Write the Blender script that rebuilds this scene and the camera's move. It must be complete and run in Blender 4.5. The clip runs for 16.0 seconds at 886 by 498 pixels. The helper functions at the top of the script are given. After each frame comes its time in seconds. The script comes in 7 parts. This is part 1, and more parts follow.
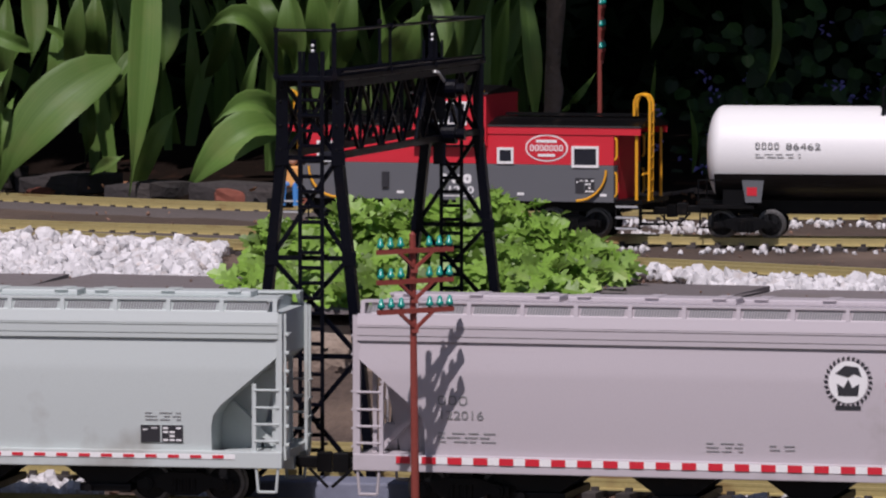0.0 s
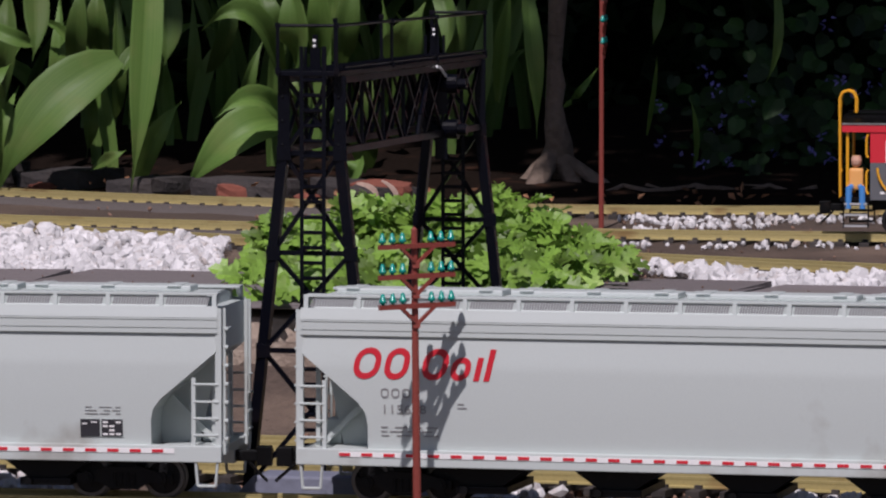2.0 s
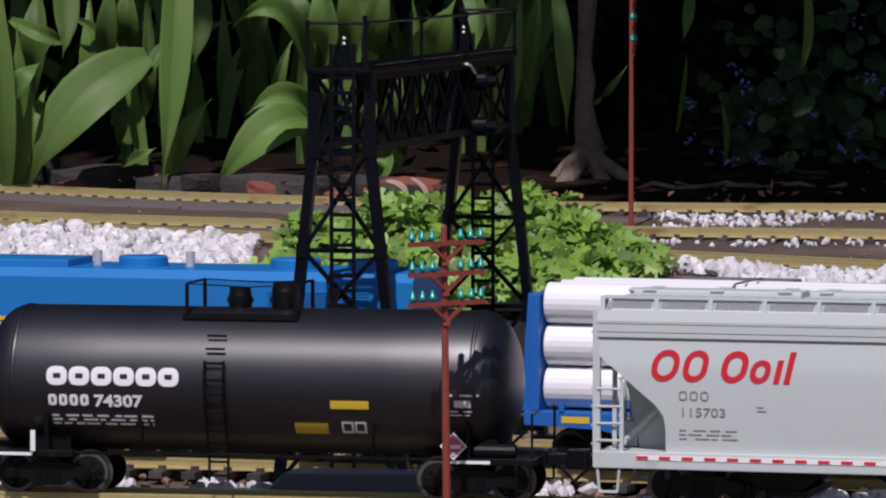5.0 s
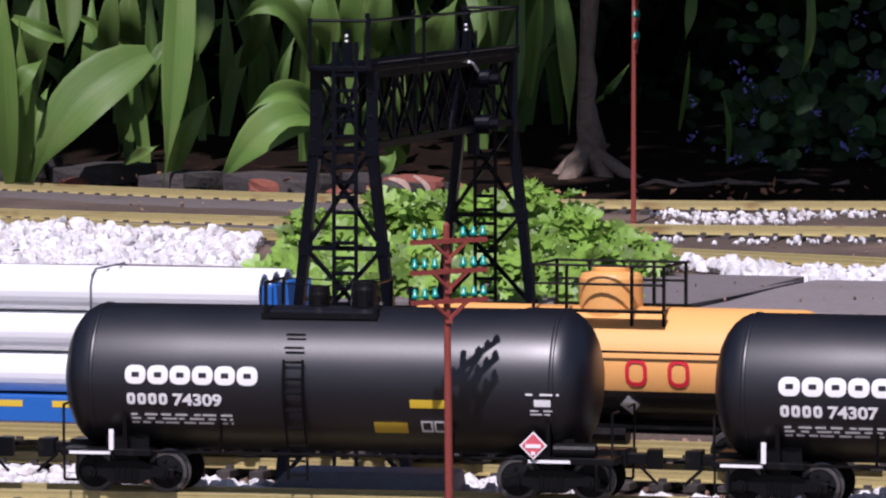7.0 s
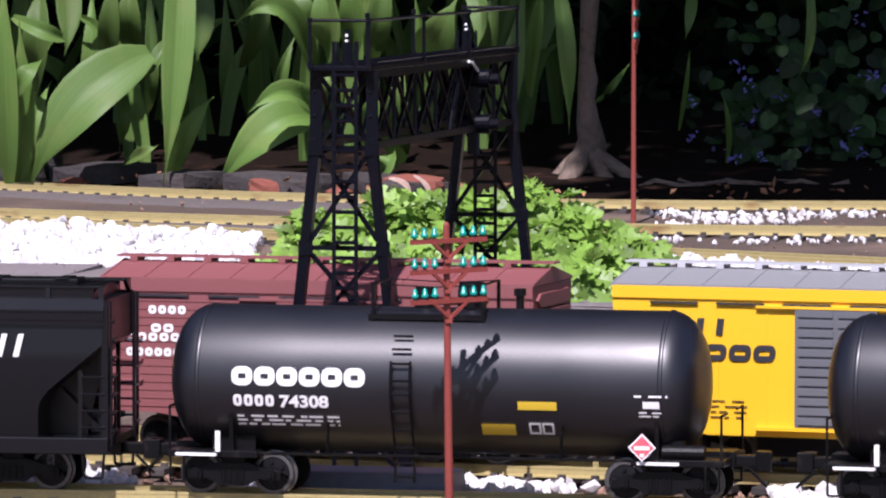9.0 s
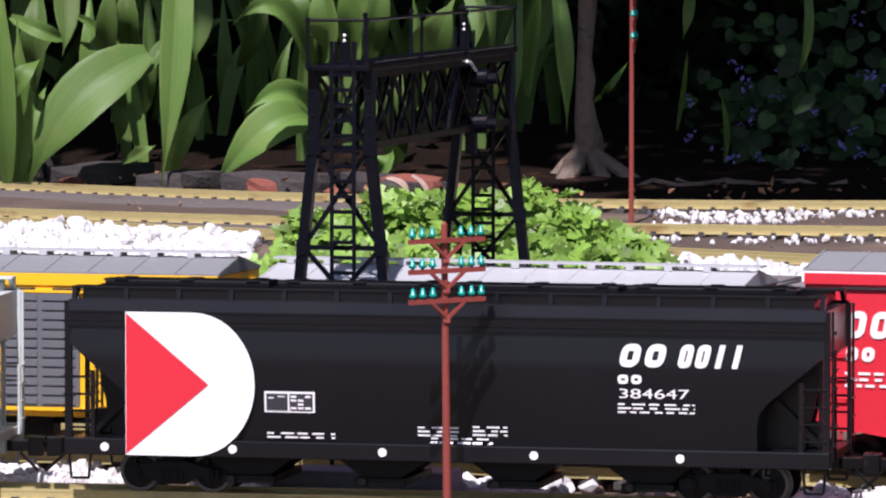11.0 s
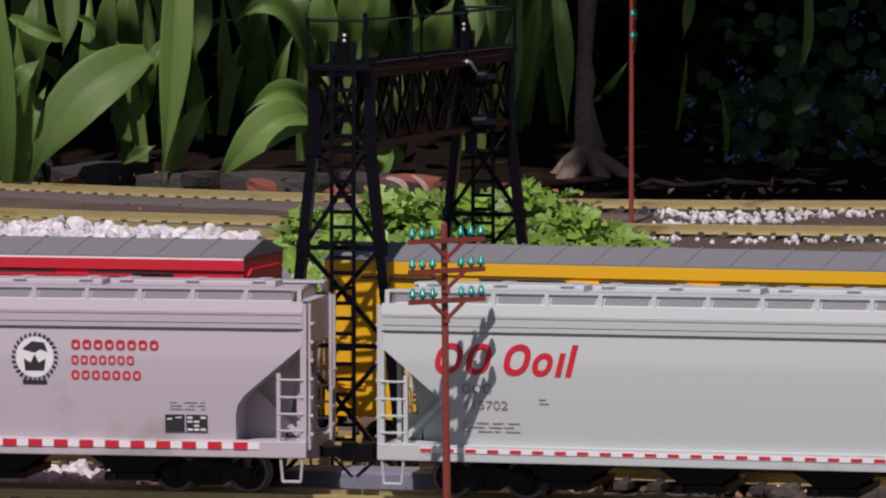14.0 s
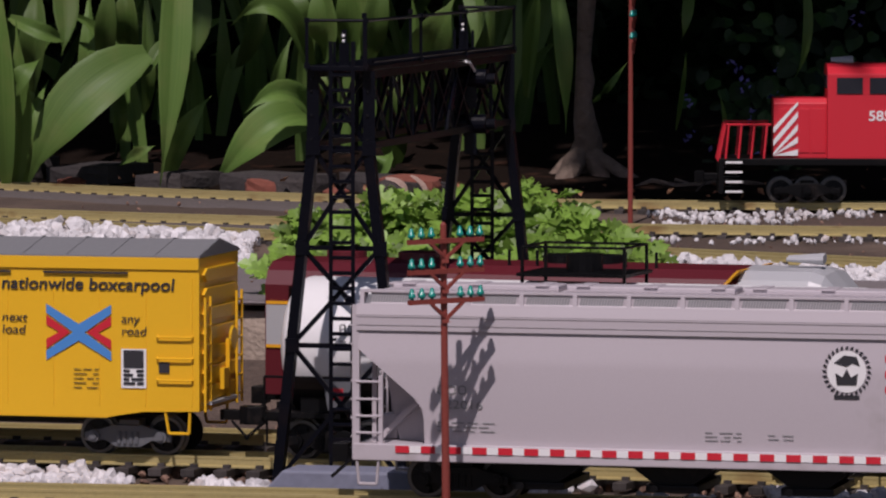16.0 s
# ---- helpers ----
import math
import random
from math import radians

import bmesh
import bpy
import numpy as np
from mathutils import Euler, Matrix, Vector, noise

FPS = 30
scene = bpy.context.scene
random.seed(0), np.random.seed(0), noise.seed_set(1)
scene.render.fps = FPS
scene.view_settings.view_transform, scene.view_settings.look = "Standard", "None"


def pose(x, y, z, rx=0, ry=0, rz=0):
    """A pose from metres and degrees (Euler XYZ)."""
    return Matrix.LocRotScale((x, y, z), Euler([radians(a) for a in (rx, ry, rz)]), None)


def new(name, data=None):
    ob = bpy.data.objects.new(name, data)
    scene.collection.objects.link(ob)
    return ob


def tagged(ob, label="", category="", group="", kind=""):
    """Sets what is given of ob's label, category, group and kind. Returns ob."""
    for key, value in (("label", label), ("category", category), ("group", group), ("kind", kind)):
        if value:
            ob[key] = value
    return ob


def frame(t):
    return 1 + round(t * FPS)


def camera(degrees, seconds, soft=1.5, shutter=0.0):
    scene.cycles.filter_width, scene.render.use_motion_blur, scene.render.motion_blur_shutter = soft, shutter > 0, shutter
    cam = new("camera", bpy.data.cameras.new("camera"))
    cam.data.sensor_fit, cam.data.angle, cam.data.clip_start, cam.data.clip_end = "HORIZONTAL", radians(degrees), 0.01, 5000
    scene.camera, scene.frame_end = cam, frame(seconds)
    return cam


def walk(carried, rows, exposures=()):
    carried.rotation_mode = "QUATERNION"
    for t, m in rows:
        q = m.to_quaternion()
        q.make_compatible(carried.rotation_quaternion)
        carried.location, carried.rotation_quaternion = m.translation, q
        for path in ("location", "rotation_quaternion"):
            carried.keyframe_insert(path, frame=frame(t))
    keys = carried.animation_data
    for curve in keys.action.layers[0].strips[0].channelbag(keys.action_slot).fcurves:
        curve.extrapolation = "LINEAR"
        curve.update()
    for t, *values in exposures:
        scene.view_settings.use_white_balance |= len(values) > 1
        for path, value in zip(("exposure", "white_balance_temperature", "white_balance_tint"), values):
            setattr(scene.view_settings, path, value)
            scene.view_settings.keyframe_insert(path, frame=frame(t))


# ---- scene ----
# Camera: a long lens on a tripod that is nudged a little in the first seconds.
LENS = 8.54
STEP = 0.005457
EYE_H = 0.436
PAN = [(0, -56, 18), (0.5, -55, 14.5), (1, -55, 12.5), (1.5, -55, 11), (2, -53, 9.5), (2.5, -40, 8.5), (3, -27, 7),
       (3.5, -14, 6), (4, -7.5, 5.5), (6.5, 4, 2.5), (7, 4, 1), (7.5, 6.5, 1), (8, 6, 1), (8.5, 5, 1), (9, 4, 0.5),
       (11.5, 0, 0), (13, 0, 0), (14.5, 0, 0), (15.5, 0, 0), (16, -1.5, 0.5)]
cam = camera(LENS, 16.0, soft=2.2)
walk(cam, [(t, pose(0, 0, EYE_H, 90 - 3.493 + b * STEP, 0, a * STEP)) for t, a, b in PAN],
     exposures=[(0, -0.12, 6300, 24), (4, -0.16, 6300, 24), (6.3, 0.18, 6000, 26), (7, 0.38, 6000, 28), (7.5, 0.67, 6000, 28), (9.2, 0.93, 6000, 28), (11.3, 0.76, 6200, 25), (12.2, 0.25, 6400, 25), (12.8, 0.0, 6400, 25), (13.5, -0.1, 6500, 26), (15, -0.25, 6500, 27), (16, -0.35, 6500, 28)])

# World, sun.
SUN_EL, SUN_AZ = 53.5, 10.0
world = bpy.data.worlds.new("world")
scene.world = world
world.use_nodes = True
_n = world.node_tree.nodes
_sky = _n.new("ShaderNodeTexSky")
_sky.sky_type, _sky.sun_disc = "NISHITA", False
_sky.sun_elevation, _sky.sun_rotation = radians(SUN_EL), radians(180 + SUN_AZ)
world.node_tree.links.new(_sky.outputs[0], _n["Background"].inputs[0])
_n["Background"].inputs[1].default_value = 0.051
sun = new("sun", bpy.data.lights.new("sun", "SUN"))
sun.data.energy, sun.data.angle, sun.data.color = 3.85, radians(0.6), (1.0, 0.96, 0.91)
_d = Vector((math.sin(radians(SUN_AZ)) * math.cos(radians(SUN_EL)), math.cos(radians(SUN_AZ)) * math.cos(radians(SUN_EL)), -math.sin(radians(SUN_EL))))
sun.matrix_world = Matrix.Translation((0, -3, 6)) @ _d.to_track_quat("-Z", "Y").to_matrix().to_4x4()


# ---- materials ----
def material(name, colour, rough=0.6, metal=0.0, vary=0.15, grain=60.0, bump=0.15, second=None, spot=0.0, spots=9.0, island=0.0,
             each=0.0, coat=0.0, spec=0.5, sheer=0.0, relief=0.002):
    """A procedural surface: base colour with coarse and fine variation, optional second colour in patches, relief."""
    m = bpy.data.materials.new(name)
    m.use_nodes = True
    nt = m.node_tree
    nd, ln = nt.nodes, nt.links
    p = nd["Principled BSDF"]
    p.inputs["Roughness"].default_value, p.inputs["Metallic"].default_value = rough, metal
    p.inputs["Specular IOR Level"].default_value = spec
    p.inputs["Coat Weight"].default_value, p.inputs["Coat Roughness"].default_value = coat, 0.25
    tc = nd.new("ShaderNodeTexCoord")
    fine, big = nd.new("ShaderNodeTexNoise"), nd.new("ShaderNodeTexNoise")
    fine.inputs["Scale"].default_value, fine.inputs["Detail"].default_value = grain * 6, 4
    big.inputs["Scale"].default_value, big.inputs["Detail"].default_value = spots, 5
    ln.new(tc.outputs["Object"], fine.inputs["Vector"])
    ln.new(tc.outputs["Object"], big.inputs["Vector"])
    c1 = nd.new("ShaderNodeMix")
    c1.data_type = "RGBA"
    lo = [max(0, c * (1 - vary)) for c in colour]
    hi = [min(1, c * (1 + vary)) for c in colour]
    c1.inputs[6].default_value, c1.inputs[7].default_value = (*lo, 1), (*hi, 1)
    ln.new(fine.outputs[0], c1.inputs[0])
    out = c1.outputs[2]
    if second:
        r = nd.new("ShaderNodeValToRGB")
        r.color_ramp.elements[0].position, r.color_ramp.elements[1].position = 0.62 - spot, 0.72 - spot * 0.6
        ln.new(big.outputs[0], r.inputs[0])
        c2 = nd.new("ShaderNodeMix")
        c2.data_type = "RGBA"
        c2.inputs[7].default_value = (*second, 1)
        ln.new(out, c2.inputs[6])
        ln.new(r.outputs[0], c2.inputs[0])
        out = c2.outputs[2]
    if island or each:
        src = nd.new("ShaderNodeNewGeometry").outputs["Random Per Island"] if island else nd.new("ShaderNodeObjectInfo").outputs["Random"]
        k = island or each
        mr = nd.new("ShaderNodeMapRange")
        mr.inputs[3].default_value, mr.inputs[4].default_value = 1 - k, 1 + k
        ln.new(src, mr.inputs[0])
        hsv = nd.new("ShaderNodeHueSaturation")
        ln.new(mr.outputs[0], hsv.inputs["Value"])
        ln.new(out, hsv.inputs["Color"])
        out = hsv.outputs[0]
    ln.new(out, p.inputs["Base Color"])
    rr = nd.new("ShaderNodeMapRange")
    rr.inputs[3].default_value, rr.inputs[4].default_value = max(0.02, rough - 0.08), min(1, rough + 0.1)
    ln.new(big.outputs[0], rr.inputs[0])
    ln.new(rr.outputs[0], p.inputs["Roughness"])
    if bump:
        b = nd.new("ShaderNodeBump")
        b.inputs["Strength"].default_value, b.inputs["Distance"].default_value = bump, relief
        ln.new(fine.outputs[0], b.inputs["Height"])
        ln.new(b.outputs[0], p.inputs["Normal"])
    if sheer:
        t = nd.new("ShaderNodeBsdfTranslucent")
        mx = nd.new("ShaderNodeMixShader")
        mx.inputs[0].default_value = sheer
        ln.new(out, t.inputs[0])
        ln.new(p.outputs[0], mx.inputs[1])
        ln.new(t.outputs[0], mx.inputs[2])
        ln.new(mx.outputs[0], nd["Material Output"].inputs[0])
    return m


def paint(name, colour, rough=0.45, dirt=(0.12, 0.1, 0.08), spot=0.0, **kw):
    return material(name, colour, rough, vary=0.05, grain=150, bump=0.03, second=dirt if spot else None, spot=spot, **kw)


M_HOPPER = paint("pale_grey_paint", (0.505, 0.556, 0.537), spot=0.002, dirt=(0.3, 0.29, 0.26))
M_LILAC = paint("warm_grey_paint", (0.49, 0.450, 0.472), spot=0.004, dirt=(0.3, 0.27, 0.25))
M_BLACKCAR = paint("black_paint", (0.003, 0.003, 0.0045), rough=0.3, spec=0.45)
M_TANK = material("satin_black_paint", (0.0028, 0.0031, 0.0066), 0.41, spec=0.88, vary=0.15, grain=90, bump=0.02, spots=14)
M_RED = paint("red_paint", (0.62, 0.025, 0.04), rough=0.4)
M_YELLOW = paint("yellow_paint", (0.82, 0.46, 0.012), rough=0.4)
M_ORANGE = paint("orange_paint", (0.8, 0.40, 0.12), rough=0.45)
M_BROWN = paint("oxide_brown_paint", (0.22, 0.075, 0.075), rough=0.5)
M_MAROON = paint("maroon_paint", (0.11, 0.012, 0.018), rough=0.4)
M_ENGBLUE = paint("engine_blue_paint", (0.008, 0.17, 0.46), rough=0.4)
M_BLUE = paint("blue_paint", (0.015, 0.12, 0.42), rough=0.42)
M_DGREY = paint("dark_grey_paint", (0.12, 0.125, 0.135))
M_SILVER = paint("silver_grey_paint", (0.42, 0.43, 0.44), rough=0.4)
M_ROOF = material("grey_roof_paint", (0.2, 0.205, 0.21), 0.6, vary=0.12, grain=60, bump=0.1)
M_WHITE = paint("white_paint", (0.8, 0.8, 0.79), rough=0.4)
M_PIPE = paint("white_pipe_plastic", (0.82, 0.82, 0.82), rough=0.35)
M_MARKRED = paint("red_lettering", (0.6, 0.02, 0.035))
M_MARKBLK = paint("black_lettering", (0.03, 0.03, 0.035))
M_MARKGREY = paint("grey_lettering", (0.25, 0.25, 0.25))
M_MARKYEL = paint("yellow_marking", (0.65, 0.45, 0.03))
M_MARKBLUE = paint("blue_marking", (0.06, 0.25, 0.6))
M_GREYSH = paint("grey_side_paint", (0.48, 0.46, 0.42))
M_BLACK = material("black_plastic", (0.003, 0.003, 0.0035), 0.42, spec=0.22, vary=0.3, grain=80, bump=0.1, second=(0.014, 0.011, 0.01), spot=0.02, spots=60)
M_WHEEL = material("blackened_metal", (0.006, 0.006, 0.007), 0.42, metal=0.15, spec=0.3, vary=0.3, grain=90, bump=0.1)
M_TREAD = material("worn_steel", (0.14, 0.135, 0.13), 0.4, metal=0.8, vary=0.2)
M_BRONZE = material("rusty_metal", (0.05, 0.03, 0.026), 0.6, metal=0.2, vary=0.3)
M_TOWER = material("black_tower_plastic", (0.002, 0.0024, 0.0055), 0.34, spec=0.17, vary=0.4, grain=50, bump=0.12, second=(0.007, 0.0045, 0.006), spot=0.03, spots=25)
M_POLE = material("red_brown_plastic", (0.23, 0.045, 0.032), 0.5, vary=0.2, grain=60, bump=0.15)
M_TEAL = material("teal_glassy_plastic", (0.0, 0.27, 0.22), 0.25, vary=0.1, bump=0.0)
M_BRASS = material("dull_brass", (0.47, 0.39, 0.17), 0.45, metal=0.25, vary=0.2, grain=70, bump=0.08, second=(0.3, 0.2, 0.08), spot=0.04, spots=16)
M_TIE = material("weathered_tie_plastic", (0.045, 0.038, 0.035), 0.75, vary=0.4, grain=60, bump=0.3, each=0.35)
M_GLASS = material("dark_window", (0.02, 0.022, 0.03), 0.12, vary=0.1, bump=0.0)
M_GOLD = paint("golden_yellow_handrail", (0.8, 0.38, 0.015))
M_SOIL = material("dry_soil", (0.085, 0.06, 0.046), 0.95, vary=0.5, grain=25, bump=0.9, second=(0.16, 0.115, 0.085), spot=0.1, spots=5, relief=0.006)
M_SLATE = material("grey_slate", (0.165, 0.145, 0.145), 0.8, vary=0.25, grain=25, bump=0.5, second=(0.15, 0.13, 0.12), spot=0.05, spots=7, each=0.2, relief=0.004)
M_TAN = material("tan_concrete_block", (0.36, 0.29, 0.23), 0.9, vary=0.2, grain=35, bump=0.6, second=(0.24, 0.18, 0.14), spot=0.06, spots=10, each=0.12, relief=0.004)
M_BALLAST = material("white_marble_chips", (0.62, 0.61, 0.61), 0.7, vary=0.12, grain=40, bump=0.3, second=(0.5, 0.45, 0.42), spot=0.05, spots=30, island=0.2)
M_GRAVEL = material("brown_pebbles", (0.2, 0.12, 0.085), 0.85, vary=0.3, grain=40, bump=0.3, island=0.5)
M_LEAF = material("bright_green_leaf", (0.185, 0.325, 0.05), 0.45, vary=0.3, grain=30, bump=0.3, second=(0.30, 0.42, 0.11), spot=0.05, spots=24, island=0.5, sheer=0.28)
def strap_material():
    """A strap leaf: fine veins along the blade, a paler midrib, blotches, each leaf of its own tone."""
    m = bpy.data.materials.new("strap_leaf")
    m.use_nodes = True
    nd, ln = m.node_tree.nodes, m.node_tree.links
    p = nd["Principled BSDF"]
    p.inputs["Specular IOR Level"].default_value = 0.35
    tc = nd.new("ShaderNodeTexCoord")
    mp = nd.new("ShaderNodeMapping")
    mp.inputs["Scale"].default_value = (34, 0.9, 1)
    veins, blot = nd.new("ShaderNodeTexNoise"), nd.new("ShaderNodeTexNoise")
    veins.inputs["Scale"].default_value, veins.inputs["Detail"].default_value = 1.0, 3
    blot.inputs["Scale"].default_value, blot.inputs["Detail"].default_value = 22.0, 5
    ln.new(tc.outputs["UV"], mp.inputs["Vector"])
    ln.new(mp.outputs[0], veins.inputs["Vector"])
    ln.new(tc.outputs["Object"], blot.inputs["Vector"])
    c1, c2 = nd.new("ShaderNodeMix"), nd.new("ShaderNodeMix")
    c1.data_type = c2.data_type = "RGBA"
    c1.inputs[6].default_value, c1.inputs[7].default_value = (0.055, 0.13, 0.022, 1), (0.15, 0.25, 0.058, 1)
    c2.inputs[7].default_value = (0.15, 0.20, 0.055, 1)
    ln.new(veins.outputs[0], c1.inputs[0])
    ln.new(c1.outputs[2], c2.inputs[6])
    r = nd.new("ShaderNodeMapRange")
    r.inputs[1].default_value, r.inputs[2].default_value, r.inputs[4].default_value = 0.5, 0.72, 0.6
    ln.new(blot.outputs[0], r.inputs[0])
    ln.new(r.outputs[0], c2.inputs[0])
    hsv, info, v = nd.new("ShaderNodeHueSaturation"), nd.new("ShaderNodeObjectInfo"), nd.new("ShaderNodeMapRange")
    v.inputs[3].default_value, v.inputs[4].default_value = 0.7, 1.3
    ln.new(info.outputs["Random"], v.inputs[0])
    ln.new(v.outputs[0], hsv.inputs["Value"])
    ln.new(c2.outputs[2], hsv.inputs["Color"])
    ln.new(hsv.outputs[0], p.inputs["Base Color"])
    ro = nd.new("ShaderNodeMapRange")
    ro.inputs[3].default_value, ro.inputs[4].default_value = 0.42, 0.62
    ln.new(blot.outputs[0], ro.inputs[0])
    ln.new(ro.outputs[0], p.inputs["Roughness"])
    bp = nd.new("ShaderNodeBump")
    bp.inputs["Strength"].default_value, bp.inputs["Distance"].default_value = 0.35, 0.0012
    ln.new(veins.outputs[0], bp.inputs["Height"])
    ln.new(bp.outputs[0], p.inputs["Normal"])
    t, mx = nd.new("ShaderNodeBsdfTranslucent"), nd.new("ShaderNodeMixShader")
    mx.inputs[0].default_value = 0.2
    ln.new(hsv.outputs[0], t.inputs[0])
    ln.new(p.outputs[0], mx.inputs[1])
    ln.new(t.outputs[0], mx.inputs[2])
    ln.new(mx.outputs[0], nd["Material Output"].inputs[0])
    return m


M_STRAP = strap_material()
# slate again, darkened because these stones lie in shadow
M_EDGING = material("shadowed_edging_slate", (0.036, 0.031, 0.030), 0.85, vary=0.35, grain=22, bump=0.6, second=(0.06, 0.05, 0.045), spot=0.06, spots=12, each=0.3, relief=0.004)
M_FILL = material("packed_grey_brown_grit", (0.105, 0.09, 0.084), 0.9, vary=0.35, grain=45, bump=0.6, second=(0.07, 0.055, 0.048), spot=0.08, spots=14, relief=0.003)
M_VINE = material("vine_leaf", (0.021, 0.052, 0.013), 0.5, spec=0.25, vary=0.3, grain=20, bump=0.2, island=0.6, sheer=0.1)
# leaf green darkened far down so that the colour carries the shade
M_HEDGE = material("shade_green_leaf", (0.007, 0.018, 0.005), 0.55, spec=0.12, vary=0.3, grain=20, bump=0.2, island=0.5, sheer=0.1)
M_FLOWER = material("violet_petal", (0.2, 0.18, 0.5), 0.6, vary=0.2, island=0.3, sheer=0.2)
M_BARK = material("grey_brown_bark", (0.15, 0.112, 0.085), 0.9, vary=0.4, grain=18, bump=0.8, second=(0.2, 0.15, 0.12), spot=0.08, spots=9, relief=0.008)
M_PALEDRY = material("pale_dead_leaf", (0.5, 0.36, 0.29), 0.7, vary=0.3, grain=30, sheer=0.1)
M_DRY = material("dry_fallen_leaf", (0.33, 0.16, 0.08), 0.8, vary=0.3, island=0.4, grain=30, sheer=0.15)
M_BRICK = material("broken_red_brick", (0.21, 0.065, 0.042), 0.9, vary=0.3, grain=30, bump=0.5)
# near black: the hedge's deep shade is put into the base colour
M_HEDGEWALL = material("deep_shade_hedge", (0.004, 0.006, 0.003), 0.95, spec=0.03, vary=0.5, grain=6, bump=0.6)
# bark mulch, darkened to near black for the shade on the bed
M_MULCH = material("shade_dark_mulch", (0.012, 0.008, 0.006), 0.95, spec=0.05, vary=0.6, grain=22, bump=0.9, second=(0.04, 0.02, 0.013), spot=0.02, spots=20, relief=0.006)
M_SKIN = paint("flesh_paint", (0.6, 0.35, 0.25))
M_TRENCH = material("dark_blue_slate", (0.19, 0.205, 0.27), 0.55, vary=0.2, grain=25, bump=0.25)


# ---- mesh helpers ----
def part(name, bm, mat, parent=None, label="", smooth=False):
    me = bpy.data.meshes.new(name)
    bmesh.ops.recalc_face_normals(bm, faces=bm.faces)
    bm.to_mesh(me)
    bm.free()
    me.materials.append(mat)
    if smooth:
        for f in me.polygons:
            f.use_smooth = True
    ob = new(name, me)
    if parent:
        ob.parent = parent
    if label:
        ob["label"] = label
    if name in ("small_marks", "white_marks", "bolt_heads"):
        ob["kind"] = "stuff"
    return ob


def thing(name, label, category, group="", kind="", m=None):
    ob = tagged(new(name), label, category, group, kind)
    if m is not None:
        ob.matrix_basis = m
    return ob


def nb():
    return bmesh.new()


def box(bm, x0, x1, y0, y1, z0, z1, bevel=0.0):
    g = bmesh.ops.create_cube(bm, size=1)["verts"]
    for v in g:
        v.co = Vector(((x0 + x1) / 2 + v.co.x * (x1 - x0), (y0 + y1) / 2 + v.co.y * (y1 - y0), (z0 + z1) / 2 + v.co.z * (z1 - z0)))
    if bevel:
        ed = list({e for v in g for e in v.link_edges})
        bmesh.ops.bevel(bm, geom=ed, offset=bevel, segments=2, affect="EDGES", profile=0.6)
    return bm


def rod(bm, a, b, r, seg=8, r2=None):
    a, b = Vector(a), Vector(b)
    d = b - a
    m = Matrix.Translation((a + b) / 2) @ d.to_track_quat("Z", "Y").to_matrix().to_4x4()
    bmesh.ops.create_cone(bm, cap_ends=True, segments=seg, radius1=r, radius2=r if r2 is None else r2, depth=d.length, matrix=m)
    return bm


def bar(bm, a, b, w, h=None):
    """A square bar from a to b."""
    a, b = Vector(a), Vector(b)
    d = b - a
    m = Matrix.Translation((a + b) / 2) @ d.to_track_quat("Z", "Y").to_matrix().to_4x4() @ Matrix.Diagonal((w, h or w, d.length, 1))
    bmesh.ops.create_cube(bm, size=1, matrix=m)
    return bm


def chain(bm, pts, r, seg=6):
    for a, b in zip(pts, pts[1:]):
        rod(bm, a, b, r, seg)
    return bm


def prism(bm, poly, axis, a, b, bevel=0.0):
    """A polygon drawn in the plane across an axis, drawn out from a to b along it. x: poly is (y, z); y: poly is (x, z); z: (x, y)."""
    def at(p, t):
        return {"x": (t, p[0], p[1]), "y": (p[0], t, p[1]), "z": (p[0], p[1], t)}[axis]
    lo = [bm.verts.new(at(p, a)) for p in poly]
    hi = [bm.verts.new(at(p, b)) for p in poly]
    fs = [bm.faces.new(lo), bm.faces.new(hi[::-1])]
    n = len(poly)
    for i in range(n):
        fs.append(bm.faces.new((lo[i], hi[i], hi[(i + 1) % n], lo[(i + 1) % n])))
    if bevel:
        bmesh.ops.bevel(bm, geom=list({e for f in fs for e in f.edges}), offset=bevel, segments=2, affect="EDGES", profile=0.6)
    return bm


def lathe(bm, prof, origin=(0, 0, 0), seg=24, axis="z"):
    """prof: (radius, height) from one end to the other."""
    rings = []
    for r, h in prof:
        ring = []
        for i in range(seg):
            a = 2 * math.pi * i / seg
            c, s = r * math.cos(a), r * math.sin(a)
            p = {"z": (c, s, h), "x": (h, c, s), "y": (c, h, s)}[axis]
            ring.append(bm.verts.new(Vector(p) + Vector(origin)))
        rings.append(ring)
    for a, b in zip(rings, rings[1:]):
        for i in range(seg):
            bm.faces.new((a[i], a[(i + 1) % seg], b[(i + 1) % seg], b[i]))
    bm.faces.new(rings[0][::-1])
    bm.faces.new(rings[-1])
    return bm


def flat(bm, pts, y, t=0.0004):
    """A thin plate with outline pts (x, z), whose face stands at y, towards the viewer."""
    return prism(bm, pts, "y", y, y + t)


def rect(bm, x0, x1, z0, z1, y, t=0.0004):
    return flat(bm, [(x0, z0), (x1, z0), (x1, z1), (x0, z1)], y, t)


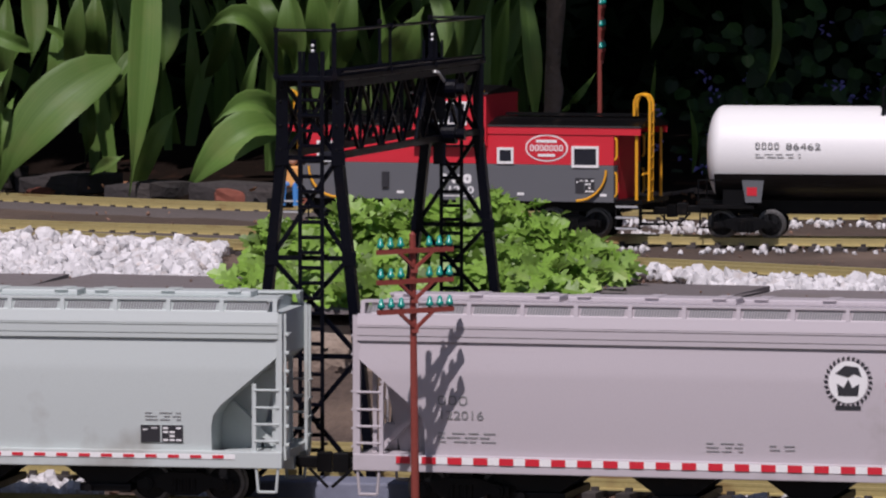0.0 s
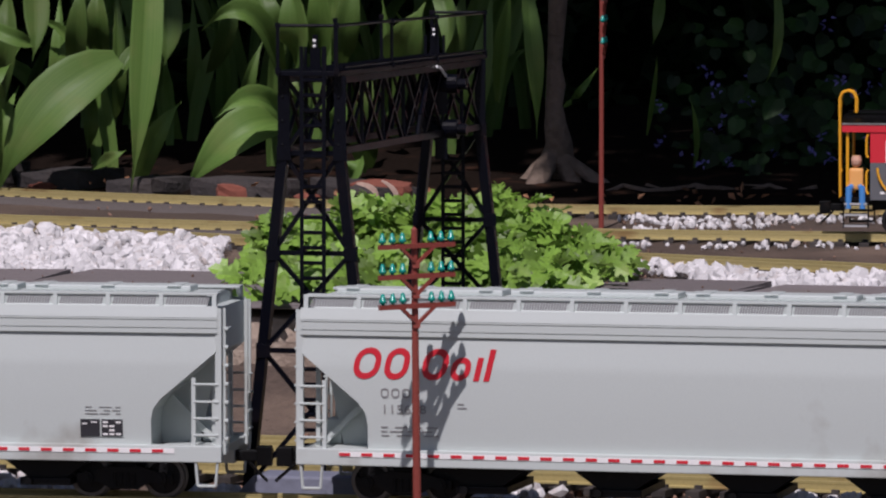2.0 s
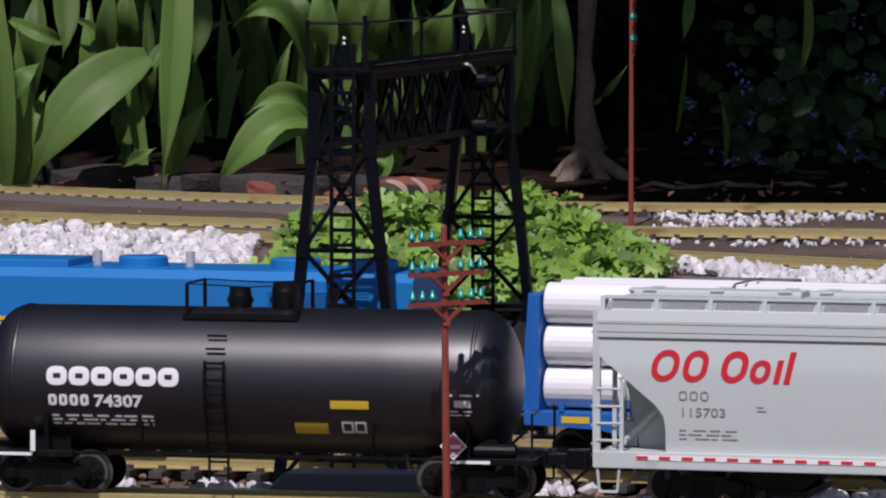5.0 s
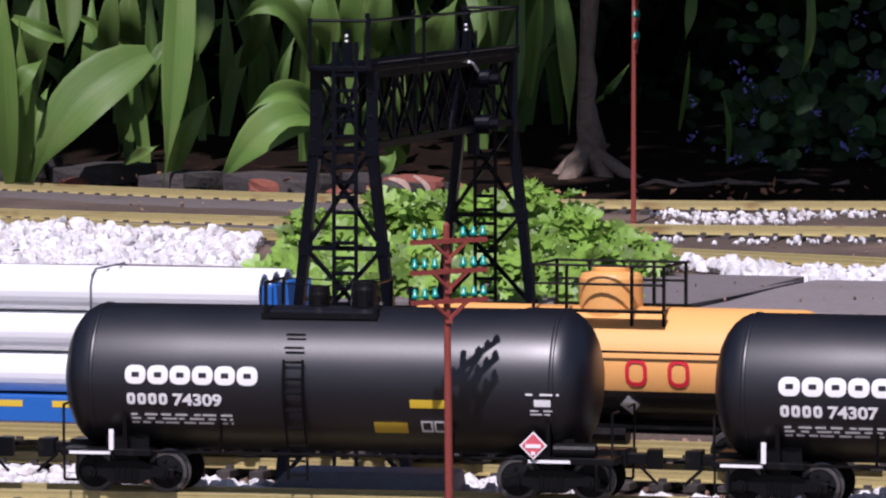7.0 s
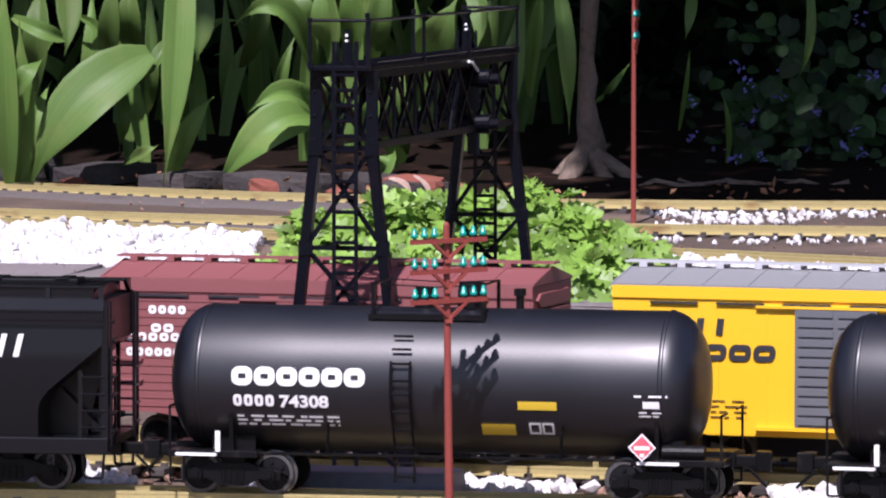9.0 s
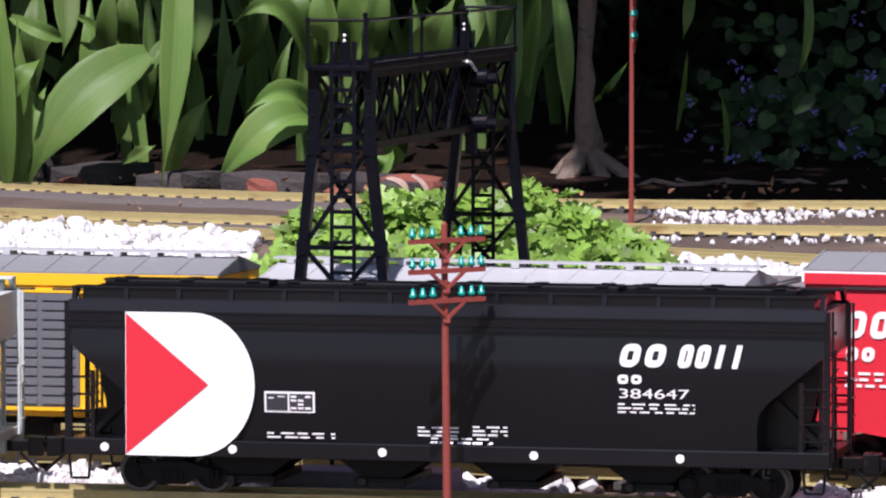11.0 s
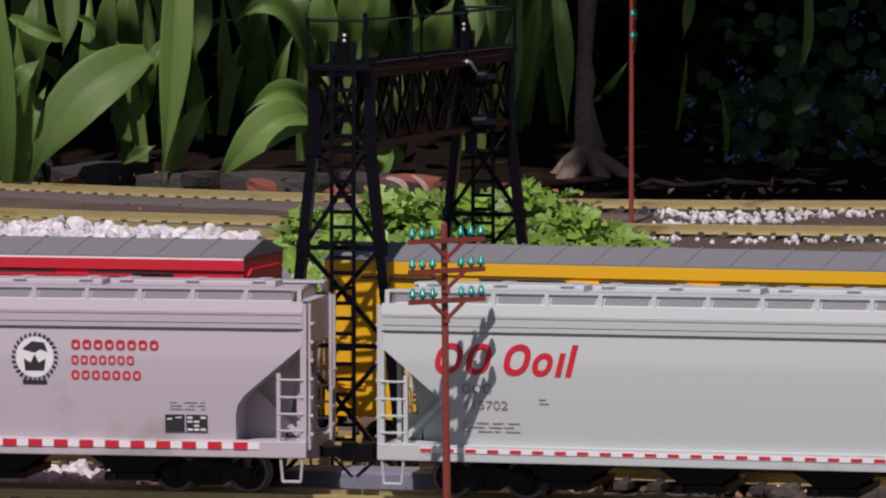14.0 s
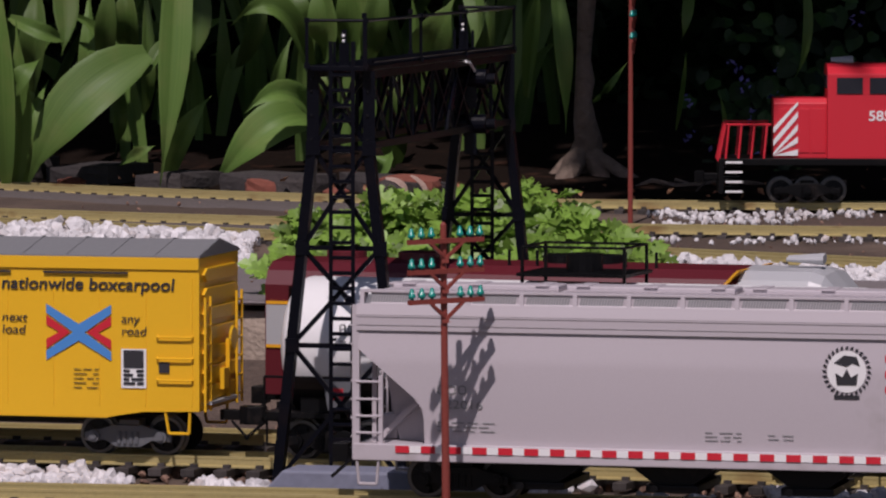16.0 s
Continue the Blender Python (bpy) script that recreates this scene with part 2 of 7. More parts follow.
def ring(bm, x0, x1, z0, z1, t, y, slant=0.0, base=0.0, round_=0.45, depth=0.0004):
    """An upright ring with round corners and a stroke t, sheared by slant above base."""
    def loop(g):
        a, b, c, d = x0 + g, x1 - g, z0 + g, z1 - g
        r = max(0.0001, min(round_ * min(x1 - x0, z1 - z0) - g, (b - a) / 2, (d - c) / 2))
        pts = []
        for cx, cz, q in ((b - r, d - r, 0), (a + r, d - r, 1), (a + r, c + r, 2), (b - r, c + r, 3)):
            for k in range(5):
                w = (q + k / 4) * math.pi / 2
                pts.append((cx + r * math.cos(w), cz + r * math.sin(w)))
        return pts
    sets = []
    for g in (0.0, t):
        for dy in (0.0, depth):
            sets.append([bm.verts.new((px + slant * (pz - base), y + dy, pz)) for px, pz in loop(g)])
    n = len(sets[0])
    for i in range(n):
        j = (i + 1) % n
        bm.faces.new((sets[0][i], sets[0][j], sets[2][j], sets[2][i]))
        bm.faces.new((sets[0][i], sets[1][i], sets[1][j], sets[0][j]))
        bm.faces.new((sets[2][i], sets[2][j], sets[3][j], sets[3][i]))


def glyphs(bm, x, z, w, h, n, y, slant=0.0, weight=0.26, gap=0.22, solid=(), small=(), round_=0.4):
    """A row of n plain ring and bar shapes, as wide and high as a wordmark. solid: bars; small: shapes of three quarters of the height."""
    cw = w / (n - gap)
    for i in range(n):
        a, b = x + i * cw, x + i * cw + cw * (1 - gap)
        t = cw * weight
        top = z + h * (0.75 if i in small else 1)
        if i in solid:
            c, e = (a + b) / 2 - t / 2, (a + b) / 2 + t / 2
            flat(bm, [(c, z), (e, z), (e + slant * (top - z), top), (c + slant * (top - z), top)], y)
        else:
            ring(bm, a, b, z, top, min(t, (top - z) * 0.36), y, slant, z, round_)
    return bm


def lettering(name, words, x, z, size, y, mat, parent, width=None, shear=0.0, bold=0.0):
    """Words on a side that faces the viewer; x, z is the left end of the base line."""
    cu = bpy.data.curves.new(name, "FONT")
    cu.body, cu.size, cu.extrude, cu.shear, cu.offset = words, size, 0.0002, shear, bold
    tmp = bpy.data.objects.new(name, cu)
    scene.collection.objects.link(tmp)
    dg = bpy.context.evaluated_depsgraph_get()
    me = bpy.data.meshes.new_from_object(tmp.evaluated_get(dg))
    bpy.data.objects.remove(tmp)
    xs = [v.co.x for v in me.vertices]
    k = width / (max(xs) - min(xs)) if width else 1.0
    for v in me.vertices:
        v.co = Vector((x + v.co.x * k, y - v.co.z, z + v.co.y))
    me.materials.clear()
    me.materials.append(mat)
    ob = new(name, me)
    ob.parent = parent
    return ob


# ---- lines of the tracks, in plan ----
def clip(x, a, b):
    return max(a, min(b, x))


def line_f(x):
    c = clip(x, -0.6, 0.6)
    return 4.25 - 0.222 * c - 0.069 * c * c + (x - c) * (-0.222 - 0.138 * c)


def line_m(x):
    return line_f(x) + 0.257 - 0.09 * clip(x, -0.6, 0.6)


def line_n(x):
    return line_m(x) + 0.19


def line_a(x):
    c = clip(x, -0.55, 0.42)
    return 7.129 - 0.4066 * c + 0.4597 * c * c + (x - c) * clip(-0.4066 + 0.9194 * c, -0.5, 0)


def line_b(x):
    c = clip(x, -0.55, 0.5)
    return 6.625 - 0.368 * c + 0.2205 * c * c + (x - c) * clip(-0.368 + 0.441 * c, -0.45, 0)


def line_c(x):
    return 6.296 - 0.776 * x - 0.0218 * x * x if x < 0.6 else 5.822 - 0.6 * (x - 0.6)


def line_wall(x):
    return line_n(x) + 0.34


BED = 0.063


def along(line, z, s, z_off=0.0):
    """The pose on a line at the length s from the line's middle."""
    x, step = 0.0, 0.01 if s > 0 else -0.01
    left = abs(s)
    while left > 0:
        d = math.hypot(step, line(x + step) - line(x))
        if d >= left:
            x += step * left / d
            break
        left -= d
        x += step
    h = 0.15
    ang = math.degrees(math.atan2(line(x + h) - line(x - h), 2 * h))
    return pose(x, line(x), z + z_off, 0, 0, ang)


# ---- ground ----
def ground_z(x, y):
    w = line_wall(clip(x, -3, 3))
    k = clip((y - (w - 0.16)) / 0.15, 0, 1)
    z = -0.019 + k * k * (3 - 2 * k) * 0.05
    if y > w + 0.02:
        z = 0.0495
    z += 0.05 * clip((y - (line_a(clip(x, -1, 1)) + 0.10)) / 0.6, 0, 1)
    return z + 0.004 * noise.noise((x * 9, y * 9, 0)) + 0.002 * noise.noise((x * 40, y * 40, 3))


def build_ground():
    xs = [-400, -120, -40, -15, -7, -4, -2.5, -1.6] + [-1.1 + 0.025 * i for i in range(89)] + [1.6, 2.5, 4, 7, 15, 40, 120, 400]
    ys = [-400, -120, -40, -12, -4, 0, 2, 3, 3.6] + [3.9 + 0.025 * i for i in range(62)] + [5.45 + 0.05 * i for i in range(70)] + [9.5, 11, 14, 20, 40, 120, 400]
    bm = nb()
    grid = [[bm.verts.new((x, y, ground_z(x, y))) for x in xs] for y in ys]
    for a, b in zip(grid, grid[1:]):
        for i in range(len(xs) - 1):
            bm.faces.new((a[i], a[i + 1], b[i + 1], b[i]))
    ob = part("ground", bm, M_SOIL, smooth=True)
    tagged(ob, "dry brown garden soil under the model railway", "ground", kind="structure")


def build_bed():
    """Mulch of the flower bed with shade in its colour, laid on the soil behind the last track."""
    bm = nb()
    xs = [-3 + 0.06 * i for i in range(101)]
    rows = []
    for j in range(34):
        row = []
        for x in xs:
            y0 = line_a(clip(x, -0.9, 0.9)) + 0.085
            y = y0 + (9.6 - y0) * (j / 33) ** 1.3
            row.append(bm.verts.new((x, y, ground_z(x, y) + 0.004 + 0.006 * max(0, noise.noise((x * 14, y * 14, 4))))))
        rows.append(row)
    for a, b in zip(rows, rows[1:]):
        for i in range(100):
            bm.faces.new((a[i], a[i + 1], b[i + 1], b[i]))
    tagged(part("ground_bed", bm, M_MULCH, smooth=True), "bark mulch of the flower bed, its shade put into the dark colour", "flower bed", kind="structure")


def stone_shape(rng, sx, sy, sz):
    bm = nb()
    box(bm, -sx / 2, sx / 2, -sy / 2, sy / 2, 0, sz)
    bmesh.ops.subdivide_edges(bm, edges=bm.edges, cuts=2, use_grid_fill=True)
    for v in bm.verts:
        n = Vector((rng.uniform(-1, 1), rng.uniform(-1, 1), rng.uniform(-1, 1)))
        q = Vector((v.co.x / sx * 2, v.co.y / sy * 2, (v.co.z - sz / 2) / sz * 2))
        if sum(abs(c) > 0.9 for c in q) >= 2:
            v.co -= Vector((q.x * 0.003, q.y * 0.003, q.z * 0.003))
        v.co += n * 0.0012
    return bm


def build_wall():
    """Edging of the raised bed: tan blocks with slate slabs on them."""
    rng = random.Random(4)
    wall = thing("wall_garden", "low edging wall of tan concrete blocks capped with grey slate slabs", "garden wall", kind="structure")
    x = -2.2
    while x < 2.2:
        w = rng.uniform(0.19, 0.26)
        xc = x + w / 2
        ang = math.degrees(math.atan2(line_wall(xc + 0.1) - line_wall(xc - 0.1), 0.2))
        b = part("block", stone_shape(rng, w / math.cos(radians(ang)) - 0.004, 0.12, 0.066), M_TAN, wall)
        b.matrix_basis = pose(xc, line_wall(xc) + 0.06, 0.008, 0, rng.uniform(-0.6, 0.6), ang)
        x += w
    x = -2.2
    while x < 2.2:
        w = rng.uniform(0.26, 0.42)
        xc = x + w / 2
        ang = math.degrees(math.atan2(line_wall(xc + 0.1) - line_wall(xc - 0.1), 0.2))
        d = rng.uniform(0.36, 0.44)
        b = part("slab", stone_shape(rng, w / math.cos(radians(ang)) - 0.006, d, 0.012), M_SLATE, wall)
        b.matrix_basis = pose(xc, line_wall(xc) + d / 2 - 0.004, 0.0745 + rng.uniform(-0.001, 0.001), rng.uniform(-0.5, 0.5), 0, ang)
        x += w
    # packed grit, level with the sleepers, along the left of the rear tracks
    for line, x1 in ((line_a, 0.14), (line_b, 0.02)):
        bm = nb()
        rows = []
        for i in range(70):
            x = -2.4 + (x1 + 2.4) * i / 69
            edge = 0.006 * noise.noise((x * 21, 2, 7))
            rows.append([bm.verts.new((x, line(x) + dy + edge * (abs(dy) > 0.05), z + 0.0012 * noise.noise((x * 40, dy * 40, 1))))
                         for dy, z in ((-0.125, 0.046), (-0.11, 0.0528), (-0.06, 0.0552), (-0.03, 0.0556), (0, 0.0556), (0.03, 0.0556), (0.058, 0.0552), (0.075, 0.046))])
        for a, b in zip(rows, rows[1:]):
            for k in range(7):
                bm.faces.new((a[k], b[k], b[k + 1], a[k + 1]))
        tagged(part("ground_grit", bm, M_FILL, smooth=True), "packed grey-brown grit between the rails", "ground", kind="structure")
    # flat stones along the rear flower bed, coloured dark for the leaf shadow on them
    x = -1.6
    while x < 1.4:
        w = rng.uniform(0.05, 0.15)
        if x < 0.02 or x > 0.9:
            s = thing("edging_stone", "flat edging stone beside the rear track, leaf shadow in its dark grey", "stone", "stones along the flower bed",
                      m=pose(x + w / 2, line_a(clip(x, -0.7, 0.6)) + 0.12 + rng.uniform(-0.01, 0.03) - max(0, -0.7 - x) * -0.3, 0.047, rng.uniform(-4, 4), rng.uniform(-6, 6), rng.uniform(-50, 10)))
            part("stone", stone_shape(rng, w, rng.uniform(0.07, 0.12), rng.uniform(0.03, 0.048)), M_EDGING, s)
        x += w + rng.uniform(0.004, 0.03)


def chips(name, rng, spots, r0, r1, mat, label, category, lift=0.6):
    """Many small broken stones as one heap."""
    base = [Vector(v).normalized() for v in ((0, 0, 1.2), (0.9, 0.1, 0.5), (0.2, 0.95, 0.4), (-0.8, 0.5, 0.45), (-0.6, -0.75, 0.4), (0.4, -0.9, 0.5),
                                              (0.8, 0.5, -0.5), (-0.3, 0.9, -0.5), (-0.95, -0.1, -0.4), (0, -0.9, -0.6), (0.9, -0.4, -0.4), (0, 0, -1))]
    tri = [(0, 1, 2), (0, 2, 3), (0, 3, 4), (0, 4, 5), (0, 5, 1), (1, 6, 2), (2, 6, 7), (2, 7, 3), (3, 7, 8), (3, 8, 4), (4, 8, 9), (4, 9, 5), (5, 9, 10),
           (5, 10, 1), (1, 10, 6), (11, 7, 6), (11, 8, 7), (11, 9, 8), (11, 10, 9), (11, 6, 10)]
    vs, fs = [], []
    for x, y, z in spots:
        r = rng.uniform(r0, r1) * rng.uniform(0.75, 1.15)
        m = Matrix.LocRotScale((x, y, z + r * lift * rng.uniform(0.3, 1)), Euler([rng.uniform(0, 6.3) for _ in range(3)]), (r, r * rng.uniform(0.6, 1), r * rng.uniform(0.45, 0.8)))
        k = len(vs)
        vs += [m @ (v * rng.uniform(0.75, 1.15)) for v in base]
        fs += [(a + k, b + k, c + k) for a, b, c in tri]
    me = bpy.data.meshes.new(name)
    me.from_pydata(vs, [], fs)
    me.materials.append(mat)
    return tagged(new(name, me), label, category, kind="stuff")


def build_ballast():
    rng = random.Random(9)

    def band(n, x0, x1, lo, hi, z, jitter=0.0, clump=0.0):
        out = []
        while len(out) < n:
            x = rng.uniform(x0, x1)
            y = rng.uniform(lo(x), hi(x))
            if clump and noise.noise((x * 7, y * 7, 5)) < clump:
                continue
            out.append((x, y, z + rng.uniform(0, jitter)))
        return out
    # left heap between slabs and the second rear track
    chips("ballast", rng, band(6000, -0.75, -0.2, lambda x: line_wall(x) + 0.36 + 0.05 * noise.noise((x * 9, 1, 1)), lambda x: line_c(x) - 0.075, 0.050, 0.010), 0.0055, 0.0115, M_BALLAST,
          "heaped white marble chips beside the rear tracks", "ballast")
    chips("ballast", rng, band(1300, 0.15, 0.75, lambda x: line_c(x) - 0.44, lambda x: line_c(x) - 0.055, 0.050, 0.004, -0.05), 0.005, 0.0115, M_BALLAST,
          "white marble chips in front of the rear siding", "ballast")
    chips("ballast", rng, band(420, 0.24, 0.9, lambda x: line_b(x) + 0.05, lambda x: line_a(x) - 0.05, 0.050, 0.002, 0.05), 0.003, 0.0062, M_BALLAST,
          "white marble chips between two rear tracks", "ballast")
    chips("ballast", rng, band(80, 0.1, 0.55, lambda x: max(line_c(x) + 0.06, line_b(x) - 0.13), lambda x: line_b(x) - 0.05, 0.050, 0.002, 0.0), 0.003, 0.006, M_BALLAST,
          "white marble chips beside the caboose track", "ballast")
    # low ground between the two front tracks
    chips("ballast", rng, band(2300, -0.6, 0.6, lambda x: line_f(x) + 0.04, lambda x: line_m(x) - 0.055, -0.018, 0.005, -0.02), 0.004, 0.0098, M_BALLAST,
          "white marble chips between the front tracks", "ballast")
    chips("gravel", rng, band(2200, -0.7, 0.7, lambda x: line_f(x) - 0.06, lambda x: line_wall(x), -0.019, 0.003), 0.002, 0.006, M_GRAVEL,
          "brown gravel and bark bits on the soil", "gravel", 0.3)
    chips("gravel", rng, band(420, -0.8, 0.8, lambda x: line_wall(x) + 0.3, lambda x: line_a(x) + 0.3, 0.0495, 0.003), 0.0012, 0.0035, M_GRAVEL,
          "brown gravel and bark bits between the rear tracks", "gravel", 0.3)
    chips("gravel", rng, band(120, -0.7, 0.7, lambda x: line_wall(x) + 0.02, lambda x: line_wall(x) + 0.36, 0.0868, 0.0005), 0.0008, 0.0022, M_GRAVEL,
          "brown bark bits lying on the slate slabs", "gravel", 0.3)


# ---- tracks ----
def build_track(name, line, z, x0, x1, label, near=0.62):
    tr = thing(name, label, "track", kind="structure")
    prof = [(-0.004, -0.0084), (0.004, -0.0084), (0.004, -0.0072), (0.0018, -0.0066), (0.0018, -0.0024), (0.0021, -0.0018), (0.0021, 0.0), (-0.0021, 0.0), (-0.0021, -0.0018),
            (-0.0018, -0.0024), (-0.0018, -0.0066), (-0.004, -0.0072)]
    for side in (-0.0225, 0.0225):
        bm = nb()
        rings = []
        n = int((x1 - x0) / 0.06)
        for i in range(n + 1):
            x = x0 + (x1 - x0) * i / n
            d = Vector((0.02, line(x + 0.01) - line(x - 0.01), 0)).normalized()
            q = Vector((-d.y, d.x, 0))
            c = Vector((x, line(x), z)) + q * side
            rings.append([bm.verts.new(c + q * a + Vector((0, 0, b))) for a, b in prof])
        for a, b in zip(rings, rings[1:]):
            for i in range(len(prof)):
                bm.faces.new((a[i], b[i], b[(i + 1) % len(prof)], a[(i + 1) % len(prof)]))
        part("rail", bm, M_BRASS, tr)
    bm = nb()
    box(bm, -0.0055, 0.0055, -0.046, 0.046, -0.0145, -0.0084, 0.0008)
    for s in (-0.0225, 0.0225):
        for e in (-0.0062, 0.0062):
            box(bm, -0.0028, 0.0028, s + e - 0.0019, s + e + 0.0019, -0.0086, -0.0056)
    one = bpy.data.meshes.new("sleeper")
    bm.to_mesh(one)
    bm.free()
    one.materials.append(M_TIE)
    vs, fs = [], []
    x = x0
    while x < x1:
        sl = (line(x + 0.01) - line(x - 0.01)) / 0.02
        m = pose(x, line(x), z, 0, 0, math.degrees(math.atan(sl)))
        if abs(x) < near:
            t = new("sleeper", one)
            t.parent, t.matrix_basis = tr, m
        elif abs(x) < 3:
            k = len(vs)
            vs += [m @ Vector((a, b, c)) for a in (-0.0055, 0.0055) for b in (-0.046, 0.046) for c in (-0.0145, -0.0084)]
            fs += [tuple(k + i for i in f) for f in ((0, 1, 3, 2), (4, 6, 7, 5), (0, 4, 5, 1), (2, 3, 7, 6), (1, 5, 7, 3), (0, 2, 6, 4))]
        x += 0.0265 / math.hypot(1, sl)
    me = bpy.data.meshes.new("sleepers")
    me.from_pydata(vs, [], fs)
    me.materials.append(M_TIE)
    far = tagged(new("sleepers", me), kind="stuff")
    far.parent = tr


def build_tracks():
    build_track("track_front", line_f, 0, -6, 6, "brass model railway track in the foreground")
    build_track("track_middle", line_m, 0, -6, 6, "brass model railway track under the signal bridge")
    build_track("track_inner", line_n, 0, -6, 4, "brass model railway track behind the middle one")
    build_track("track_siding", line_c, BED, -0.75, 2.2, "brass model railway siding on the raised bed")
    build_track("track_rear", line_b, BED, -3, 7.5, "brass model railway track on the raised bed")
    build_track("track_back", line_a, BED, -3, 8, "brass model railway track along the flower bed")
    # low sloped cover between the two front tracks
    bm = nb()
    prism(bm, [(-0.078, -0.02), (-0.052, 0.008), (0.072, 0.008), (0.078, -0.02)], "y", -0.022, 0.024, 0.002)
    ob = part("switch_cover", bm, M_TRENCH)
    ob.matrix_basis = pose(-0.062, line_f(-0.062) + 0.0915, 0, 0, 0, -12.5)
    tagged(ob, "low dark blue-grey switch cover between the front tracks", "switch cover")


build_ground()
build_bed()
build_wall()
build_tracks()
build_ballast()


# ---- rolling stock: x along the car, y away from the viewer, z up from the rail's top ----
WHEEL_R = 0.0148


def wheel_mesh():
    """A wheelset: two flanged wheels on an axle, its middle at the origin."""
    if "wheelset" not in bpy.data.meshes:
        bm = nb()
        for sy in (-1, 1):
            k = len(bm.verts)
            prof = [(0.006, -0.0030), (0.0115, -0.0026), (0.0122, -0.0032), (WHEEL_R, -0.003), (WHEEL_R, 0.0022), (WHEEL_R + 0.0018, 0.0026), (WHEEL_R + 0.0018, 0.004), (0.004, 0.004)]
            lathe(bm, prof, seg=24, axis="y")
            rod(bm, (0, -0.0055, 0), (0, -0.003, 0), 0.0032, 10)
            for i in range(6):
                a = i * math.pi / 3
                rod(bm, (0.0085 * math.cos(a), -0.0042, 0.0085 * math.sin(a)), (0.0085 * math.cos(a), -0.0028, 0.0085 * math.sin(a)), 0.0016, 6)
            bm.verts.ensure_lookup_table()
            for v in bm.verts[k:]:
                v.co.y = -sy * -1 * (v.co.y - 0.0225)
        rod(bm, (0, -0.022, 0), (0, 0.022, 0), 0.0025, 8)
        me = bpy.data.meshes.new("wheelset")
        bmesh.ops.recalc_face_normals(bm, faces=bm.faces)
        bm.to_mesh(me)
        bm.free()
        me.materials.append(M_WHEEL)
        me.materials.append(M_TREAD)
        for f in me.polygons:
            r = [math.hypot(me.vertices[v].co.x, me.vertices[v].co.z) for v in f.vertices]
            if min(r) > 0.0121:
                f.material_index = 1
    return bpy.data.meshes["wheelset"]


def truck(car, x, half=0.027, mat=None, axles=2, frame_mat=None):
    """A bogie: side frames, bolster, wheels."""
    frame_mat = frame_mat or M_BLACK
    bm = nb()
    offs = [-half, half] if axles == 2 else [-half, 0, half]
    for sy in (-1, 1):
        y0, y1 = sorted((sy * 0.0335, sy * 0.0375))
        prism(bm, [(x - half - 0.008, 0.0175), (x - half + 0.006, 0.0195), (x - 0.012, 0.0235), (x + 0.012, 0.0235), (x + half - 0.006, 0.0195), (x + half + 0.008, 0.0175),
                   (x + half + 0.008, 0.0105), (x + half - 0.008, 0.0125), (x + 0.010, 0.0065), (x - 0.010, 0.0065), (x - half + 0.008, 0.0125), (x - half - 0.008, 0.0105)], "y", y0, y1, 0.0007)
        for o in offs:
            rod(bm, (x + o, sy * 0.0335, WHEEL_R), (x + o, sy * 0.0405, WHEEL_R), 0.0048, 12)
            rod(bm, (x + o, sy * 0.0405, WHEEL_R), (x + o, sy * 0.042, WHEEL_R), 0.0028, 10)
        for i in (-0.007, -0.0025, 0.0025, 0.007):
            rod(bm, (x + i, sy * 0.037, 0.009), (x + i, sy * 0.037, 0.0185), 0.0019, 8)
    box(bm, x - 0.008, x + 0.008, -0.034, 0.034, 0.016, 0.027)
    tr = part("bogie", bm, frame_mat, car)
    for o in offs:
        w = new("wheelset", wheel_mesh())
        w.parent = tr
        w.matrix_basis = pose(x + o, 0, WHEEL_R)
    return tr


def coupler(car, x, sgn, z=0.031):
    bm = nb()
    box(bm, min(x, x + sgn * 0.016), max(x, x + sgn * 0.016), -0.0045, 0.0045, z - 0.004, z + 0.004, 0.0008)
    prism(bm, [(x + sgn * 0.016, -0.006), (x + sgn * 0.0275, -0.0085), (x + sgn * 0.0275, -0.002), (x + sgn * 0.022, 0.001), (x + sgn * 0.026, 0.006), (x + sgn * 0.016, 0.007)], "z", z - 0.007, z + 0.007, 0.0008)
    rod(bm, (x + sgn * 0.012, -0.012, z - 0.004), (x + sgn * 0.026, -0.016, z - 0.017), 0.0012, 6)
    return part("coupler", bm, M_BLACK, car)


def data_panel(car, x, z, y, w, h, mat=None, frame_mat=None):
    bm = nb()
    rect(bm, x, x + w * 0.46, z, z + h, y)
    rect(bm, x + w * 0.5, x + w, z, z + h, y)
    p = part("data_panel", bm, mat or M_MARKBLK, car)
    bm = nb()
    rng = random.Random(5)
    for r in range(4):
        for c in range(3):
            if rng.random() < 0.9:
                x0 = x + w * (0.53 + 0.155 * c)
                rect(bm, x0, x0 + w * 0.12, z + h * (0.08 + 0.23 * r), z + h * (0.2 + 0.23 * r), y - 0.0004)
    rect(bm, x + w * 0.05, x + w * 0.16, z + h * 0.7, z + h * 0.78, y - 0.0004)
    rect(bm, x + w * 0.25, x + w * 0.4, z + h * 0.8, z + h * 0.86, y - 0.0004)
    part("panel_text", bm, frame_mat or M_WHITE, p)


def small_print(bm, x, z, y, rows, w, h=0.0012, gap=0.0028, seed=1):
    rng = random.Random(seed)
    for r in range(rows):
        a = x
        while a < x + w:
            b = a + rng.uniform(0.004, 0.011)
            rect(bm, a, min(b, x + w), z - r * gap, z - r * gap + h, y)
            a = b + rng.uniform(0.0015, 0.006)


# grey of the roof slots, with the recess's darkness in it
M_SLOT = paint("slot_recess_grey", (0.28, 0.285, 0.29))


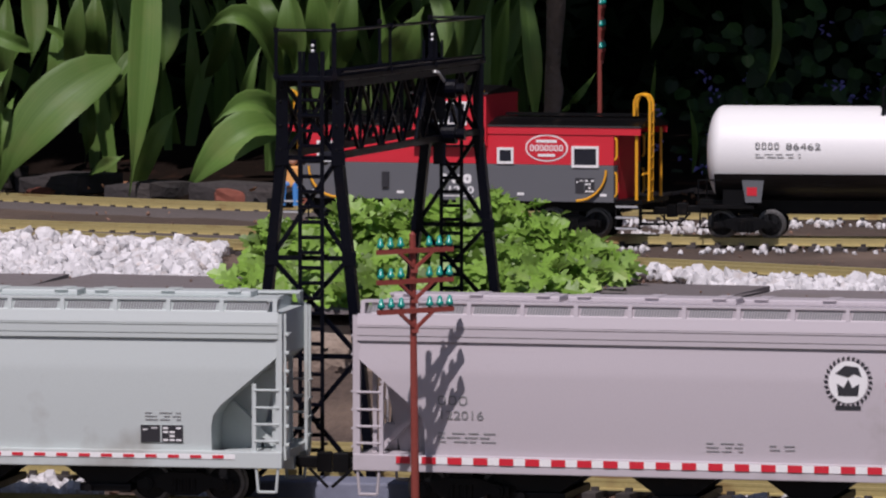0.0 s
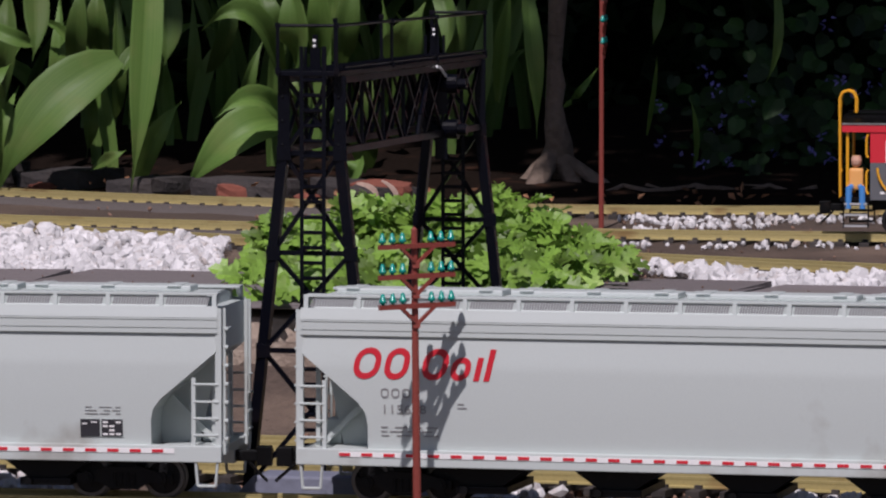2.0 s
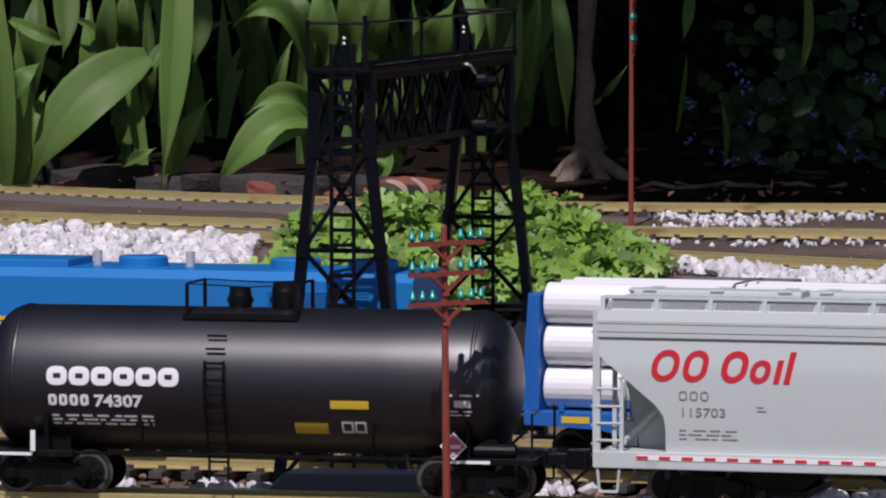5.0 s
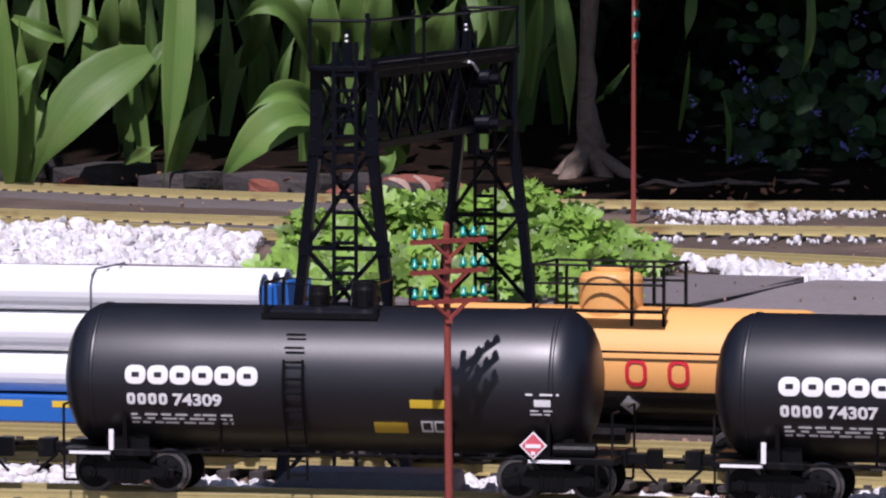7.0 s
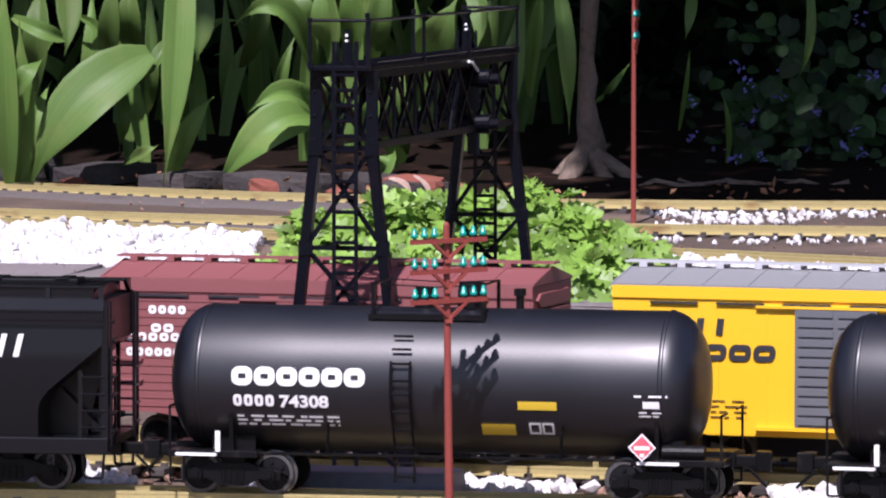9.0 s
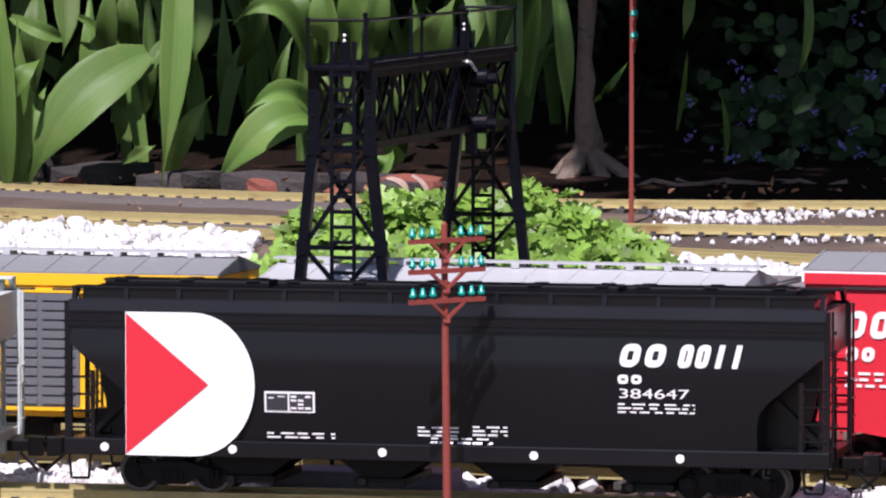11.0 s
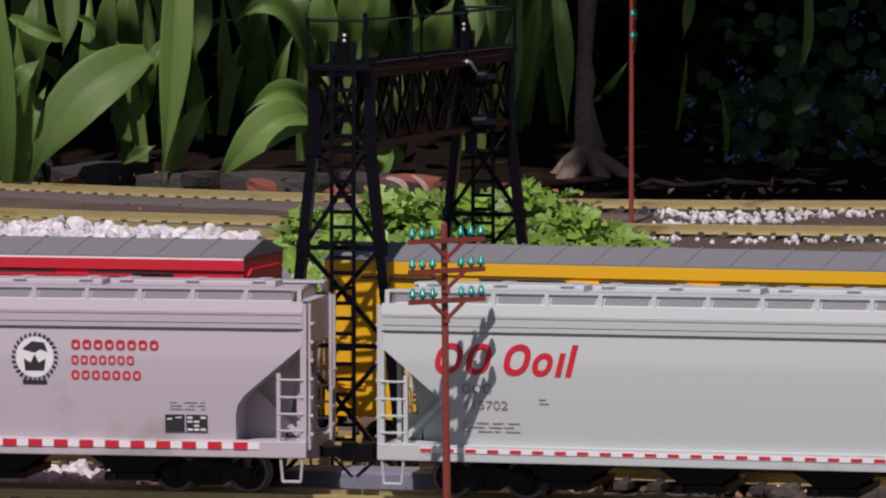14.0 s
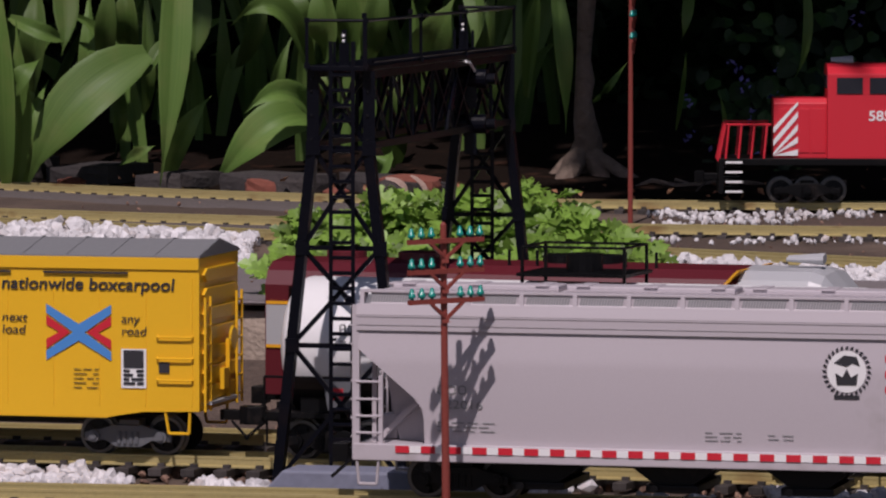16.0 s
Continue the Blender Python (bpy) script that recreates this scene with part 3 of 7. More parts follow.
def hopper(kind, number):
    """A four-bay covered hopper. kind: pale, warm or black."""
    body_mat = {"pale": M_HOPPER, "warm": M_LILAC, "black": M_BLACKCAR}[kind]
    tone = {"pale": "pale grey", "warm": "warm grey", "black": "glossy black"}[kind]
    extra = {"pale": "red marks", "warm": "round crest and bold striped sill", "black": "red-white half-disc emblem"}[kind]
    car = thing("hopper_car", "%s covered hopper car with %s" % (tone, extra), "freight car", "cars of the front train")
    L, W = 0.278, 0.054
    bm = nb()
    side = [(-L + 0.004, 0.139), (-L + 0.004, 0.108), (-L + 0.045, 0.0735), (-L + 0.0505, 0.066), (-L + 0.052, 0.058), (-L + 0.052, 0.038),
            (L - 0.052, 0.038), (L - 0.052, 0.058), (L - 0.0505, 0.066), (L - 0.045, 0.0735), (L - 0.004, 0.108), (L - 0.004, 0.139)]
    prism(bm, side, "y", -W, W)
    for v in bm.verts:
        if v.co.z > 0.136:
            v.co.y *= 0.93
    for z in [0.044 + 0.0065 * i for i in range(10)]:
        bmesh.ops.bisect_plane(bm, geom=bm.verts[:] + bm.edges[:] + bm.faces[:], plane_co=(0, 0, z), plane_no=(0, 0, 1))

    def curve(z):
        """How far the side leans in at a height."""
        return 0.06 * W * max(0.0, (0.105 - z) / 0.065) ** 2
    for v in bm.verts:
        v.co.y -= math.copysign(curve(v.co.z), v.co.y)
    body = part("body", bm, body_mat, car, smooth=True)
    body.data.set_sharp_from_angle(angle=radians(25))
    # three long ribs, with the sheet between
    for z0, z1 in ((0.1213, 0.1245), (0.1251, 0.1304), (0.1310, 0.1326)):
        bm = nb()
        for s in (-1, 1):
            y0, y1 = sorted((s * W, s * (W + 0.0004)))
            box(bm, -L + 0.003, L - 0.003, y0, y1, z0, z1)
        part("side_rib", bm, body_mat, body)
    bm = nb()
    for s in (-1, 1):
        y0, y1 = sorted((s * 0.049, s * (W + 0.0008)))
        prism(bm, [(s * W * 1.0, 0.1325), (s * (W + 0.0006), 0.1325), (s * 0.0528, 0.1405), (s * 0.0518, 0.1405)], "x", -L + 0.003, L - 0.003)
    part("upper_panel", bm, body_mat, body)
    # roof, running boards with brackets, hatches
    bm = nb()
    prism(bm, [(-0.0502, 0.139), (0.0502, 0.139), (0.044, 0.1445), (0.02, 0.148), (-0.02, 0.148), (-0.044, 0.1445)], "x", -L + 0.012, L - 0.012)
    part("roof", bm, body_mat, car)
    for s in (-1, 1):
        bm = nb()
        y0, y1 = sorted((s * 0.034, s * 0.049))
        box(bm, -L + 0.004, L - 0.004, y0, y1, 0.148, 0.1496, 0.0003)
        part("running_board", bm, body_mat, car)
        bm = nb()
        ya, yb = sorted((s * 0.0462, s * 0.0476))
        box(bm, -L + 0.012, L - 0.012, ya, yb, 0.1395, 0.1482)
        part("roof_coaming", bm, body_mat, car)
        for i in range(15):
            bm = nb()
            x = -L + 0.006 + i * (2 * L - 0.012) / 14
            prism(bm, [(s * 0.0485, 0.139), (s * 0.0505, 0.139), (s * 0.0495, 0.1482), (s * 0.036, 0.1482), (s * 0.040, 0.145)], "x", x - 0.0016, x + 0.0016)
            part("bracket", bm, body_mat, car)
            if s < 0 and i < 14 and kind != "black":
                bm = nb()
                d = (2 * L - 0.012) / 14
                # ribbed grille as grey strips, which also darken the shallow recess
                for k in range(16):
                    a = x + 0.0028 + k * (d - 0.0075) / 16
                    flat(bm, [(a, 0.1406), (a + 0.0014, 0.1406), (a + 0.0029, 0.1468), (a + 0.0015, 0.1468)], -0.0479)
                part("slot_grille", bm, M_SLOT, car)
    for i in range(4):
        bm = nb()
        x = -L * 0.93 + i * 0.128
        box(bm, x, x + 0.122, -0.014, 0.014, 0.148, 0.1525, 0.0012)
        hatch = part("hatch_cover", bm, body_mat, car)
        for k in (0.012, 0.061, 0.110):
            bm = nb()
            box(bm, x + k - 0.005, x + k + 0.005, -0.0155, 0.0155, 0.1518, 0.1531, 0.0005)
            part("latch", bm, body_mat, hatch)
    # sill with stripe
    sill = nb()
    for s in (-1, 1):
        y0, y1 = sorted((s * 0.045, s * (W + 0.0016)))
        box(sill, -L, L, y0, y1, 0.0285, 0.0405, 0.0008)
    for e in (-1, 1):
        x0, x1 = sorted((e * (L - 0.046), e * L))
        box(sill, x0, x1, -0.044, 0.044, 0.034, 0.0395)
        box(sill, x0, x1, -0.010, 0.010, 0.024, 0.034)
    sill = part("side_sill", sill, body_mat, car)
    yf = -W - 0.0021
    if kind != "black":
        bold = kind == "warm"
        bm = nb()
        x0, x1, z0, z1 = -L + 0.032, L - 0.034, 0.0345 if bold else 0.0348, 0.0395 if bold else 0.0384
        rect(bm, x0, x1, z0, z1, yf)
        part("stripe", bm, M_WHITE, sill)
        bm = nb()
        n = 26 if bold else 30
        for i in range(n):
            a = x0 + (x1 - x0) * i / n
            rect(bm, a, a + (x1 - x0) / n * (0.55 if bold else 0.5), z0 + (0.0 if bold else 0.0007), z1 - (0.0 if bold else 0.0007), yf - 0.0004)
        part("stripe_dash", bm, M_MARKRED, sill)
    # bays underneath, black to put the shade below the car into the colour
    for i in range(4):
        xc = -0.145 + i * 0.097
        bm = nb()
        prism(bm, [(xc - 0.047, 0.038), (xc - 0.014, 0.0145), (xc + 0.014, 0.0145), (xc + 0.047, 0.038)], "y", -0.036, 0.036)
        bay = part("hopper_bay", bm, M_BLACK, car)
        bm = nb()
        box(bm, xc - 0.019, xc + 0.019, -0.042, 0.042, 0.009, 0.0145, 0.001)
        rod(bm, (xc - 0.012, -0.047, 0.012), (xc - 0.012, -0.038, 0.012), 0.003, 8)
        part("outlet_gate", bm, M_BLACK, bay)
    # ends: posts, rungs, steps
    for e in (-1, 1):
        xe = e * (L - 0.0025)
        for s in (-1, 1):
            bm = nb()
            bar(bm, (xe, s * 0.0515, 0.0285), (xe, s * 0.0515, 0.139), 0.0045 if s < 0 else 0.0026, 0.0035 if s < 0 else 0.0024)
            part("corner_post", bm, body_mat, car)
            bm = nb()
            xi = e * (L - 0.0205)
            bar(bm, (xi, s * 0.0525, 0.040), (xi, s * 0.0525, 0.089), 0.003, 0.0025)
            lad = part("side_ladder", bm, body_mat, car)
            for z in (0.048, 0.060, 0.072, 0.0845):
                bm = nb()
                rod(bm, (xi, s * 0.0535, z), (xe, s * 0.0535, z), 0.0009, 6)
                part("rung", bm, body_mat, lad)
            bm = nb()
            chain(bm, [(e * (L - 0.019), s * 0.0535, 0.029), (e * (L - 0.0175), s * 0.0535, 0.0115), (e * (L - 0.0045), s * 0.0535, 0.0115), (e * (L - 0.003), s * 0.0535, 0.029)], 0.0011)
            part("step", bm, body_mat, car)
            bm = nb()
            for yy in (s * 0.047, s * 0.034):
                bar(bm, (e * (L + 0.001), yy, 0.034), (e * (L + 0.001), yy, 0.139 if yy == s * 0.047 else 0.085), 0.0018)
            for k in range(7 if s < 0 else 4):
                z = 0.045 + k * 0.0132
                rod(bm, (e * (L + 0.0022), s * 0.0485, z), (e * (L + 0.0022), s * 0.0325, z), 0.0009, 6)
                if e > 0 and s < 0:
                    rod(bm, (e * (L + 0.0015), s * 0.0485, z), (e * (L + 0.004), s * 0.0485, z), 0.0014, 6)
            part("end_ladder", bm, body_mat, car)
        bm = nb()
        for s in (-1, 1):
            bar(bm, (e * (L - 0.006), s * 0.018, 0.036), (e * (L - 0.043), s * 0.018, 0.072), 0.004)
            bar(bm, (e * (L - 0.010), s * 0.03, 0.038), (e * (L - 0.010), s * 0.03, 0.108), 0.003)
        box(bm, min(e * (L - 0.022), e * (L - 0.010)), max(e * (L - 0.022), e * (L - 0.010)), -0.012, 0.006, 0.04, 0.058, 0.001)
        part("end_brace", bm, body_mat, car)
        # plates between the sloped end sheet and the platform, set back from the sides
        for s in (-1, 1):
            bm = nb()
            ya, yb = sorted((s * 0.010, s * 0.0125))
            prism(bm, [(e * (L - 0.053), 0.039), (e * (L - 0.053), 0.066), (e * (L - 0.012), 0.1065), (e * (L - 0.012), 0.096), (e * (L - 0.024), 0.039)], "y", ya, yb)
            part("end_web", bm, body_mat, car)
        coupler(car, e * L, e, 0.029)
        truck(car, e * 0.203)
    # markings
    y = -W - 0.0005
    x0 = -L
    if kind == "black":
        mk = nb()
        cx, cz, r = x0 + 0.096, 0.0805, 0.0515
        pts = [(x0 + 0.046, cz - r), (cx, cz - r)] + [(cx + 0.0455 * math.sin(q), cz - r * math.cos(q)) for q in [math.pi * i / 20 for i in range(1, 20)]] + [(cx, cz + r), (x0 + 0.046, cz + r)]
        flat(mk, pts, -W - 0.0026, 0.0008)
        emb = part("emblem", mk, M_WHITE, body, "white half-disc emblem with red triangle")
        mk = nb()
        flat(mk, [(x0 + 0.0465, cz - r + 0.001), (x0 + 0.1075, cz), (x0 + 0.0465, cz + r - 0.001)], -W - 0.0031)
        part("emblem_triangle", mk, M_MARKRED, emb)
        bm = nb()
        glyphs(bm, x0 + 0.405, 0.0985, 0.032, 0.0165, 2, y, 0.25, 0.28)
        glyphs(bm, x0 + 0.447, 0.0985, 0.046, 0.0165, 4, y, 0.25, 0.34, solid=(2, 3))
        part("wordmark", bm, M_WHITE, body)
        bm = nb()
        glyphs(bm, x0 + 0.405, 0.0865, 0.017, 0.0065, 2, y)
        small_print(bm, x0 + 0.405, 0.0715, y, 3, 0.055)
        small_print(bm, x0 + 0.26, 0.052, y, 3, 0.03)
        small_print(bm, x0 + 0.30, 0.053, y, 3, 0.025)
        small_print(bm, x0 + 0.15, 0.046, y - 0.0017, 2, 0.05)
        small_print(bm, x0 + 0.27, 0.0445, y - 0.0017, 2, 0.045)
        for k in (0.03, 0.125, 0.235, 0.345, 0.45):
            flat(bm, [(x0 + k + 0.0032 * math.cos(a * math.pi / 5), 0.0345 + 0.0032 * math.sin(a * math.pi / 5)) for a in range(10)], yf)
        rect(bm, x0 + 0.148, x0 + 0.185, 0.0615, 0.0765, y)
        part("small_marks", bm, M_WHITE, body)
        data_panel(car, x0 + 0.1495, 0.063, y - 0.0005, 0.034, 0.012)
        lettering("car_number", number, x0 + 0.405, 0.0765, 0.0095, y, M_WHITE, body, 0.05)
    else:
        dark = M_MARKGREY
        bm = nb()
        rect(bm, L - 0.104, L - 0.072, 0.0455, 0.0588, y + 0.0001)
        part("panel_border", bm, body_mat, body)
        data_panel(car, L - 0.1035, 0.046, y - 0.0004, 0.031, 0.0125)
        bm = nb()
        small_print(bm, L - 0.100, 0.067, y, 3, 0.026, 0.0006, 0.0024)
        small_print(bm, x0 + 0.062, 0.056, y, 3, 0.042, 0.0009, 0.0030)
        if kind == "pale":
            glyphs(bm, x0 + 0.062, 0.0775, 0.0215, 0.0068, 3, y, 0.0, 0.14)
            small_print(bm, x0 + 0.118, 0.0735, y, 2, 0.007, 0.0008)
        else:
            glyphs(bm, x0 + 0.062, 0.0765, 0.0215, 0.0068, 3, y, 0.0, 0.14)
            small_print(bm, L - 0.30, 0.053, y, 3, 0.026, 0.0008)
            small_print(bm, L - 0.255, 0.052, y, 2, 0.018, 0.0008)
        part("small_marks", bm, M_MARKGREY, body)
        lettering("car_number", number, x0 + 0.062, 0.0665, 0.0088, y, dark, body, 0.031)
        bm = nb()
        if kind == "pale":
            k = x0 + 0.0400
            for off, wd, hh, t in ((0.0, 0.0195, 0.0228, 0.0042), (0.0228, 0.0175, 0.0228, 0.0042), (0.0503, 0.0186, 0.0228, 0.0044), (0.0715, 0.0143, 0.0168, 0.0040)):
                ring(bm, k + off, k + off + wd, 0.0905, 0.0905 + hh, t, y, 0.24, 0.0905, 0.5)
            for off, hh in ((0.0895, 0.0168), (0.0970, 0.0228)):
                flat(bm, [(k + off, 0.0905), (k + off + 0.0042, 0.0905), (k + off + 0.0042 + 0.24 * hh, 0.0905 + hh), (k + off + 0.24 * hh, 0.0905 + hh)], y)
            part("wordmark", bm, M_MARKRED, body)
        else:
            for r, (n, w) in enumerate(((8, 0.064), (7, 0.046), (7, 0.051))):
                glyphs(bm, L - 0.172, 0.1045 - r * 0.0108, w, 0.0066 if r else 0.0072, n, y, 0, 0.2, 0.22)
            part("wordmark", bm, M_MARKRED, body)
            cx, cz = L - 0.199, 0.0985
            bm = nb()
            for k in range(28):
                a = 2 * math.pi * k / 28
                flat(bm, [(cx + rr * math.cos(a + da), cz + rr * 1.05 * math.sin(a + da)) for rr, da in ((0.0175, -0.06), (0.0165, 0.06), (0.0142, 0.06), (0.0148, -0.06))], y)
            crest = part("crest", bm, M_MARKBLK, body, "round black and white crest")
            bm = nb()
            flat(bm, [(cx + 0.0138 * math.cos(k * 0.2618), cz + 0.0148 * math.sin(k * 0.2618)) for k in range(24)], y)
            part("crest_disc", bm, M_WHITE, crest)
            bm = nb()
            flat(bm, [(cx - 0.009, cz + 0.006), (cx - 0.002, cz + 0.0115), (cx + 0.007, cz + 0.0105), (cx + 0.0095, cz + 0.004), (cx + 0.004, cz + 0.006), (cx, cz + 0.0035)], y - 0.0004)
            flat(bm, [(cx - 0.007, cz - 0.0095), (cx + 0.007, cz - 0.0095), (cx + 0.008, cz - 0.001), (cx + 0.003, cz - 0.004), (cx, cz + 0.002), (cx - 0.003, cz - 0.004), (cx - 0.008, cz - 0.001)], y - 0.0004)
            rect(bm, cx - 0.009, cx + 0.009, cz - 0.0195, cz - 0.0165, y)
            part("crest_charge", bm, M_MARKBLK, crest)
    # markings follow the lean of the side
    for o in car.children_recursive:
        if o.name.split(".")[0] in ("wordmark", "small_marks", "car_number", "data_panel", "panel_text", "panel_border", "crest", "crest_disc", "crest_charge"):
            for v in o.data.vertices:
                if v.co.z > 0.042:
                    v.co.y += curve(v.co.z)
    return car


def tank_shell(r, half, dome, zc, seg=40):
    bm = nb()
    prof = [(0.0005, -half)]
    for i in range(1, 9):
        a = math.pi / 2 * i / 8
        prof.append((r * math.sin(a) ** 0.8, -half + dome * (1 - math.cos(a))))
    prof += [(r, -half * 0.5), (r, 0), (r, half * 0.5)]
    prof += [(q[0], -q[1]) for q in prof[8::-1]]
    return lathe(bm, prof, (0, 0, zc), seg, "x")


M_PLACARD = material("pink_red_placard", (0.62, 0.1, 0.13), 0.5)


def procor_tank(number):
    car = thing("tank_car", "satin black tank car with white block lettering", "freight car", "cars of the front train")
    r, half, zc = 0.0525, 0.198, 0.0825
    bm = tank_shell(r, 0.196, 0.028, zc)
    bmesh.ops.translate(bm, verts=bm.verts, vec=(-0.011, 0, 0))
    shell = part("tank", bm, M_TANK, car, smooth=True)
    for x in (-0.179, 0.158):
        bm = nb()
        lathe(bm, [(r + 0.0002, x - 0.0016), (r + 0.0006, x - 0.001), (r + 0.0006, x + 0.001), (r + 0.0002, x + 0.0016)], (0, 0, zc), 40, "x")
        part("weld_seam", bm, M_TANK, shell, smooth=True)
    # platform on top
    bm = nb()
    z0 = 0.1285
    for y in (-0.026, 0.026):
        box(bm, -0.057, 0.027, y - 0.0035, y + 0.0035, z0 - 0.001, z0 + 0.0028)
    for x in (-0.056, 0.0255):
        box(bm, x - 0.002, x + 0.002, -0.029, 0.029, z0 - 0.006, z0 + 0.0028)
    part("top_platform", bm, M_BLACK, car)
    bm = nb()
    for x in (-0.055, 0.0255):
        for y in (-0.027, 0.027):
            bar(bm, (x, y, z0 - 0.008), (x, y, z0 + 0.0245), 0.0024)
        rod(bm, (x, -0.027, z0 + 0.0245), (x, 0.027, z0 + 0.0245), 0.0009)
    for y in (0.027, -0.027):
        chain(bm, [(-0.055, y, z0 + 0.0245), (-0.01, y, z0 + 0.0225), (0.0255, y, z0 + 0.0245)], 0.0005, 5)
    part("railing", bm, M_BLACK, car)
    for x, rr, hh in ((-0.022, 0.0085, 0.017), (0.012, 0.0105, 0.021)):
        bm = nb()
        lathe(bm, [(rr * 0.9, 0.128), (rr * 0.9, 0.134), (rr, 0.1345), (rr, 0.134 + hh - 0.008), (rr * 0.95, 0.134 + hh - 0.006), (rr * 0.9, 0.132 + hh)], (x, 0, 0), 20)
        for k in range(6):
            a = k * math.pi / 3
            rod(bm, (x + rr * math.cos(a), rr * math.sin(a), 0.138), (x + rr * math.cos(a), rr * math.sin(a), 0.142), 0.0014, 6)
        part("dome_valve", bm, M_BLACK, car)
    bm = nb()
    rod(bm, (0.047, 0, 0.13), (0.047, 0, 0.147), 0.003, 10)
    rod(bm, (0.047, 0, 0.144), (0.047, 0, 0.149), 0.0045, 10)
    part("vent", bm, M_BLACK, car)
    # ladder
    bm = nb()
    for x in (-0.0355, -0.0215):
        pts = []
        for i in range(12):
            a = -0.95 + i * 0.21
            pts.append((x, -(r + 0.004) * math.cos(a), zc + (r + 0.004) * math.sin(a)))
        pts = [(x, -0.040, 0.012), (x, -0.040, 0.034)] + pts[2:7]
        chain(bm, pts, 0.001)
    lad = part("ladder", bm, M_BLACK, car)
    for z in (0.016, 0.026, 0.037, 0.050, 0.063, 0.076, 0.086, 0.098, 0.108, 0.117):
        yy = -math.sqrt((r + 0.004) ** 2 - (z - zc) ** 2) if z > 0.045 else -0.0405
        bm = nb()
        rod(bm, (-0.0355, yy, z), (-0.0215, yy, z), 0.0009, 6)
        part("rung", bm, M_BLACK, lad)
    # frame below
    for e in (-1, 1):
        bm = nb()
        x0, x1 = sorted((e * 0.118, e * 0.205))
        box(bm, x0, x1, -0.012, 0.012, 0.025, 0.036)
        x0, x1 = sorted((e * 0.136, e * 0.203))
        box(bm, x0, x1, -0.045, 0.045, 0.0275, 0.0325, 0.0006)
        x0, x1 = sorted((e * 0.140, e * 0.172))
        box(bm, x0, x1, -0.034, 0.034, 0.032, 0.045)
        for s in (-1, 1):
            bar(bm, (e * 0.155, s * 0.043, 0.03), (e * 0.155, s * 0.046, 0.062), 0.003)
            chain(bm, [(e * 0.200, s * 0.046, 0.028), (e * 0.200, s * 0.046, 0.010), (e * 0.190, s * 0.046, 0.010), (e * 0.190, s * 0.046, 0.028)], 0.001)
            chain(bm, [(e * 0.201, s * 0.044, 0.03), (e * 0.201, s * 0.044, 0.064), (e * 0.201, s * 0.020, 0.064)], 0.001)
        part("end_frame", bm, M_BLACK, car)
        bm = nb()
        x0, x1 = (-0.1965, -0.1656) if e < 0 else (0.1406, 0.171)
        rect(bm, x0, x1, 0.0285, 0.0308, -0.0456)
        if e < 0:
            bar(bm, (-0.1645, -0.0475, 0.032), (-0.1645, -0.0475, 0.047), 0.0035, 0.002)
        part("white_strip", bm, M_WHITE, car)
        coupler(car, e * 0.203, e, 0.029)
        truck(car, e * 0.156)
    bm = nb()
    for s in (-1, 1):
        rod(bm, (-0.16, s * 0.042, 0.031), (0.16, s * 0.042, 0.031), 0.0011, 6)
    for x in (-0.085, 0.085):
        for s in (-1, 1):
            rod(bm, (x, s * 0.042, 0.031), (x + 0.002, s * 0.047, 0.055), 0.0012, 6)
    part("handrail", bm, M_BLACK, car)
    bm = nb()
    rod(bm, (0.158, -0.036, 0.037), (0.188, -0.036, 0.037), 0.0055, 14)
    part("air_reservoir", bm, M_BLACK, car)

    def wrap(bm):
        bmesh.ops.subdivide_edges(bm, edges=[e for e in bm.edges if abs(e.verts[0].co.z - e.verts[1].co.z) > 0.003], cuts=4)
        for v in bm.verts:
            lift = -0.0 - v.co.y
            v.co.y = -math.sqrt(max(1e-6, (r + 0.0006 + lift) ** 2 - (v.co.z - zc) ** 2))
        return bm
    bm = nb()
    glyphs(bm, -0.153, 0.0805, 0.098, 0.0135, 6, 0, 0, 0.31, 0.07)
    part("wordmark", wrap(bm), M_WHITE, shell)
    bm = nb()
    glyphs(bm, -0.152, 0.0655, 0.030, 0.0085, 4, 0, 0, 0.3, 0.2)
    small_print(bm, -0.150, 0.0575, 0, 3, 0.075, 0.0014, 0.003)
    small_print(bm, 0.140, 0.0770, 0, 1, 0.024, 0.0014)
    rect(bm, 0.146, 0.158, 0.0690, 0.0740, 0)
    small_print(bm, 0.143, 0.0655, 0, 2, 0.018, 0.001, 0.0026, 3)
    part("small_marks", wrap(bm), M_WHITE, shell)
    num = lettering("car_number", number, -0.118, 0.0655, 0.0118, 0, M_WHITE, shell, 0.036, bold=0.0004)
    for v in num.data.vertices:
        v.co.y = -math.sqrt((r + 0.0007 - v.co.y * 0.5) ** 2 - (v.co.z - zc) ** 2)
    bm = nb()
    rect(bm, 0.056, 0.084, 0.0665, 0.0725, 0)
    rect(bm, 0.0285, 0.053, 0.0475, 0.0555, 0)
    part("yellow_panel", wrap(bm), M_MARKYEL, shell)
    bm = nb()
    for a in range(2):
        glyphs(bm, 0.063 + a * 0.0095, 0.0485, 0.0085, 0.0085, 1, 0, 0, 0.16, 0.0, round_=0.06)
    part("stencil_frame", wrap(bm), M_WHITE, shell)
    bm = nb()
    flat(bm, [(0.135, 0.0412), (0.145, 0.0312), (0.155, 0.0412), (0.145, 0.0512)], -0.0486)
    plac = part("placard", bm, M_WHITE, car)
    bm = nb()
    flat(bm, [(0.1366, 0.0412), (0.145, 0.0328), (0.1534, 0.0412), (0.145, 0.0496)], -0.0489)
    part("placard_face", bm, M_PLACARD, plac)
    bm = nb()
    rect(bm, 0.1395, 0.1505, 0.0395, 0.0422, -0.0492)
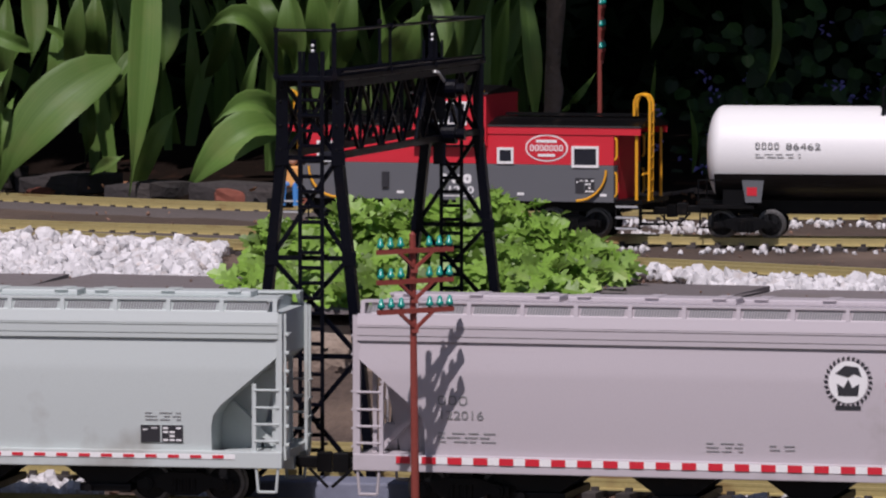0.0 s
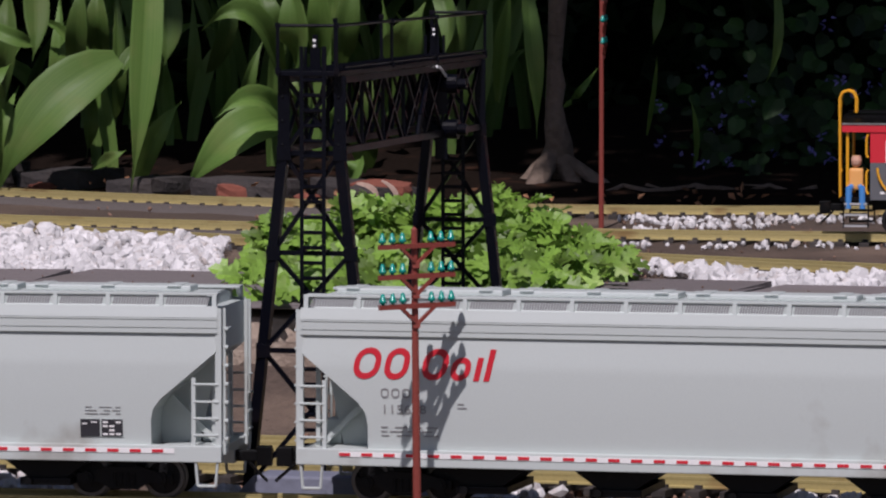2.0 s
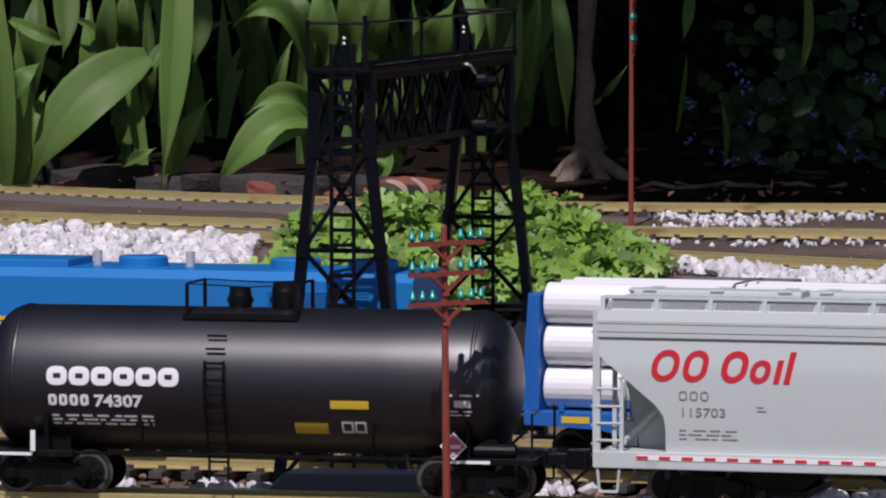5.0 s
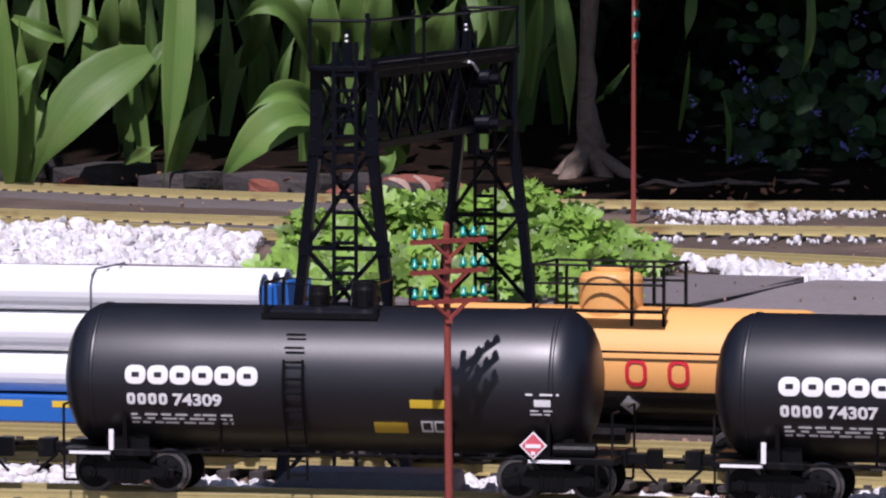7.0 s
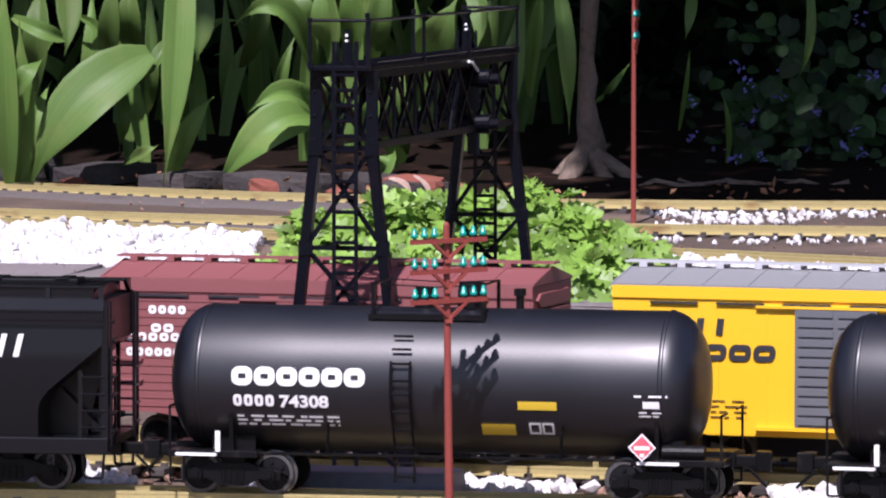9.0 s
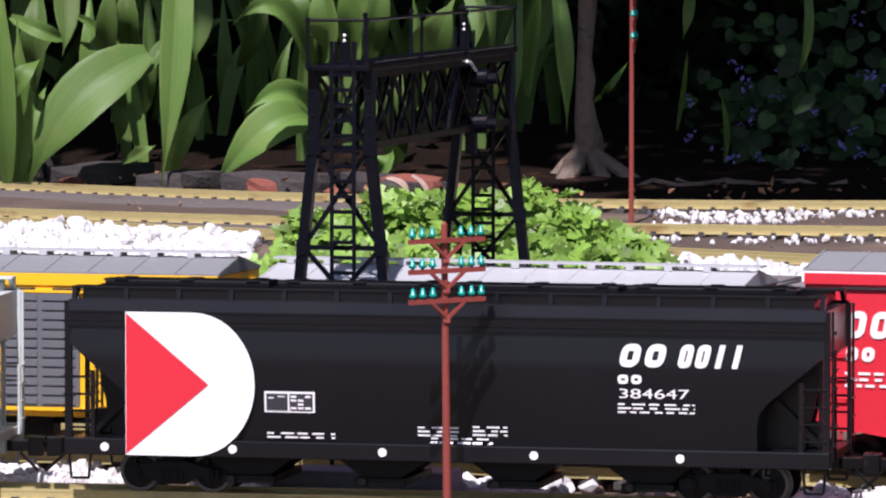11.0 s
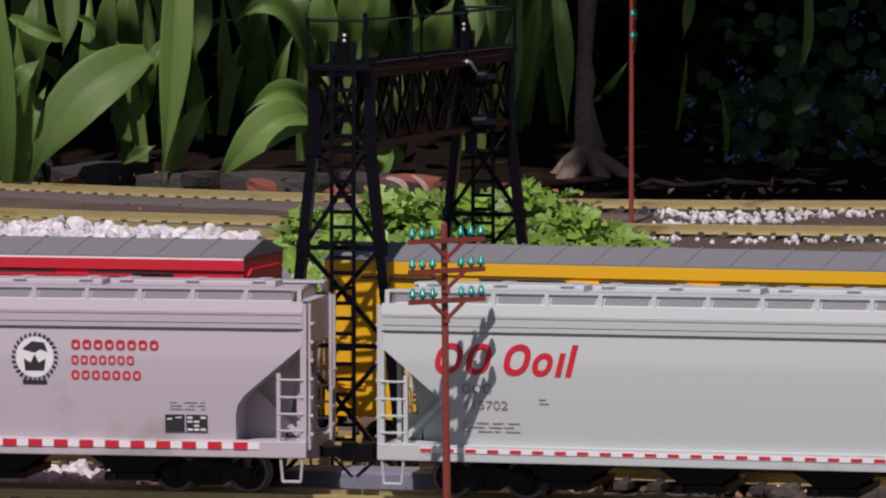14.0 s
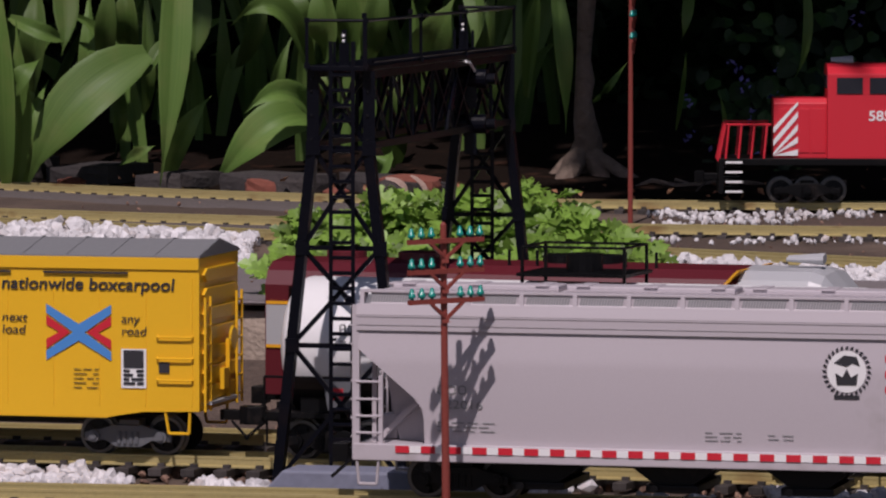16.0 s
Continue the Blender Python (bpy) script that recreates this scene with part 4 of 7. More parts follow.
    rect(bm, 0.1435, 0.1465, 0.0345, 0.0370, -0.0492)
    part("placard_mark", bm, M_WHITE, plac)
    return car


FRONT = [(hopper("warm", "122016"), 1.227), (hopper("pale", "115698"), 0.615), (hopper("pale", "115703"), 0.0),
         (procor_tank("74307"), -0.528), (procor_tank("74309"), -1.006), (procor_tank("74308"), -1.486),
         (hopper("black", "384647"), -2.012), (hopper("pale", "115702"), -2.626), (hopper("warm", "122016"), -3.238)]


def stirrups(bm, L, W, z, mat=None):
    for e in (-1, 1):
        for s in (-1, 1):
            chain(bm, [(e * (L - 0.004), s * W, z), (e * (L - 0.005), s * W, z - 0.018), (e * (L - 0.021), s * W, z - 0.018), (e * (L - 0.024), s * W, z)], 0.0012)
    return bm


def ladder(car, x0, x1, y, z0, z1, mat, n, stiles=True, axis="x"):
    """Rungs, each by itself, between two stiles."""
    bm = nb()
    if stiles:
        for x in (x0, x1):
            if axis == "x":
                bar(bm, (x, y, z0), (x, y, z1), 0.0018)
            else:
                bar(bm, (y, x, z0), (y, x, z1), 0.0018)
    else:
        bar(bm, (x0, y, z0), (x0, y, z0 + 0.003), 0.0012) if axis == "x" else bar(bm, (y, x0, z0), (y, x0, z0 + 0.003), 0.0012)
    lad = part("ladder", bm, mat, car)
    for i in range(n):
        z = z0 + (z1 - z0) * (i + 0.5) / n
        bm = nb()
        if axis == "x":
            rod(bm, (x0, y - 0.0008, z), (x1, y - 0.0008, z), 0.0009, 6)
        else:
            rod(bm, (y, x0, z), (y, x1, z), 0.0009, 6)
        part("rung", bm, mat, lad)
    return lad


def boxcar(label, L, top, mat, roof_mat, door, group, board=None, door_mat=None, W=0.053, drip=None, sheath=0, deep=0.030):
    """A closed car: L is half its length. door: (x0, x1) on the near side."""
    car = thing("boxcar", label, "freight car", group)
    zb = 0.036
    bm = nb()
    x0, x1 = door
    sill = [(-L, top), (-L, zb), (-L + 0.045, zb), (-L + 0.075, deep), (L - 0.075, deep), (L - 0.045, zb), (L, zb), (L, top)]
    prism(bm, sill, "y", -W, W, 0.0007)
    body = part("body", bm, mat, car)
    if sheath:
        z = zb + 0.004
        while z < top - 0.006:
            bm = nb()
            box(bm, -L + 0.002, L - 0.002, -W - 0.0007, -W, z, z + sheath - 0.0007)
            part("plank", bm, mat, body)
            z += sheath
    else:
        n = int(2 * L / 0.036)
        for i in range(n + 1):
            x = -L + 0.006 + i * (2 * L - 0.012) / n
            if x0 - 0.004 < x < x1 + 0.004:
                continue
            bm = nb()
            box(bm, x - 0.0007, x + 0.0007, -W - 0.0005, -W, zb + 0.004, top - 0.016)
            part("side_seam", bm, mat, body)
    # eave rail with its slots
    bm = nb()
    for s in (-1, 1):
        y0, y1 = sorted((s * W, s * (W + 0.0016)))
        box(bm, -L, L, y0, y1, top - 0.009, top + 0.0005, 0.0004)
    part("eave_rail", bm, drip or mat, body)
    if drip:
        bm = nb()
        for s in (-1, 1):
            y0, y1 = sorted((s * (W + 0.0016), s * (W + 0.0022)))
            box(bm, -L, L, y0, y1, top - 0.009, top - 0.001)
        part("eave_band", bm, mat, body)
    for i in range(5):
        a = -L + 0.03 + i * (2 * L - 0.06) / 5
        bm = nb()
        box(bm, a, a + (2 * L - 0.06) / 5 * 0.72, -W - 0.0024, -W - 0.0012, top - 0.0125, top - 0.011)
        part("eave_slot", bm, M_MARKBLK, body)
    # roof
    bm = nb()
    prism(bm, [(-W - 0.0016, top + 0.0004), (W + 0.0016, top + 0.0004), (W + 0.0016, top + 0.0016), (0.004, top + 0.0115), (-0.004, top + 0.0115), (-W - 0.0016, top + 0.0016)], "x", -L - 0.001, L + 0.001)
    roof = part("roof", bm, roof_mat, car)
    n = int(2 * L / 0.034)
    for i in range(n + 1):
        x = -L + i * 2 * L / n
        bm = nb()
        prism(bm, [(-W - 0.001, top + 0.001), (-W - 0.001, top + 0.0024), (0, top + 0.0128), (W + 0.001, top + 0.0024), (W + 0.001, top + 0.001), (0, top + 0.011)], "x", max(-L - 0.001, x - 0.0008), min(L + 0.001, x + 0.0008))
        part("roof_rib", bm, roof_mat, roof)
    if board:
        bm = nb()
        for y in (-0.006, 0, 0.006):
            box(bm, -L - 0.004, L + 0.004, y - 0.0025, y + 0.0025, top + 0.0145, top + 0.016)
        for i in range(int(2 * L / 0.03)):
            x = -L + 0.01 + i * 0.03
            box(bm, x - 0.003, x + 0.003, -0.009, 0.009, top + 0.011, top + 0.0145)
        part("running_board", bm, board, car)
    # ends
    for e in (-1, 1):
        for k in range(7):
            z = zb + 0.008 + k * (top - zb - 0.012) / 7
            bm = nb()
            xa, xb = sorted((e * L, e * (L + 0.0026)))
            prism(bm, [(-W + 0.006, z + 0.006), (-W + 0.014, z), (W - 0.014, z), (W - 0.006, z + 0.006), (W - 0.014, z + 0.011), (-W + 0.014, z + 0.011)], "x", xa, xb, 0.001)
            part("end_rib", bm, mat, body)
        ladder(car, -W + 0.003, -W + 0.017, e * (L + 0.004), zb, top - 0.03, mat, 6, True, "y")
        ladder(car, W - 0.017, W - 0.003, e * (L + 0.004), zb, top - 0.03, mat, 6, True, "y")
        bm = nb()
        lathe(bm, [(0.009, e * (L + 0.007)), (0.0105, e * (L + 0.0075)), (0.009, e * (L + 0.009))], (0, 0.012, 0.088), 14, "x")
        bar(bm, (e * (L + 0.004), 0.012, 0.04), (e * (L + 0.004), 0.012, 0.088), 0.003)
        box(bm, min(e * L, e * (L + 0.006)), max(e * L, e * (L + 0.006)), -0.006, 0.008, 0.05, 0.066)
        part("brake_wheel", bm, mat, car)
        bm = nb()
        xa, xb = sorted((e * L, e * (L + 0.006)))
        box(bm, xa, xb, -0.04, 0.03, 0.0405, 0.043)
        part("crossover_step", bm, M_SILVER, car)
        coupler(car, e * (L + 0.002), e, 0.03)
        truck(car, e * (L - 0.062), frame_mat=M_DGREY if mat is M_YELLOW else None)
        # grab irons
        for k in range(3):
            for xs in ((e * (L - 0.005), e * (L - 0.033)),):
                z = 0.06 + k * 0.0165
                bm = nb()
                chain(bm, [(xs[0], -W, z + 0.001), (xs[0], -W - 0.003, z), (xs[1], -W - 0.003, z), (xs[1], -W, z + 0.001)], 0.0008, 5)
                part("grab_iron", bm, mat, car)
    part("step", stirrups(nb(), L - 0.004, W - 0.002, zb + 0.001), mat, car)
    bm = nb()
    box(bm, -L + 0.03, L - 0.03, -0.016, 0.016, 0.022, deep)
    box(bm, -0.05, 0.02, -0.038, -0.02, 0.014, deep)
    for x in (-0.09, 0.07):
        box(bm, x, x + 0.004, -0.046, 0.046, 0.020, deep)
    part("underframe", bm, M_BLACK, car)
    # door
    dm = door_mat or mat
    bm = nb()
    box(bm, x0, x1, -W - 0.0030, -W - 0.0006, zb + 0.002, top - 0.013)
    dr = part("door", bm, dm, car)
    n = 12 if door_mat else 0 if drip else 5
    for k in range(n):
        z = zb + 0.004 + k * (top - 0.017 - zb) / n
        bm = nb()
        box(bm, x0 + 0.003, (x0 + x1) / 2 - 0.002, -W - 0.0042, -W - 0.003, z, z + 0.0045)
        box(bm, (x0 + x1) / 2 + 0.002, x1 - 0.003, -W - 0.0042, -W - 0.003, z, z + 0.0045)
        part("door_rib", bm, dm, dr)
    bm = nb()
    box(bm, x0 - 0.03, x1 + 0.03, -W - 0.0035, -W, top - 0.0145, top - 0.0125)
    part("door_track", bm, mat, car)
    bm = nb()
    box(bm, x0 - 0.03, x1 + 0.03, -W - 0.0045, -W, zb - 0.001, zb + 0.0015)
    part("door_track", bm, mat, car)
    return car


def cross_logo(car, cx, cz, w, h, y):
    def arms(bm, pts):
        for sx in (-1, 1):
            for sz in (-1, 1):
                flat(bm, [(cx + sx * a * w, cz + sz * b * h) for a, b in pts], y)
    bm = nb()
    arms(bm, [(0.5, 0.5), (0.5, 0.34), (0.09, 0.0), (0.0, 0.0), (0.0, 0.15)])
    lg = part("crossing_emblem", bm, M_MARKBLUE, car, "blue and red crossing-roads emblem")
    bm = nb()
    arms(bm, [(0.5, 0.30), (0.5, 0.13), (0.30, 0.0), (0.13, 0.0)])
    part("emblem_band", bm, M_MARKRED, lg)


def yellow_box_long():
    car = boxcar("bright yellow double-door boxcar with grey roof and blue-red emblem", 0.265, 0.1535, M_YELLOW, M_ROOF, (-0.041, 0.054), G2, None, M_BLACKCAR)
    y, R = -0.0541, 0.265
    lettering("slogan", "The nationwide boxcarpool", R - 0.186, 0.1285, 0.0132, y, M_MARKBLK, car, 0.166, 0.1, 0.0002)
    lettering("slogan", "next\nload", R - 0.158, 0.1035, 0.0095, y, M_MARKBLK, car, 0.02, 0.1)
    lettering("slogan", "any\nroad", R - 0.062, 0.1035, 0.0095, y, M_MARKBLK, car, 0.02, 0.1)
    cross_logo(car, R - 0.096, 0.0955, 0.052, 0.043, y)
    bm = nb()
    rect(bm, R - 0.062, R - 0.042, 0.0535, 0.0835, y + 0.0001)
    part("panel_border", bm, M_WHITE, car)
    bm = nb()
    rect(bm, R - 0.060, R - 0.044, 0.0690, 0.0825, y - 0.0005)
    small_print(bm, R - 0.0600, 0.0655, y - 0.0005, 4, 0.016, 0.0022, 0.0032)
    rect(bm, R - 0.032, R - 0.0235, 0.0655, 0.0740, y)
    small_print(bm, R - 0.100, 0.067, y, 5, 0.02, 0.0006, 0.0035, 4)
    glyphs(bm, -R + 0.068, 0.1185, 0.052, 0.0135, 4, y, 0.12, 0.32, 0.12, solid=(3,))
    glyphs(bm, -R + 0.098, 0.0985, 0.052, 0.0135, 3, y, 0.12, 0.3, 0.12)
    glyphs(bm, -R + 0.068, 0.0795, 0.04, 0.0075, 4, y, 0, 0.2, 0.25)
    small_print(bm, -R + 0.07, 0.056, y, 3, 0.04, 0.001, 0.004, 5)
    part("small_marks", bm, M_MARKBLK, car)
    lettering("car_number", "10 010", -R + 0.074, 0.0675, 0.0095, y, M_MARKBLK, car, 0.038)
    return car


def yellow_box_short():
    car = boxcar("yellow boxcar with louvred silver door and grey ribbed roof", 0.158, 0.1400, M_YELLOW, M_ROOF, (-0.016, 0.047), G2, M_SILVER, M_DGREY)
    y, R = -0.0541, 0.158
    bm = nb()
    glyphs(bm, -R + 0.030, 0.1045, 0.060, 0.0125, 4, y, 0.12, 0.34, 0.1, solid=(2, 3))
    glyphs(bm, -R + 0.071, 0.0855, 0.055, 0.0125, 3, y, 0.12, 0.34, 0.1)
    rect(bm, -R + 0.045, -R + 0.075, 0.0655, 0.0735, y)
    small_print(bm, -R + 0.065, 0.0555, y, 4, 0.04, 0.0008, 0.004, 5)
    small_print(bm, R - 0.105, 0.066, y, 5, 0.02, 0.0008, 0.004, 7)
    rect(bm, R - 0.100, R - 0.088, 0.084, 0.0925, y)
    part("small_marks", bm, M_MARKBLK, car)
    cross_logo(car, R - 0.053, 0.0890, 0.055, 0.045, y)
    return car


def red_box():
    car = boxcar("red plug-door boxcar with grey roof and white roof edge", 0.263, 0.1535, M_RED, M_ROOF, (0.045, 0.145), G2, None, None, drip=M_WHITE)
    y, R = -0.0541, 0.263
    bm = nb()
    rect(bm, R - 0.174, R - 0.154, 0.0515, 0.0755, y - 0.004)
    glyphs(bm, -R + 0.030, 0.105, 0.11, 0.020, 6, y, 0.2, 0.28)
    glyphs(bm, -R + 0.031, 0.088, 0.022, 0.0105, 2, y, 0.1, 0.3)
    small_print(bm, -R + 0.031, 0.078, y, 3, 0.06, 0.002, 0.0045)
    part("white_marks", bm, M_WHITE, car)
    bm = nb()
    rect(bm, R - 0.1725, R - 0.1555, 0.0645, 0.0740, y - 0.0045)
    small_print(bm, R - 0.1725, 0.060, y - 0.0045, 3, 0.017, 0.0018, 0.003)
    part("panel_text", bm, M_MARKBLK, car)
    return car


def brown_box():
    car = boxcar("oxide brown wood-sheathed boxcar with white lettering", 0.1715, 0.1370, M_BROWN, M_BROWN, (-0.03, 0.036), G2, M_BROWN, None, sheath=0.0062)
    y, R = -0.0542, 0.1715
    bm = nb()
    for k, (x, z, w, n) in enumerate(((0.038, 0.111, 0.030, 4), (0.04, 0.097, 0.018, 2), (0.02, 0.090, 0.052, 6), (0.02, 0.0785, 0.044, 6))):
        glyphs(bm, -R + x, z, w, 0.0065, n, y, 0, 0.3, 0.2)
    small_print(bm, -R + 0.075, 0.062, y, 4, 0.03, 0.0015, 0.0035)
    glyphs(bm, R - 0.075, 0.105, 0.03, 0.012, 2, y, 0, 0.2)
    small_print(bm, R - 0.08, 0.062, y, 4, 0.03, 0.0015, 0.0035, 6)
    part("white_marks", bm, M_WHITE, car)
    return car


def silver_box():
    L = 0.189
    car = boxcar("red-brown boxcar with silver roof and white lettering", L, 0.1370, M_BROWN, M_SILVER, (-0.03, 0.036), G2, M_SILVER)
    y = -0.0545
    bm = nb()
    glyphs(bm, -L + 0.078, 0.069, 0.020, 0.0155, 1, y, 0, 0.28, 0.1)
    glyphs(bm, -L + 0.070, 0.058, 0.030, 0.0065, 4, y, 0, 0.28, 0.2)
    small_print(bm, -L + 0.106, 0.073, y, 2, 0.026, 0.0022, 0.0055)
    small_print(bm, -L + 0.070, 0.051, y, 3, 0.032, 0.0016, 0.0042, 3)
    for k, w in enumerate((0.018, 0.026, 0.030, 0.028)):
        glyphs(bm, -L + 0.300 - w / 2, 0.104 - k * 0.0085, w, 0.0062, 3 + k % 2, y, 0, 0.32, 0.15)
    small_print(bm, -L + 0.285, 0.060, y, 5, 0.024, 0.0018, 0.0042, 4)
    part("white_lettering", bm, M_WHITE, car)
    return car


def flat_with_pipes():
    car = thing("flat_car", "blue bulkhead flat car with yellow stripes", "freight car", G2)
    L, W = 0.220, 0.052
    bm = nb()
    prism(bm, [(-L, 0.046), (-L, 0.035), (-L + 0.06, 0.034), (-L + 0.09, 0.026), (L - 0.09, 0.026), (L - 0.06, 0.034), (L, 0.035), (L, 0.046)], "y", -W, W, 0.001)
    part("deck", bm, M_BLUE, car)
    for e in (-1, 1):
        bm = nb()
        xa, xb = sorted((e * (L - 0.012), e * (L - 0.004)))
        box(bm, xa, xb, -W, W, 0.046, 0.134, 0.001)
        head = part("bulkhead", bm, M_BLUE, car)
        for y in (-0.045, -0.015, 0.015, 0.045):
            bm = nb()
            prism(bm, [(e * (L - 0.004), 0.046), (e * (L + 0.004), 0.046), (e * (L - 0.002), 0.134), (e * (L - 0.004), 0.134)], "y", y - 0.002, y + 0.002)
            part("bulkhead_rib", bm, M_BLUE, head)
        coupler(car, e * L, e, 0.03)
        truck(car, e * (L - 0.055))
    bm = nb()
    for i in range(8):
        x = -L + 0.03 + i * 0.046
        rect(bm, x, x + 0.022, 0.0375, 0.0425, -W - 0.0004)
    part("yellow_mark", bm, M_MARKYEL, car)
    for i in range(5):
        bm = nb()
        x = -L + 0.03 + i * 0.0865
        for s in (-1, 1):
            bar(bm, (x, s * (W - 0.001), 0.046), (x, s * (W - 0.001), 0.0525), 0.004)
        part("stake_pocket", bm, M_BLUE, car)
    pipes = []
    r = 0.0155
    for row in range(3):
        for col in (-1, 0, 1):
            p = thing("pipe", "white plastic pipe loaded on a flat car", "pipe", "pipes on the flat car")
            bm = nb()
            z = 0.0475 + r + row * (2 * r + 0.0006)
            for prof in ([(r, -L + 0.014), (r, L - 0.016), (r * 0.86, L - 0.016), (r * 0.86, -L + 0.014), (r, -L + 0.014)],):
                rings = []
                for rr, h in prof:
                    rings.append([bm.verts.new((h, col * 0.0315 + rr * math.cos(a * math.pi / 12), z + rr * math.sin(a * math.pi / 12))) for a in range(24)])
                for a, b in zip(rings, rings[1:]):
                    for i in range(24):
                        bm.faces.new((a[i], a[(i + 1) % 24], b[(i + 1) % 24], b[i]))
            part("tube", bm, M_PIPE, p, smooth=False)
            pipes.append(p)
    for x in (-0.06, 0.07):
        bm = nb()
        y = 0.0315 + r + 0.0008
        zt = 0.0475 + 6 * r + 0.003
        chain(bm, [(x, -y, 0.047), (x, -y, zt - 0.012), (x, -y + 0.004, zt - 0.004), (x, -y + 0.013, zt), (x, y - 0.013, zt), (x, y - 0.004, zt - 0.004), (x, y, zt - 0.012), (x, y, 0.047)], 0.0009, 6)
        part("strap", bm, M_DGREY, car)
    return car, pipes


def orange_tank():
    car = thing("tank_car", "orange and black dome tank car with red lettering", "freight car", G2)
    r, half, zc = 0.0435, 0.172, 0.0775
    shell = part("tank", tank_shell(r, half, 0.022, zc), M_ORANGE, car, smooth=True)
    seg = 20
    bm2 = nb()
    a0 = math.asin(-0.017 / r)
    rings = []
    for x in (-half + 0.012, half - 0.012):
        rings.append([bm2.verts.new((x, -(r + 0.0006) * math.cos(a0 - (math.pi + 2 * a0) * i / seg), zc + (r + 0.0006) * math.sin(a0 - (math.pi + 2 * a0) * i / seg))) for i in range(seg + 1)])
    for i in range(seg):
        bm2.faces.new((rings[0][i], rings[0][i + 1], rings[1][i + 1], rings[1][i]))
    part("lower_tank", bm2, M_BLACKCAR, shell, "black lower half of the tank")
    bm = nb()
    lathe(bm, [(0.024, 0.112), (0.024, 0.142), (0.0225, 0.1455), (0.014, 0.147), (0.014, 0.150), (0.012, 0.151)], (0, 0, 0), 28)
    part("dome", bm, M_ORANGE, car, smooth=False)
    bm = nb()
    for x in (-0.052, 0.050):
        for s in (-1, 1):
            bar(bm, (x, s * 0.03, 0.105), (x, s * 0.03, 0.154), 0.0022)
            bar(bm, (x * 0.5, s * 0.03, 0.108), (x * 0.5, s * 0.03, 0.153), 0.0022)
        rod(bm, (x, -0.03, 0.153), (x, 0.03, 0.153), 0.001)
    for s in (-1, 1):
        rod(bm, (-0.052, s * 0.03, 0.153), (0.05, s * 0.03, 0.153), 0.001)
        rod(bm, (-0.052, s * 0.03, 0.139), (0.05, s * 0.03, 0.139), 0.001)
        box(bm, -0.055, 0.053, s * 0.036 - 0.006, s * 0.036 + 0.006, 0.1185, 0.1205)
    part("dome_railing", bm, M_BLACK, car)
    bm = nb()
    for s in (-1, 1):
        rod(bm, (-half, s * (r + 0.004), 0.090), (half, s * (r + 0.004), 0.090), 0.0009, 6)
    box(bm, -half - 0.012, half + 0.012, -0.012, 0.012, 0.026, 0.035)
    for e in (-1, 1):
        xa, xb = sorted((e * (half - 0.05), e * (half + 0.012)))
        box(bm, xa, xb, -0.044, 0.044, 0.031, 0.035)
    rod(bm, (-0.03, -0.022, 0.026), (0.02, -0.022, 0.026), 0.008, 12)
    box(bm, -half, half, -0.045, -0.036, 0.0325, 0.0345)
    part("frame", bm, M_BLACK, car)
    for e in (-1, 1):
        coupler(car, e * (half + 0.01), e, 0.03)
        truck(car, e * (half - 0.045))

    def wrap(bm):
        bmesh.ops.subdivide_edges(bm, edges=[e for e in bm.edges if abs(e.verts[0].co.z - e.verts[1].co.z) > 0.003], cuts=4)
        for v in bm.verts:
            v.co.y = -math.sqrt(max(1e-6, (r + 0.0008 - v.co.y) ** 2 - (v.co.z - zc) ** 2))
        return bm
    bm = nb()
    for i in range(5):
        glyphs(bm, -0.075 + i * 0.033, 0.064, 0.017, 0.0205, 1, 0, 0, 0.18, 0.0)
    part("wordmark", wrap(bm), M_MARKRED, shell)
    bm = nb()
    flat(bm, [(0.018, 0.0495), (0.0255, 0.042), (0.033, 0.0495), (0.0255, 0.057)], -0.0014)
    part("placard", wrap(bm), M_WHITE, shell)
    return car


